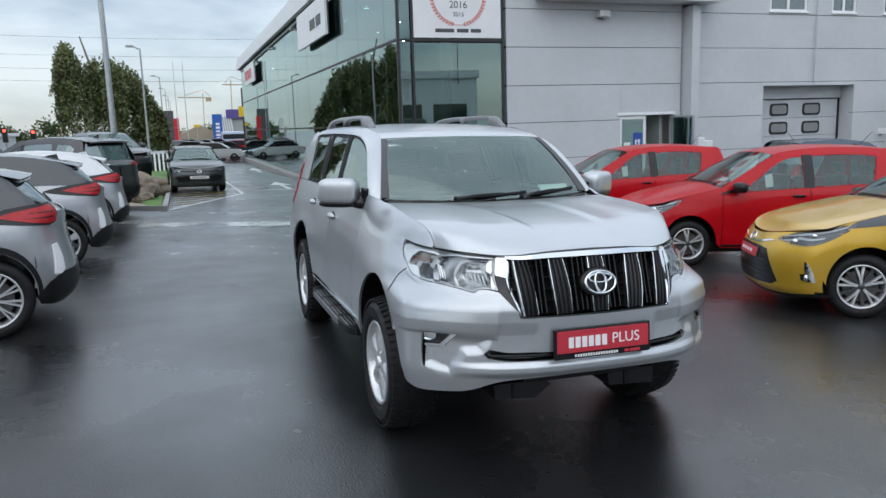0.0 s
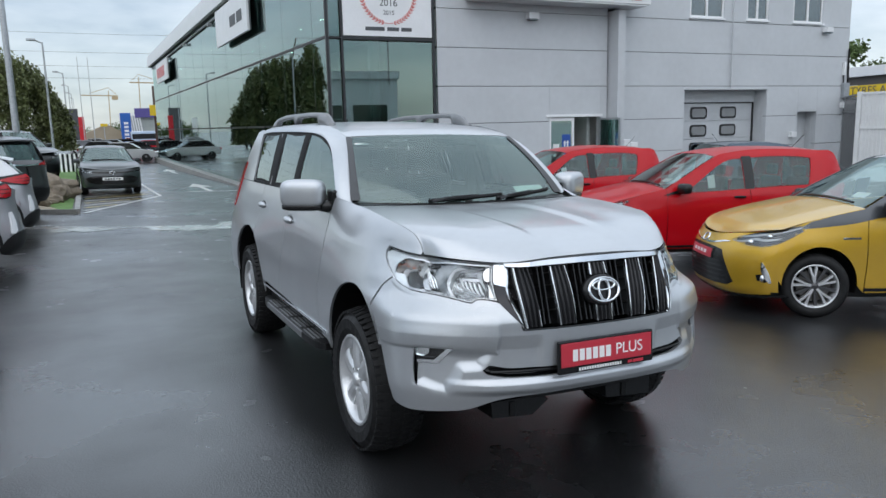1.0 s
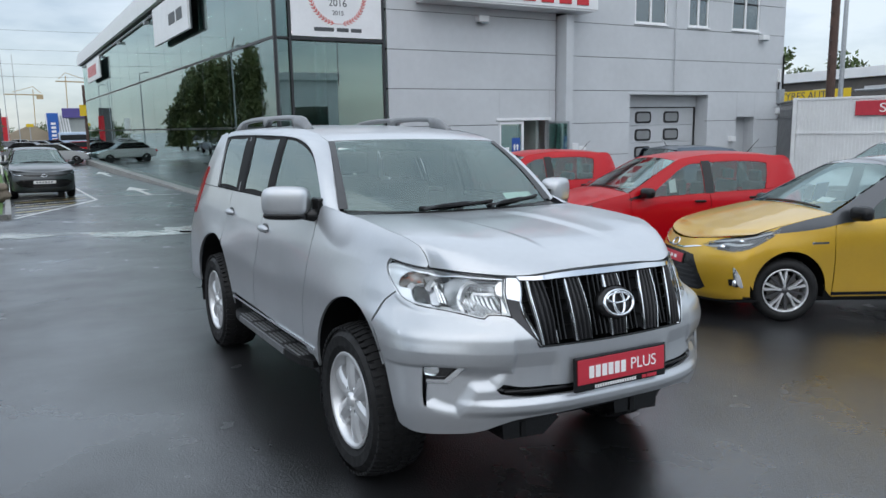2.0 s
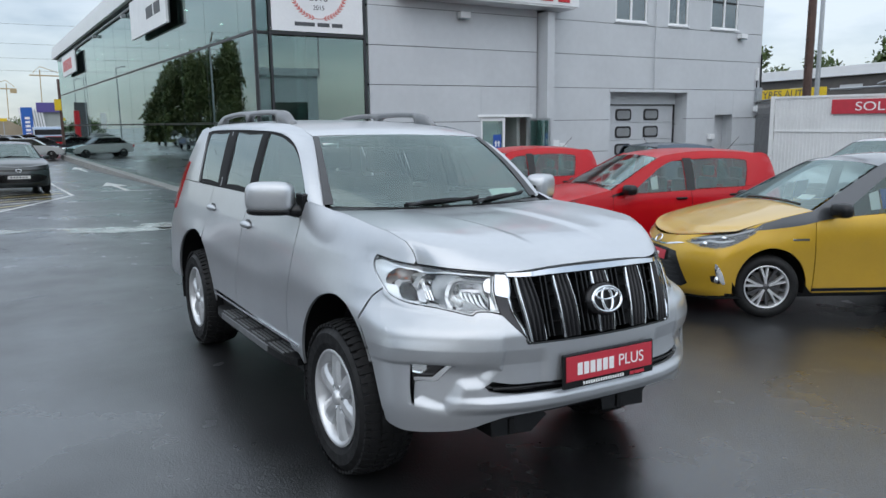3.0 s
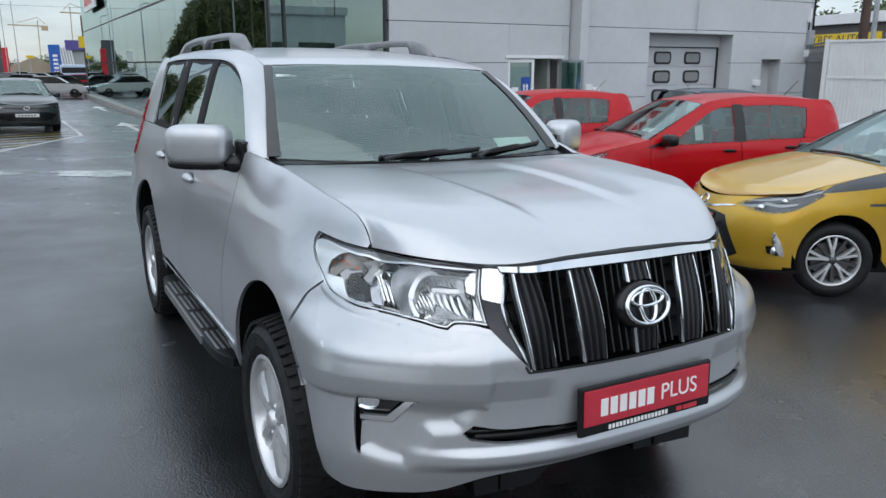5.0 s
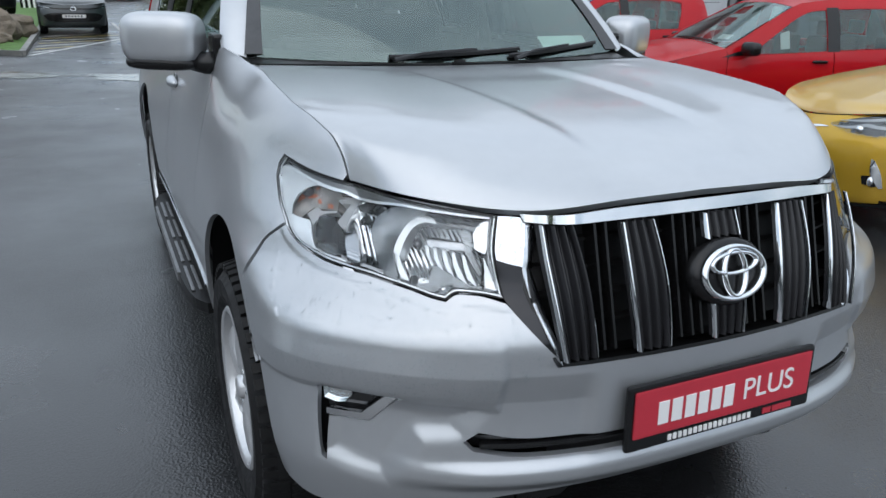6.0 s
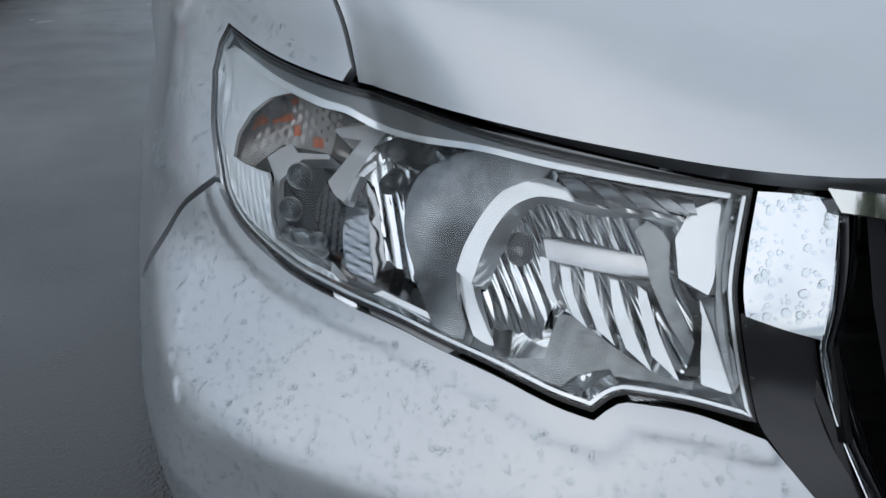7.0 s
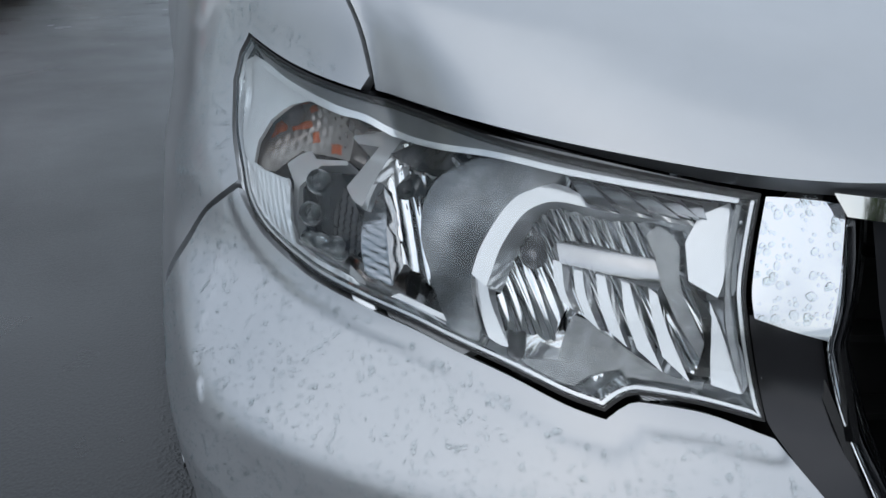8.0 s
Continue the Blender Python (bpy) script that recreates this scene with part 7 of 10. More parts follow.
# ---- the other cars: one builder, fed by a table of shape for each model ----
def road_wheel_kit(name, owner, R0, rim, width, style):
    """A road wheel at the origin that faces -x: tyre, rim with spokes, cap."""
    wheel = thing_part(name, owner, (0, 0, 0))
    w = width / 2
    prof = [(-w + 0.015, rim - 0.004), (-w, rim + 0.02), (-w - 0.002, (rim + R0) / 2), (-w + 0.012, R0 - 0.022), (-w + 0.035, R0 - 0.004), (-w + 0.07, R0), (-w + 0.075, R0 - 0.006), (-w + 0.083, R0 - 0.006), (-w + 0.088, R0), (w - 0.088, R0), (w - 0.083, R0 - 0.006), (w - 0.075, R0 - 0.006), (w - 0.07, R0), (w - 0.035, R0 - 0.004), (w - 0.012, R0 - 0.022), (w + 0.002, (rim + R0) / 2), (w, rim + 0.02), (w - 0.015, rim - 0.004)]
    part("tyre", lathe(prof, (0, 0, 0), "x", 56), RUBBER, wheel, smooth=True)
    rimob = part("rim", lathe([(-w + 0.008, rim - 0.001), (-w + 0.002, rim - 0.008), (-w + 0.012, rim - 0.016), (-w + 0.05, rim - 0.026), (w - 0.02, rim - 0.03)], (0, 0, 0), "x", 56), ALLOY, wheel, smooth=True)
    face = -(w - 0.022)
    count, half, split, dark = style
    for k in range(count):
        for side in ((-1, 1) if split else (0,)):
            a = 2 * math.pi * k / count + 0.2
            bm = bmesh.new()
            rows = []
            for r, hw, x, sp in ((0.028, half * 0.9, 0.0, 0.25), (rim * 0.45, half * 0.85, 0.006, 0.55), (rim - 0.012, half * 1.15, -0.006, 1.0)):
                aa = a + side * split * sp
                ca, sa = math.cos(aa), math.sin(aa)
                rows.append([bm.verts.new((face - x - dx, r * ca - hw * tx * sa, r * sa + hw * tx * ca)) for tx, dx in ((-1, -0.008), (-0.7, 0.004), (0.7, 0.004), (1, -0.008), (1, -0.035), (-1, -0.035))])
            for p, q in zip(rows, rows[1:]):
                for i in range(6):
                    bm.faces.new((p[i], p[(i + 1) % 6], q[(i + 1) % 6], q[i]))
            bmesh.ops.recalc_face_normals(bm, faces=bm.faces)
            part("spoke", bm, ALLOY, rimob)
            if dark:
                a2 = a + math.pi / count
                bm = bmesh.new()
                rows = []
                for r, hw in ((0.03, half * 0.8), (rim - 0.012, half * 1.1)):
                    ca, sa = math.cos(a2), math.sin(a2)
                    rows.append([bm.verts.new((face + 0.008 - dx, r * ca - hw * tx * sa, r * sa + hw * tx * ca)) for tx, dx in ((-1, 0), (1, 0), (1, -0.03), (-1, -0.03))])
                for i in range(4):
                    bm.faces.new((rows[0][i], rows[0][(i + 1) % 4], rows[1][(i + 1) % 4], rows[1][i]))
                if side <= 0:
                    part("dark_spoke", bm, GUNMETAL, rimob)
                else:
                    bm.free()
    part("hub_cap", lathe([(face - 0.010, 0.0), (face - 0.010, 0.024), (face, 0.034), (face + 0.03, 0.04)], (0, 0, 0), "x", 24), GUNMETAL, rimob, smooth=True)
    part("brake_disc", lathe([(face + 0.05, 0.03), (face + 0.05, rim * 0.72), (face + 0.06, rim * 0.72)], (0, 0, 0), "x", 28), mat_iron, rimob)
    return wheel


def place_wheels(owner, spec, kit_args):
    first = None
    for sgn in (-1, 1):
        for y in (0.0, spec["wb"]):
            m = Matrix.Translation((sgn * spec["track"], y, spec["R"])) @ pose(0, 0, 0, 0, 0, (0 if sgn < 0 else 180) + (spec.get("steer", 0) if y == 0 else 0))
            if first is None:
                first = road_wheel_kit("wheel", owner, spec["R"], *kit_args)
                first.matrix_basis = m
            else:
                copy_thing(first, m)


class Shell:
    """The skin of a car as a function of bearing round its middle and of height."""

    def __init__(self, spec):
        self.s = spec
        self.mid = spec["wb"] / 2
        self.front, self.back, self.side = curve(spec["front"]), curve(spec["back"]), curve(spec["side"])

    def half(self, y, z):
        h = self.side(z)
        low = 1 - step_up(z, 0.62, 0.85)
        return h + low * 0.018 * (bell(y, 0, 0.35) + bell(y, self.s["wb"], 0.36)) - self.s.get("waist", 0.012) * bell(z, 0.52, 0.16) * bell(y, self.mid, 0.7)

    def at(self, phi, z, off=0.0):
        phi, z = np.asarray(phi, float), np.asarray(z, float)
        s, c = np.abs(np.sin(phi)) + 1e-6, np.cos(phi)
        ahead = c > 0
        end = np.where(ahead, self.mid - self.front(z), self.back(z) - self.mid)
        k = np.where(ahead, self.s["kf"], self.s["kb"])
        ac = np.maximum(np.abs(c), 0.02)
        t = end / np.maximum(ac, 0.3)
        for _ in range(14):
            g = end - t * ac - k * (t * s) ** 3
            t = np.maximum(t - g / (-ac - 3 * k * s * (t * s) ** 2), 0.05)
        t2 = 0.85 / s
        for _ in range(8):
            t2 = 0.5 * t2 + 0.5 * self.half(self.mid - np.minimum(t2, 4) * c, z) / s
        p = 26.0
        r = (np.maximum(t, 0.05) ** -p + np.minimum(t2, 50) ** -p) ** (-1 / p) - off
        return np.stack([np.sign(phi) * r * s, self.mid - r * c, z + 0 * r], -1)

    def uv(self, y, z):
        """Plan place on the right-hand side to the numbers that the outlines use."""
        y = np.asarray(y, float)
        return np.stack([-np.arctan2(self.half(y, z), self.mid - y) * 1.3, np.asarray(z, float) + 0 * y], -1)

    def surf(self, off=0.0):
        return lambda q: self.at(q[:, 0] / 1.3, q[:, 1], off)


def make_car(name, label, spec, paint, roof_paint=None, m=None, group="", wheel=None, cladding=None):
    car = thing(name, label, "car", m if m is not None else Matrix.Identity(4), group)
    sh = Shell(spec)
    wb, Rw = spec["wb"], spec["R"]
    core = (0, wb / 2, 0.6)
    prof = curve(spec["hood"])
    belt = curve(spec["belt"])
    crown = 0.035
    roof_paint = roof_paint or paint

    def line(pts, per=0.05, sharp=25):
        q = np.array(pts, float)
        return rounded(sh.uv(q[:, 0], q[:, 1]), per, sharp)

    def arch(cy, grow=0.0, a0=0.0, a1=math.pi, n=22):
        r = Rw + 0.055 + grow
        return [(cy + r * math.cos(a), Rw + 0.01 + r * 1.02 * math.sin(a)) for a in np.linspace(a0, a1, n)]

    sill = spec.get("sill", 0.22)
    ytf, ytb = spec["split_f"], spec["split_b"]
    cowl_y = spec["cowl"][0]
    yb, yc = spec["doors"]
    # wing, doors, quarter
    top_edge = lambda y: float(prof(y)) - crown
    wing = [(ytf, 0.40)] + [(ytf, z) for z in np.linspace(0.46, top_edge(ytf) - 0.02, 6)] + [(y, top_edge(y)) for y in np.linspace(ytf, cowl_y, 14)[1:]] + [(cowl_y + 0.02, float(belt(cowl_y))), (cowl_y + 0.02, 0.6), (cowl_y + 0.02, sill)] + [p for p in arch(0.0) if p[0] > ytf + 0.01 and p[1] > sill]
    wing = [(ytf, 0.42)] + [(ytf, top_edge(ytf))] + wing[8:]
    skin("front_wing", line(wing), sh.surf(), paint, car, step=0.05, depth=0.012, mirror=True, core=core)
    fd = [(cowl_y + 0.03, sill), (cowl_y + 0.03, 0.6), (cowl_y + 0.03, float(belt(cowl_y + 0.03)))] + [(y, float(belt(y))) for y in np.linspace(cowl_y + 0.1, yb - 0.005, 6)] + [(yb - 0.005, 0.6), (yb - 0.005, sill)]
    rd = [(yb + 0.005, sill), (yb + 0.005, 0.6), (yb + 0.005, float(belt(yb + 0.005)))] + [(y, float(belt(y))) for y in np.linspace(yb + 0.1, yc, 6)] + [(yc, 0.75)] + [p for p in arch(wb) if p[0] < yc and p[1] > sill]
    qt = [(yc + 0.008, 0.74), (yc + 0.008, float(belt(yc)))] + [(y, float(belt(y))) for y in np.linspace(yc + 0.1, ytb, 6)] + [(ytb, 0.7), (ytb, 0.40)] + [p for p in arch(wb) if p[0] > yc + 0.01 and p[0] < ytb]
    f = skin("front_door", line(fd), sh.surf(), paint, car, step=0.06, depth=0.012, mirror=True, core=core)
    r = skin("rear_door", line(rd), sh.surf(), paint, car, step=0.06, depth=0.012, mirror=True, core=core)
    skin("rear_quarter", line(qt), sh.surf(), paint, car, step=0.05, depth=0.012, mirror=True, core=core)
    for obs, y in ((f, yb - 0.15), (r, yc - 0.12)):
        z = float(belt(y)) - 0.095
        for sgn, ob in zip((-1, 1), obs):
            bm = super_shape(14, 0.6)
            h = part("door_handle", bm, spec.get("handle", paint), ob, smooth=True)
            h.data.transform(Matrix.Translation((sgn * (float(sh.half(y, z)) + 0.012), y, z)) @ Matrix.Diagonal((0.018, 0.085, 0.016, 1)))
    # bumpers
    fb_phi = -float(np.arctan2(sh.half(ytf, 0.5), sh.mid - ytf))
    rb_phi = -float(np.arctan2(sh.half(ytb, 0.5), sh.mid - ytb))
    low = spec.get("chin", 0.19)
    zt = spec["nose_top"]
    side_z = top_edge(ytf) - 0.005
    bow = spec.get("bow", 0.32)
    nose_y = spec["nose_y"]

    def bonnet_at(f, k):
        """The bonnet: f runs across from -1 to 1, k from the nose to the screen."""
        yc = nose_y + (cowl_y - nose_y) * k
        ye = yc + bow * (1 - k)
        w = float(sh.half(ye, top_edge(ye)))
        f1 = abs(f)
        y = yc + (ye - yc) * f1**3
        zc = zt + (float(prof(yc)) - zt) * step_up(k, 0.0, 0.18) if k < 0.18 else float(prof(yc))
        z = zc + (top_edge(ye) - zc) * f1**1.7
        return (f * w, y, z)

    lip = [bonnet_at(-f, 0.0) for f in np.linspace(0.0, 0.97, 12)]
    lip = [(-float(np.arctan2(-x, sh.mid - y)), z - 0.006) for x, y, z in lip]
    split = lambda y, z: float(sh.uv(np.array([y]), np.array([z]))[0, 0]) / 1.3
    fb = [(0, low + 0.01), (fb_phi * 0.6, low), (fb_phi * 0.95, low + 0.03)] + [(split(ytf - 0.007, z), z) for z in np.linspace(0.40, min(side_z, lip[-1][1]), 7)] + [q for q in lip[::-1] if q[0] > fb_phi + 0.012]
    full = [(a * 1.3, z) for a, z in fb] + [(-a * 1.3, z) for a, z in fb[-2:0:-1]]
    skin("front_bumper", rounded(full, 0.03, 30), sh.surf(), paint, car, step=0.035, depth=0.012, core=core)
    tz = spec["tail_top"]
    back = [(-math.pi, low + 0.03), (rb_phi - 0.3, low + 0.03), *[(split(ytb + 0.007, z), z) for z in np.linspace(0.40, float(belt(ytb)) - 0.005, 9)], (-math.pi, tz)]
    skin("rear_bumper", rounded([(a * 1.3, z) for a, z in back], 0.03, 30), sh.surf(), paint, car, step=0.04, depth=0.012, mirror=True, core=core)
    strip_z = float(belt(ytb)) - 0.05
    skin("quarter_backing", line([(ytb - 0.05, 0.42), (ytb - 0.05, strip_z), (ytb + 0.07, strip_z), (ytb + 0.07, 0.42)], 0.04), sh.surf(0.005), paint, car, step=0.05, depth=0.0, mirror=True, core=core)
    skin("wing_backing", line([(ytf - 0.20, sill), (ytf - 0.20, 0.70), (ytf + 0.04, 0.70), (ytf + 0.04, sill)], 0.04), sh.surf(0.005), paint, car, step=0.05, depth=0.0, mirror=True, core=core)
    # bonnet, screen, roof, back
    def strip(name, pts, material, off=0.0, n=21, bulge=crown, inset=0.0, curl=(0.0, 0.0)):
        pts = rounded(pts, 0.06, 80, False)
        rows = []
        for i, (y, z) in enumerate(pts):
            back_by = curl[0] + (curl[1] - curl[0]) * i / (len(pts) - 1)
            e = z - bulge
            w = abs(sh.at(np.array([-np.arctan2(float(sh.half(y, e)), sh.mid - y)]), np.array([e]))[0, 0]) - inset
            rows.append([(x * w, y - back_by * abs(x) ** 3, z - bulge * abs(x) ** 2.4 - off) for x in np.linspace(-1, 1, n)])
        return sheet(name, rows, material, car, core=core)[0]

    sheet("bonnet", [[bonnet_at(f, k) for f in np.linspace(-1, 1, 31)] for k in np.linspace(0, 1, 25) ** 1.3], spec.get("hood_paint", paint), car, core=core)
    roof_pts = spec["roof"]
    glass = strip("windscreen", [spec["cowl"], roof_pts[0]], spec.get("screen", SCREEN), inset=0.05)
    strip("roof_panel", roof_pts, roof_paint)
    kb_edge = spec["kb"] * 0.5
    strip("tail_glass", [roof_pts[-1], spec["tail"][0]], PRIVACY, inset=0.06, curl=(0.08, kb_edge))
    strip("tailgate", spec["tail"], paint, curl=(kb_edge, kb_edge))
    # glasshouse side: frame and panes
    edge = rounded([spec["cowl"], *roof_pts, spec["tail"][0]], 0.05, 80, False)
    up = [(y, z - crown) for y, z in edge]
    foot = [(y, float(belt(y)) + 0.004) for y in np.linspace(spec["tail"][0][0] - 0.02, cowl_y + 0.04, 16)]
    panes = [line(p, 0.04, 25) for p in spec["panes"]]
    skin("window_frame", line(up + foot, 0.05, 40), sh.surf(0.002), roof_paint if spec.get("frame_paint") is None else spec["frame_paint"], car, panes, step=0.06, depth=0.01, mirror=True, core=core)
    for p in panes:
        skin("window", p, sh.surf(0.012), PRIVACY if p is not panes[0] and spec.get("privacy") else CARGLASS, car, step=0.08, depth=0.0, mirror=True, core=core)
    ys = sorted(p[0] for p in spec["panes"][0])
    pil = spec["pillar"]
    skin("door_pillar", line(pil, 0.05, 25), sh.surf(-0.001), SATINBLACK, car, step=0.06, depth=0.006, mirror=True, core=core)
    # arches, underside, cabin
    for cy in (0.0, wb):
        for sgn in (-1, 1):
            rr = Rw + 0.06
            rows = [[(sgn * x, cy + rr * math.cos(a), Rw + rr * math.sin(a)) for a in np.linspace(-0.2, math.pi + 0.2, 20)] for x in (0.45, 0.80)]
            sheet("arch_liner", rows, BLACKPLASTIC, car, core=(sgn * 0.6, cy, 2))
    part("underbody", box((-0.70, ytf + 0.1, 0.17), (0.70, ytb - 0.1, 0.30), 0.03), BLACKPLASTIC, car)
    part("floor_pan", box((-0.55, -0.45, 0.28), (0.55, wb + 0.4, 0.55), 0.03), BLACKPLASTIC, car)
    cab = float(belt(1.2))
    part("dashboard", box((-0.62, cowl_y + 0.02, 0.5), (0.62, cowl_y + 0.45, cab - 0.03), 0.05), CABIN, car)
    for x in (-0.34, 0.34):
        for y in (1.25, 2.05):
            seat = part("seat", box((x - 0.22, y, 0.45), (x + 0.22, y + 0.45, 0.68), 0.05), CABIN, car)
            part("backrest", box((x - 0.21, y + 0.36, 0.6), (x + 0.21, y + 0.48, 1.12), 0.05), CABIN, seat)
            part("headrest", box((x - 0.11, y + 0.40, 1.13), (x + 0.11, y + 0.48, 1.28), 0.03), CABIN, seat)
    for sgn in (-1, 1):
        y, z = spec["mirror"]
        m4 = Matrix.Translation((sgn * (float(sh.half(y, z)) + 0.13), y, z)) @ pose(0, 0, 0, 0, 0, sgn * 12)
        mir = part("door_mirror", super_shape(20, 0.6), spec.get("mirror_paint", paint), car, smooth=True)
        mir.data.transform(m4 @ Matrix.Diagonal((0.105, 0.065, 0.068, 1)))
        part("mirror_arm", tube([(sgn * (float(sh.half(y, z)) + 0.06), y + 0.01, z - 0.05), (sgn * (float(sh.half(y, z)) - 0.03), y + 0.03, z - 0.06)], 0.022, 8), SATINBLACK, mir)
    for x0, x1 in ((-0.50, 0.02), (0.0, 0.52)):
        cy0, cz0 = spec["cowl"]
        part("wiper", tube([(x, cy0 + 0.03 - 0.05 * (x / 0.6) ** 2 * 0 , cz0 - crown * abs(x / 0.66) ** 2.4 + 0.022) for x in np.linspace(x0, x1, 8)], 0.012, 6), SATINBLACK, car)
    place_wheels(car, spec, wheel)
    # black lower cladding round the arches where the model has it
    if cladding:
        for cy in (0.0, wb):
            lo, hi = arch(cy, 0.055, -0.02, math.pi + 0.02), arch(cy, 0.0, -0.02, math.pi + 0.02)
            skin("arch_cladding", np.concatenate([sh.uv(*np.array(lo).T), sh.uv(*np.array(hi[::-1]).T)]), sh.surf(-0.008), cladding, car, step=0.05, depth=0.012, mirror=True, core=core)
        skin("sill_cladding", line([(Rw + 0.1, sill - 0.01), (Rw + 0.1, sill + 0.11), (wb - Rw - 0.1, sill + 0.13), (wb - Rw - 0.1, sill - 0.01)], 0.06), sh.surf(-0.006), cladding, car, step=0.08, depth=0.012, mirror=True, core=core)

    def nose(part_name, pts, material, off=-0.003, mirror=True, depth=0.006, step=0.03, sharp=30, owner=None):
        """A lamp, grille or trim piece on the ends, outlined by bearing and height."""
        return skin(part_name, rounded([(a * 1.3, z) for a, z in pts], 0.02, sharp), sh.surf(off), material, owner or car, step=step, depth=depth, mirror=mirror, core=core)

    def flank_piece(part_name, pts, material, off=-0.003, depth=0.006, step=0.04, sharp=30, mirror=True):
        return skin(part_name, line(pts, 0.03, sharp), sh.surf(off), material, car, step=step, depth=depth, mirror=mirror, core=core)

    return car, sh, nose, flank_piece


mat_silver_trim = mat("pale silver trim", (0.62, 0.63, 0.64), 0.35, 0.3, 0.04, 6)
LAMPGLASS = pane_mat("car lamp lens", (0.85, 0.87, 0.88), 0.06, 0.95, 1.45)
LAMPIN = mat("lamp inside", (0.075, 0.077, 0.08), 0.2, 0.6, 0.3, 30)
REDPAINT = mat("solid red car paint", (0.44, 0.002, 0.008), 0.4, 0.0, 0.03, 3, coat=0.45, spec=0.12)
GOLD = flake_paint("gold metallic paint", (0.60, 0.36, 0.025), 0.36, 0.5)
GREYROOF = flake_paint("dark grey metallic paint", (0.075, 0.08, 0.088), 0.35, 0.5)
GREYCAR = flake_paint("mid grey metallic paint", (0.37, 0.379, 0.396), 0.32, 0.55)
DARKGREEN = flake_paint("dark green grey paint", (0.025, 0.032, 0.034), 0.35, 0.4)
NIGHT = flake_paint("black metallic paint", (0.014, 0.016, 0.018), 0.3, 0.4)
NAVY = flake_paint("dark blue paint", (0.035, 0.06, 0.09), 0.33, 0.4)

HATCH = dict(wb=2.51, track=0.735, R=0.300, kf=0.62, kb=0.40, cowl=(0.40, 1.045), nose_y=-0.665, nose_top=0.722, tail_top=0.92, split_f=-0.42, split_b=2.93, doors=(1.54, 2.30), mirror=(0.60, 1.02), sill=0.24,
             front=[(0.15, -0.70), (0.22, -0.765), (0.32, -0.785), (0.5, -0.79), (0.62, -0.76), (0.74, -0.69), (0.9, -0.55), (1.1, -0.3)],
             back=[(0.15, 3.02), (0.3, 3.12), (0.5, 3.145), (0.75, 3.12), (0.95, 3.08), (1.1, 3.04), (1.3, 2.98), (1.5, 2.9)],
             side=[(0.15, 0.80), (0.25, 0.825), (0.45, 0.84), (0.65, 0.846), (0.82, 0.838), (0.92, 0.822), (1.02, 0.79), (1.17, 0.735), (1.33, 0.67), (1.45, 0.61), (1.53, 0.55)],
             hood=[(-0.66, 0.735), (-0.55, 0.79), (-0.35, 0.865), (-0.1, 0.938), (0.15, 0.995), (0.40, 1.045), (0.8, 1.07)],
             belt=[(0.0, 0.87), (0.40, 0.915), (0.9, 0.965), (1.5, 1.0), (2.2, 1.035), (2.6, 1.055), (3.1, 1.03)],
             roof=[(1.12, 1.450), (1.33, 1.502), (1.7, 1.538), (2.1, 1.542), (2.5, 1.522), (2.86, 1.470)], tail=[(3.05, 1.01), (3.12, 0.92)],
             panes=[[(0.66, 0.962), (0.90, 1.13), (1.12, 1.285), (1.30, 1.370), (1.475, 1.391), (1.475, 1.004)], [(1.605, 1.012), (1.605, 1.40), (2.00, 1.415), (2.30, 1.405), (2.44, 1.385), (2.41, 1.20), (2.36, 1.045)]],
             pillar=[(1.475, 0.995), (1.475, 1.415), (1.605, 1.42), (1.605, 1.0)])


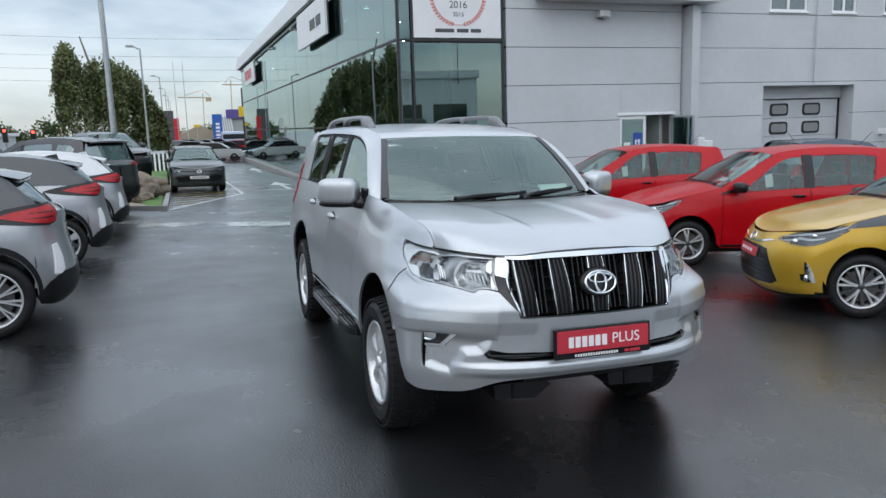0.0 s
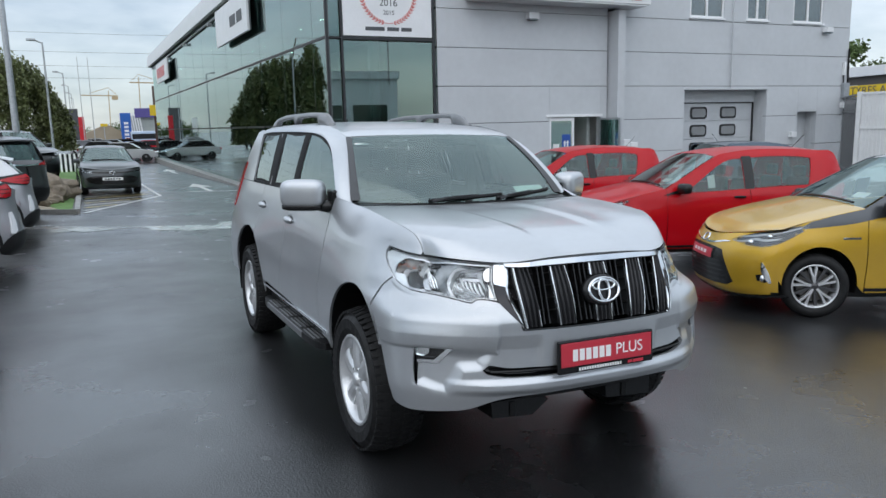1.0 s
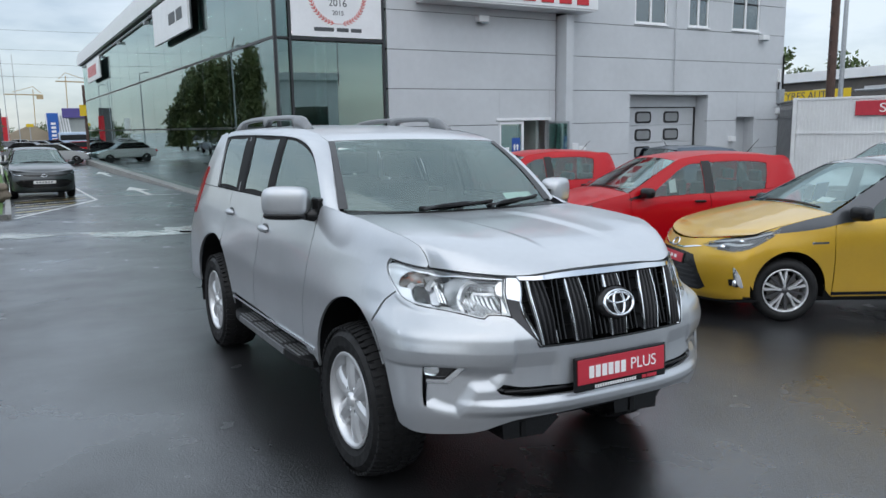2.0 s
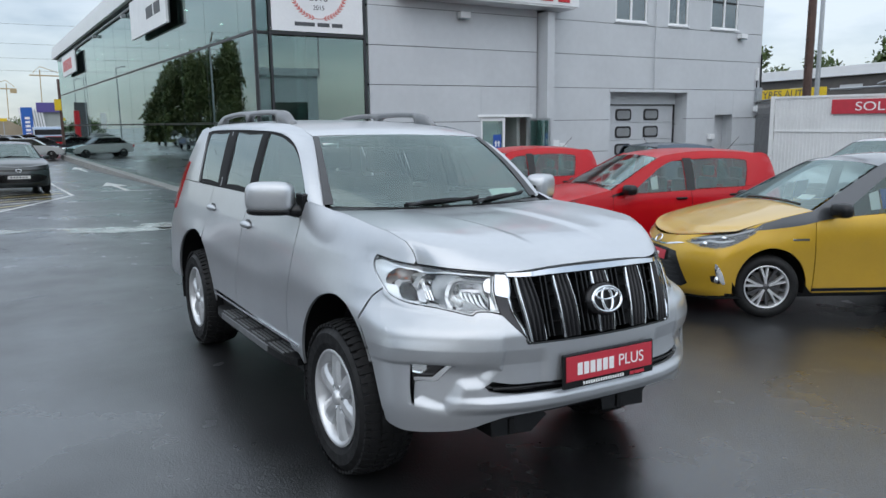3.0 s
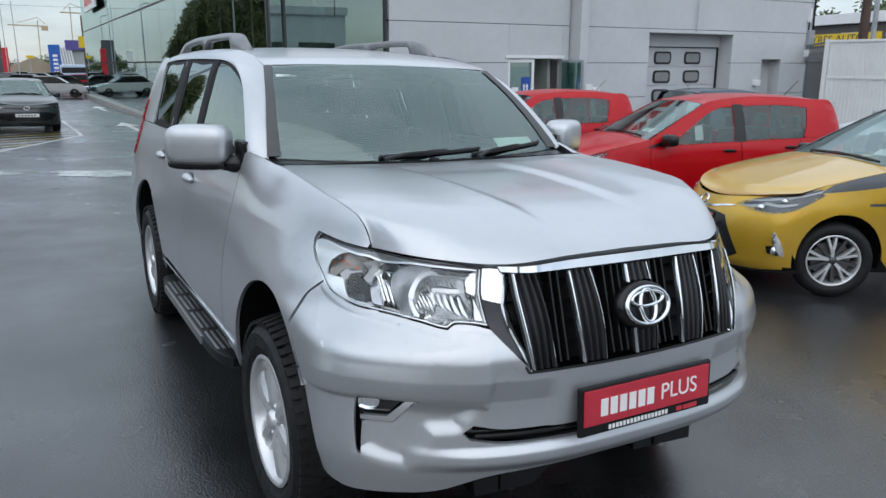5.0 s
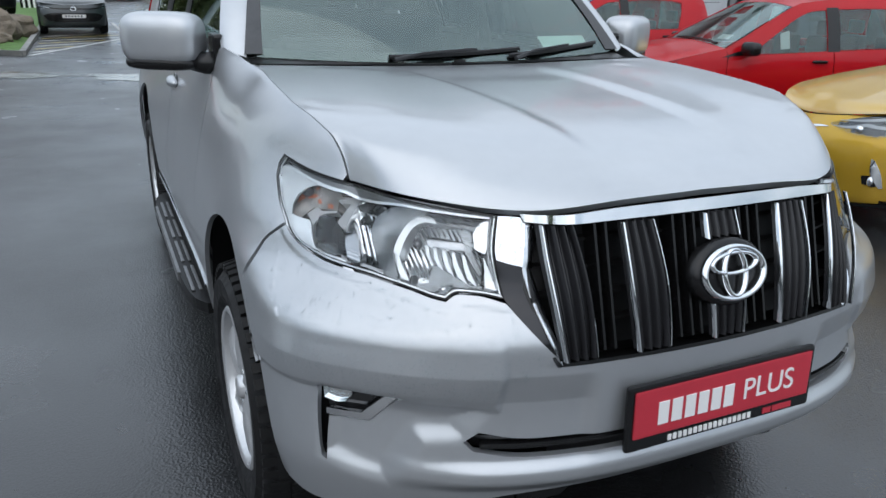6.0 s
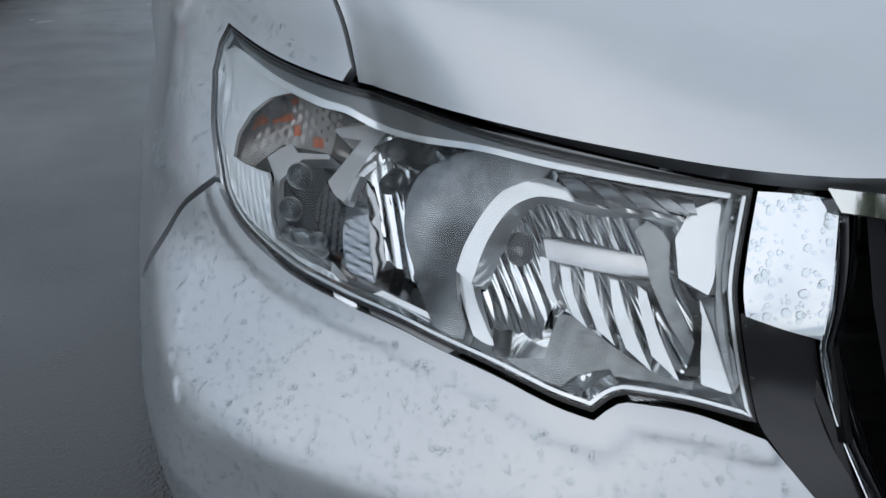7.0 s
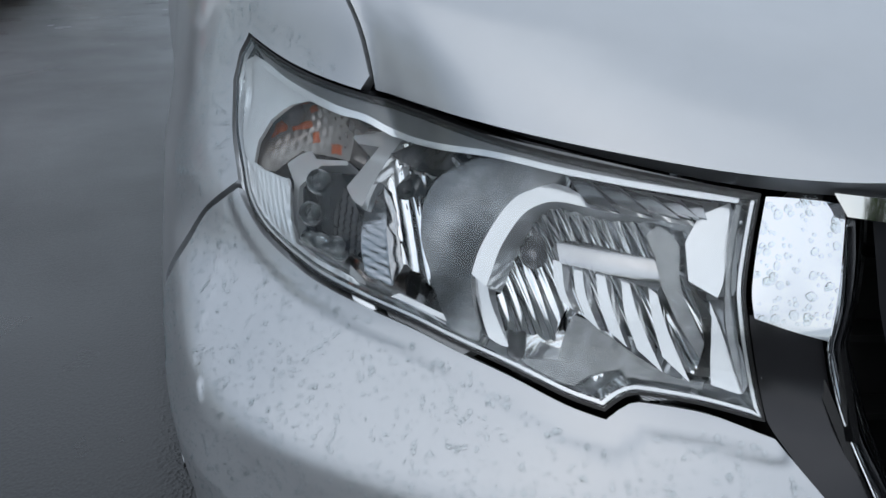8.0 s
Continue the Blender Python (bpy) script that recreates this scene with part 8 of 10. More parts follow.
def hatchback(label, paint, roof_paint, m, group="", style=(5, 0.013, 0.16, False), gold=False):
    spec = dict(HATCH)
    spec["handle"] = paint if gold else SATINBLACK
    spec["steer"] = -11 if gold else 0
    spec["mirror_paint"] = SATINBLACK
    spec["hood_paint"] = paint
    car, sh, nose, flank_piece = make_car("hatchback_car", label, spec, paint, roof_paint, m, group, (0.205, 0.185, style))
    # grille, lamps, badges
    nose("lower_grille", [(0, 0.605), (-0.12, 0.605), (-0.20, 0.59), (-0.245, 0.45), (-0.285, 0.30), (-0.25, 0.262), (0, 0.25), (0.25, 0.262), (0.285, 0.30), (0.245, 0.45), (0.20, 0.59), (0.12, 0.605)], SATINBLACK, -0.004, False)
    for k in range(6):
        z = 0.29 + 0.046 * k
        w = 0.255 - 0.012 * k
        nose("grille_slat", [(-w, z), (-w, z + 0.012), (0, z + 0.014), (w, z + 0.012), (w, z), (0, z)], GLOSSBLACK, -0.010, False, 0.008, 0.05)
    nose("front_plate", [(-0.13, 0.49), (-0.13, 0.58), (0, 0.582), (0.13, 0.58), (0.13, 0.49), (0, 0.49)], REDPLATE, -0.018, False, 0.01, 0.05)
    nose("plate_holder", [(-0.14, 0.478), (-0.14, 0.592), (0, 0.594), (0.14, 0.592), (0.14, 0.478), (0, 0.476)], SATINBLACK, -0.014, False, 0.01, 0.05)
    for k in range(4):
        nose("word_bar", [(-0.09 + 0.045 * k, 0.52), (-0.09 + 0.045 * k, 0.552), (-0.06 + 0.045 * k, 0.552), (-0.06 + 0.045 * k, 0.52)], PLATEWHITE, -0.020, False, 0.002, 0.05)
    lampline = [(-0.235, 0.700), (-0.30, 0.748), (-0.37, 0.786), (-0.44, 0.815), (-0.53, 0.866), (-0.55, 0.874), (-0.545, 0.840), (-0.51, 0.765), (-0.46, 0.690), (-0.41, 0.652), (-0.33, 0.660)]
    nose("headlamp_body", lampline, LAMPIN, -0.001)
    nose("headlamp_trim", [(-0.26, 0.730), (-0.33, 0.752), (-0.40, 0.778), (-0.47, 0.806), (-0.525, 0.848), (-0.52, 0.832), (-0.46, 0.788), (-0.40, 0.760), (-0.33, 0.738)], mat_silver_trim, -0.005, depth=0.004, step=0.02)
    nose("running_light", [(-0.24, 0.690), (-0.31, 0.705), (-0.36, 0.735), (-0.41, 0.728), (-0.47, 0.745), (-0.46, 0.730), (-0.41, 0.708), (-0.36, 0.712), (-0.31, 0.688)], mat_silver_trim, -0.005, depth=0.004, step=0.02)
    for a, z in ((-0.345, 0.690), (-0.42, 0.752)):
        p = sh.at(np.array([a]), np.array([z]), 0.0)[0]
        for sgn in (1, -1):
            o = part("projector_lens", super_shape(14, 1.0), CHROME, car, smooth=True)
            o.data.transform(Matrix.Translation((p[0] * sgn, p[1], p[2])) @ Matrix.Scale(0.030, 4))
    nose("headlamp_lens", lampline, LAMPGLASS, -0.010, depth=0.009)
    nose("chrome_strip", [(-0.02, 0.640), (-0.10, 0.648), (-0.20, 0.680), (-0.24, 0.680), (-0.20, 0.666), (-0.10, 0.632), (-0.02, 0.624)], CHROME, -0.008)
    nose("fog_trim", [(-0.415, 0.52), (-0.425, 0.51), (-0.445, 0.43), (-0.455, 0.33), (-0.445, 0.325), (-0.42, 0.42)], CHROME, -0.012, depth=0.012, step=0.02)
    nose("fog_pocket", [(-0.395, 0.40), (-0.43, 0.41), (-0.45, 0.35), (-0.43, 0.33), (-0.40, 0.345)], SATINBLACK, -0.004, depth=0.006, step=0.02)
    p = sh.at(np.array([-0.420]), np.array([0.368]), 0.0)[0]
    for sgn in (1, -1):
        o = part("fog_lamp", super_shape(16, 1.0), CHROME, car, smooth=True)
        o.data.transform(Matrix.Translation((p[0] * sgn, p[1] - 0.005, p[2])) @ Matrix.Diagonal((0.035, 0.018, 0.035, 1)))
    nose("chin_spoiler", [(-0.50, 0.195), (-0.30, 0.165), (0, 0.16), (0.30, 0.165), (0.50, 0.195), (0.48, 0.215), (0.30, 0.19), (0, 0.185), (-0.30, 0.19), (-0.48, 0.215)], SATINBLACK, -0.006, False, 0.02)
    o = part("nose_badge", ring(0.062, 0.042, 0.008), CHROME, car, smooth=True)
    pb = sh.at(np.array([0.0]), np.array([0.668]), 0)[0]
    o.data.transform(Matrix.Translation((0, pb[1] - 0.012, pb[2])) @ pose(0, 0, 0, -35, 0, 0))
    flank_piece("mirror_patch", [(0.36, 0.925), (0.48, 0.94), (0.68, 0.958), (0.78, 1.035), (0.64, 1.01), (0.50, 0.975)], SATINBLACK if not gold else GREYROOF, -0.004)
    if gold:
        flank_piece("grey_shoulder", [(-0.22, 0.828), (0.05, 0.850), (0.30, 0.880), (0.55, 0.935), (0.71, 0.955), (0.71, 1.01), (0.55, 1.02), (0.40, 1.006), (0.15, 0.957), (-0.10, 0.897)], GREYROOF, -0.0035)
        flank_piece("script_bar", [(0.20, 0.735), (0.20, 0.755), (0.36, 0.757), (0.36, 0.737)], CHROME, -0.005, 0.003)
    flank_piece("sill_strip", [(0.42, 0.255), (0.42, 0.285), (1.3, 0.285), (2.1, 0.29), (2.1, 0.26), (1.3, 0.255)], SATINBLACK, -0.008, 0.01)
    nose("tail_lamp", [(-2.67, 0.80), (-2.655, 0.98), (-2.72, 1.02), (-2.80, 0.98), (-2.84, 0.80), (-2.76, 0.76)], TAILRED, -0.008)
    flank_piece("window_card", [(0.98, 1.01), (0.98, 1.16), (1.08, 1.19), (1.08, 1.02)], PLATEWHITE, 0.02, 0.002)
    if gold:
        flank_piece("window_card", [(1.10, 1.02), (1.10, 1.20), (1.24, 1.22), (1.24, 1.03)], BLUESIGN, 0.02, 0.002)
    part("aerial", tube([(0.0, 2.55, 1.505), (0.0, 2.74, 1.70)], 0.006, 6, taper=0.5), SATINBLACK, car)
    part("price_card", box((-0.10, -0.001, -0.04), (0.10, 0.001, 0.04), m=Matrix.Translation((0.30, 0.62, 1.10)) @ pose(0, 0, 0, -58, 0, 6)), PLATEWHITE, car)
    return car


def nose_left(x, y, turn, z=None):
    """A car at its front axle whose nose points to -x, turned further by some degrees."""
    return Matrix.Translation((x, y, ground_z(x, y) if z is None else z)) @ pose(0, 0, 0, 0, 0, -90 + turn)


hatchback("gold hatchback with a dark grey roof on wet asphalt", GOLD, GREYROOF, nose_left(4.20, 1.64, -26.5), "display cars in a row", (5, 0.013, 0.17, True), True)
red = hatchback("bright red hatchback with black door handles", REDPAINT, None, nose_left(4.42, 4.60, -19), "display cars in a row")
copy_thing(red, nose_left(4.25, 7.75, -11))
hatchback("dark blue hatchback parked behind the red cars", NAVY, None, Matrix.Translation((13.2, 8.6, 0.05)) @ pose(0, 0, 0, 0, 0, 84), "display cars in a row")

CROSS = dict(wb=2.70, track=0.785, R=0.345, kf=0.58, kb=0.42, cowl=(0.50, 1.075), nose_y=-0.78, nose_top=0.80, tail_top=1.04, split_f=-0.46, split_b=3.12, doors=(1.42, 2.30), mirror=(0.72, 1.06), sill=0.27, chin=0.22, privacy=True, waist=0.03,
             front=[(0.18, -0.82), (0.28, -0.90), (0.42, -0.925), (0.6, -0.93), (0.74, -0.87), (0.85, -0.74), (1.0, -0.5), (1.2, -0.2)],
             back=[(0.18, 3.25), (0.3, 3.38), (0.45, 3.42), (0.62, 3.40), (0.8, 3.36), (0.95, 3.345), (1.10, 3.34), (1.17, 3.29), (1.25, 3.18), (1.4, 3.0), (1.55, 2.85)],
             side=[(0.18, 0.83), (0.3, 0.86), (0.5, 0.875), (0.7, 0.888), (0.88, 0.882), (0.98, 0.855), (1.06, 0.81), (1.2, 0.745), (1.35, 0.68), (1.48, 0.615), (1.56, 0.55)],
             hood=[(-0.78, 0.80), (-0.65, 0.86), (-0.4, 0.935), (-0.1, 0.995), (0.2, 1.04), (0.50, 1.075), (0.9, 1.10)],
             belt=[(0.0, 0.93), (0.5, 0.965), (1.0, 0.985), (1.6, 1.02), (2.1, 1.08), (2.5, 1.12), (2.9, 1.11), (3.3, 1.07)],
             roof=[(1.28, 1.480), (1.5, 1.525), (1.9, 1.552), (2.3, 1.540), (2.65, 1.490), (2.98, 1.405)], tail=[(3.24, 1.11), (3.33, 1.04)],
             panes=[[(0.82, 1.01), (1.05, 1.19), (1.28, 1.33), (1.38, 1.36), (1.39, 1.03)], [(1.49, 1.04), (1.49, 1.385), (1.85, 1.40), (2.15, 1.37), (2.34, 1.28), (2.10, 1.12)]],
             pillar=[(1.39, 1.02), (1.39, 1.39), (1.49, 1.40), (1.49, 1.03)])


def crossover(label, paint, roof_paint, m, group="", style=(10, 0.010, 0.10, False), bars=True):
    car, sh, nose, flank_piece = make_car("crossover_car", label, CROSS, paint, roof_paint, m, group, (0.250, 0.215, style), BLACKPLASTIC)
    nose("upper_grille", [(0, 0.735), (-0.18, 0.735), (-0.30, 0.745), (-0.28, 0.715), (-0.15, 0.69), (0, 0.685), (0.15, 0.69), (0.28, 0.715), (0.30, 0.745), (0.18, 0.735)], SATINBLACK, -0.005, False)
    nose("lower_grille", [(0, 0.60), (-0.24, 0.60), (-0.36, 0.52), (-0.30, 0.40), (-0.20, 0.36), (0, 0.355), (0.20, 0.36), (0.30, 0.40), (0.36, 0.52), (0.24, 0.60)], SATINBLACK, -0.005, False)
    for k in range(5):
        z = 0.385 + 0.042 * k
        nose("grille_slat", [(-0.28, z), (-0.28, z + 0.012), (0, z + 0.012), (0.28, z + 0.012), (0.28, z), (0, z)], GLOSSBLACK, -0.012, False, 0.008, 0.05)
    lampline = [(-0.24, 0.735), (-0.36, 0.77), (-0.46, 0.835), (-0.56, 0.90), (-0.57, 0.86), (-0.50, 0.775), (-0.42, 0.725), (-0.32, 0.70)]
    nose("headlamp_body", lampline, LAMPIN, -0.001)
    nose("headlamp_trim", [(-0.27, 0.735), (-0.37, 0.76), (-0.46, 0.815), (-0.45, 0.80), (-0.38, 0.745), (-0.30, 0.722)], REFLECT, -0.005, depth=0.004, step=0.02)
    nose("headlamp_lens", lampline, LAMPGLASS, -0.010, depth=0.009)
    nose("number_plate", [(-0.13, 0.47), (-0.13, 0.56), (0, 0.562), (0.13, 0.56), (0.13, 0.47), (0, 0.468)], PLATEWHITE, -0.02, False, 0.008, 0.05)
    for k in range(6):
        nose("plate_bar", [(-0.10 + 0.034 * k, 0.495), (-0.10 + 0.034 * k, 0.538), (-0.078 + 0.034 * k, 0.538), (-0.078 + 0.034 * k, 0.495)], INK, -0.0225, False, 0.001, 0.05)
    nose("fog_pocket", [(-0.46, 0.55), (-0.52, 0.56), (-0.53, 0.50), (-0.48, 0.48)], SATINBLACK, -0.006)
    p = sh.at(np.array([0.0]), np.array([0.70]), 0)[0]
    o = part("nose_badge", ring(0.07, 0.048, 0.009), CHROME, car, smooth=True)
    o.data.transform(Matrix.Translation((0, p[1] - 0.016, 0.71)) @ pose(0, 0, 0, -30, 0, 0))
    # rear: proud lamps, bright corner blades, dark valance
    lamp = nose("tail_lamp", [(-2.535, 1.045), (-2.59, 1.080), (-2.66, 1.115), (-2.73, 1.148), (-2.80, 1.165), (-2.825, 1.08), (-2.815, 0.985), (-2.77, 0.960), (-2.70, 0.968), (-2.63, 0.990), (-2.57, 1.020)], SATINBLACK, -0.020, depth=0.03)
    nose("tail_lens", [(-2.615, 1.050), (-2.67, 1.090), (-2.73, 1.122), (-2.79, 1.148), (-2.808, 1.07), (-2.802, 0.990), (-2.75, 0.976), (-2.68, 0.998)], TAILRED, -0.030, depth=0.012)
    for z in (1.025, 1.07):
        nose("lens_band", [(-2.665, z), (-2.72, z + 0.010), (-2.785, z + 0.012), (-2.785, z + 0.003), (-2.72, z)], SATINBLACK, -0.0325, depth=0.003, step=0.04)
    nose("corner_blade", [(-2.735, 0.520), (-2.752, 0.66), (-2.765, 0.780), (-2.795, 0.790), (-2.805, 0.68), (-2.80, 0.55), (-2.77, 0.515)], WHITE, -0.022, depth=0.03)
    nose("rear_valance", [(-2.67, 0.34), (-2.71, 0.46), (-2.76, 0.505), (-2.81, 0.53), (-3.14, 0.54), (-3.14, 0.235), (-2.80, 0.235), (-2.69, 0.27)], BLACKPLASTIC, -0.016, depth=0.02)
    flank_piece("filler_flap", [(2.56, 0.90), (2.56, 1.02), (2.60, 1.04), (2.74, 1.035), (2.775, 1.01), (2.77, 0.91), (2.73, 0.885), (2.60, 0.885)], paint, -0.003, 0.004, mirror=True)
    spoiler = [[(x, 2.88 + 0.22 * t - 0.12 * abs(x / 0.6) ** 3, 1.440 - 0.045 * t - 0.04 * (x / 0.6) ** 2) for x in np.linspace(-0.56, 0.56, 13)] for t in np.linspace(0, 1, 5)]
    sheet("roof_spoiler", spoiler, roof_paint or paint, car, core=(0, 2, 0.5), thick=0.03)
    part("roof_fin", prism([(2.62, 1.50), (2.80, 1.455), (2.78, 1.53)], -0.015, 0.015, "x"), roof_paint or paint, car)
    return car


SLATE = flake_paint("slate roof paint", (0.05, 0.053, 0.058), 0.33, 0.4)
crossover("grey crossover with a dark roof seen from behind", GREYCAR, SLATE, nose_left(-6.35, 3.45, 10), "parked grey crossovers")
crossover("grey crossover with a dark roof and two-tone wheels", GREYCAR, SLATE, nose_left(-6.35, 7.30, 10), "parked grey crossovers", (5, 0.024, 0.10, True))
crossover("grey crossover with a pale roof seen from behind", GREYCAR, mat_silver_trim, nose_left(-6.35, 10.75, 10), "parked grey crossovers", (5, 0.022, 0.10, True))
crossover("dark green crossover parked on the hatched bay", DARKGREEN, None, Matrix.Translation((-1.49, 22.95, 0)) @ pose(0, 0, 0, 0, 0, 3), "", (5, 0.02, 0.1, True))

TALL = dict(CROSS)
TALL.update(wb=2.69, R=0.35, track=0.80, privacy=True, cowl=(0.48, 1.14), nose_top=0.90, mirror=(0.72, 1.15), tail_top=1.05, waist=0.012,
            back=[(0.18, 3.35), (0.3, 3.48), (0.5, 3.54), (0.75, 3.52), (0.95, 3.50), (1.1, 3.48), (1.3, 3.40), (1.5, 3.28), (1.7, 3.15)],
            side=[(0.18, 0.85), (0.3, 0.89), (0.5, 0.91), (0.75, 0.92), (0.95, 0.91), (1.06, 0.89), (1.15, 0.865), (1.3, 0.80), (1.45, 0.735), (1.6, 0.665), (1.7, 0.6)],
            hood=[(-0.78, 0.90), (-0.65, 0.95), (-0.4, 1.02), (-0.1, 1.075), (0.2, 1.115), (0.48, 1.14), (0.9, 1.16)],
            belt=[(0.0, 0.98), (0.5, 1.03), (1.0, 1.05), (1.6, 1.07), (2.3, 1.10), (2.9, 1.13), (3.45, 1.10)],
            roof=[(1.25, 1.595), (1.5, 1.645), (2.0, 1.685), (2.5, 1.685), (3.0, 1.64), (3.22, 1.59)], tail=[(3.42, 1.14), (3.50, 1.05)],
            panes=[[(0.80, 1.08), (1.05, 1.28), (1.28, 1.43), (1.40, 1.465), (1.40, 1.10)], [(1.49, 1.105), (1.49, 1.495), (1.9, 1.52), (2.30, 1.515), (2.36, 1.125)], [(2.44, 1.13), (2.46, 1.51), (2.85, 1.48), (2.98, 1.40), (2.92, 1.17)]],
            pillar=[(1.40, 1.09), (1.40, 1.50), (1.49, 1.51), (1.49, 1.10)], split_b=3.2)


def tall_suv(label, paint, m, group=""):
    car, sh, nose, flank_piece = make_car("tall_suv", label, TALL, paint, None, m, group, (0.235, 0.22, (5, 0.022, 0.12, True)), BLACKPLASTIC)
    nose("tail_lamp", [(-2.63, 1.06), (-2.70, 1.11), (-2.85, 1.10), (-2.97, 1.06), (-2.97, 1.03), (-2.85, 1.02), (-2.75, 0.99), (-2.66, 1.0)], TAILRED, -0.015, depth=0.02)
    nose("tail_bar", [(-2.85, 1.085), (-3.14, 1.04), (-3.14, 1.015), (-2.85, 1.05)], CHROME, -0.012)
    nose("rear_valance", [(-2.66, 0.40), (-2.75, 0.52), (-3.14, 0.55), (-3.14, 0.235), (-2.75, 0.235), (-2.67, 0.28)], BLACKPLASTIC, -0.016, depth=0.02)
    lampline = [(-0.26, 0.83), (-0.36, 0.86), (-0.46, 0.90), (-0.54, 0.96), (-0.55, 0.90), (-0.46, 0.81), (-0.34, 0.79)]
    nose("headlamp_body", lampline, LAMPIN, -0.002)
    nose("headlamp_lens", lampline, LAMPGLASS, -0.010, depth=0.009)
    nose("upper_grille", [(0, 0.83), (-0.22, 0.83), (-0.26, 0.78), (-0.20, 0.62), (0, 0.60), (0.20, 0.62), (0.26, 0.78), (0.22, 0.83)], SATINBLACK, -0.005, False)
    spoiler = [[(x, 3.10 + 0.26 * t - 0.10 * abs(x / 0.6) ** 3, 1.625 - 0.05 * t - 0.03 * (x / 0.6) ** 2) for x in np.linspace(-0.58, 0.58, 13)] for t in np.linspace(0, 1, 5)]
    sheet("roof_spoiler", spoiler, paint, car, core=(0, 2, 0.5), thick=0.03)
    part("roof_fin", prism([(2.75, 1.66), (2.95, 1.63), (2.93, 1.72)], -0.015, 0.015, "x"), paint, car)
    return car


DUSK = flake_paint("dark grey violet paint", (0.028, 0.027, 0.030), 0.33, 0.4)
tall_suv("dark grey SUV with red tail lamps seen from behind", DUSK, Matrix.Translation((-6.05, 16.6, 0.15)) @ pose(0, 0, 0, 0, 0, -128))
tall_suv("black SUV standing on the grass bank", NIGHT, Matrix.Translation((-3.95, 24.4, 0.42)) @ pose(0, 0, 0, 0, 0, 22))
tall_suv("grey SUV parked beyond the gold hatchback", GREYCAR, Matrix.Translation((10.0, 4.0, 0.05)) @ pose(0, 0, 0, 0, 0, -97))
# ---- yard edges: markings, kerbs, bank, fences ----
def flat_mark(name, pts, material, label, lift=0.004, thick=0.003):
    bm = bmesh.new()
    a = [bm.verts.new((x, y, ground_z(x, y) + lift)) for x, y in pts]
    f = bm.faces.new(a)
    f.normal_update()
    if f.normal.z < 0:
        f.normal_flip()
    return tagged(part(name, bm, material), label, "road marking", kind="structure")


def band(p, q, w):
    d = (Vector(q) - Vector(p)).normalized()
    n = Vector((-d.y, d.x)) * w / 2
    return [tuple(Vector(p) - n), tuple(Vector(q) - n), tuple(Vector(q) + n), tuple(Vector(p) + n)]


flat_mark("bay_line", band((-2.30, 15.78), (-0.16, 20.95), 0.10), PAINTLINE, "white painted line round a hatched bay")
flat_mark("bay_line", band((-0.16, 20.95), (-0.28, 29.0), 0.10), PAINTLINE, "white painted line round a hatched bay")
for k in range(7):
    y0 = 16.5 + 0.85 * k
    x1 = -2.25 + 0.41 * (y0 - 15.8) * 1.05
    flat_mark("hatch_line", band((-2.28, y0), (min(-0.35, x1 + 0.1), y0 + 0.62 + 0.14 * k), 0.09), YELLOWLINE if k % 2 else PAINTLINE, "worn yellow hatch line of a bay", 0.003)
flat_mark("lane_arrow", [(1.50, 22.3), (1.66, 22.3), (1.66, 25.2), (1.98, 25.0), (1.60, 27.4), (1.18, 25.2), (1.50, 25.2)], PAINTLINE, "white painted lane arrow on the asphalt")
flat_mark("lane_line", band((0.80, 22.45), (2.5, 22.2), 0.16), PAINTLINE, "white painted bar beside the lane arrow")
flat_mark("lane_arrow", [(2.0, 38.0), (2.16, 38.0), (2.16, 41.5), (2.45, 41.3), (2.1, 44.0), (1.7, 41.5), (2.0, 41.5)], PAINTLINE, "white painted lane arrow on the asphalt")
CHANNEL = mat("wet pale concrete strip", (0.20, 0.20, 0.195), 0.18, vary=0.3, scale=1.2, bump=0.1, bscale=60, rvary=0.12)
flat_mark("drain_channel", [(-3.3, 12.75), (-1.2, 11.75), (0.9, 10.95), (0.9, 11.30), (-1.2, 12.15), (-3.3, 13.25)], CHANNEL, "wet pale concrete strip across the asphalt", 0.003)
PALEPATCH = mat("wet pale surface", (0.40, 0.42, 0.41), 0.14, vary=0.35, scale=2.2, spec=0.6, rvary=0.08)


def wet_patch(x, y, half_x, half_y, turn, seed):
    """A thin pale patch with a ragged edge."""
    rnd = random.Random(seed)
    wob = [(rnd.uniform(0, 6.28), rnd.uniform(0.05, 0.16)) for _ in range(5)]
    pts = []
    for k in range(64):
        a = 2 * math.pi * k / 64
        r = 1 + sum(w * math.sin((i + 2) * a + ph) for i, (ph, w) in enumerate(wob))
        u, v = half_x * r * math.cos(a), half_y * r * math.sin(a)
        pts.append((x + u * math.cos(turn) - v * math.sin(turn), y + u * math.sin(turn) + v * math.cos(turn)))
    flat_mark("pale_patch", pts, PALEPATCH, "wet pale patch on the asphalt", 0.006)


wet_patch(-2.35, 12.05, 0.55, 0.42, -0.35, 3)
wet_patch(-0.35, 11.35, 0.85, 0.50, -0.42, 8)
wet_patch(0.55, 11.7, 0.42, 0.50, -0.3, 12)
drain = tagged(part("drain_grating", box((-3.9, 13.0, -0.02), (-2.85, 13.25, 0.006)), mat_iron), "dark iron drain grating in the asphalt", "drain")
for k in range(16):
    part("grating_bar", box((-3.86 + 0.062 * k, 13.02, 0.006), (-3.83 + 0.062 * k, 13.23, 0.012)), GALV, drain)

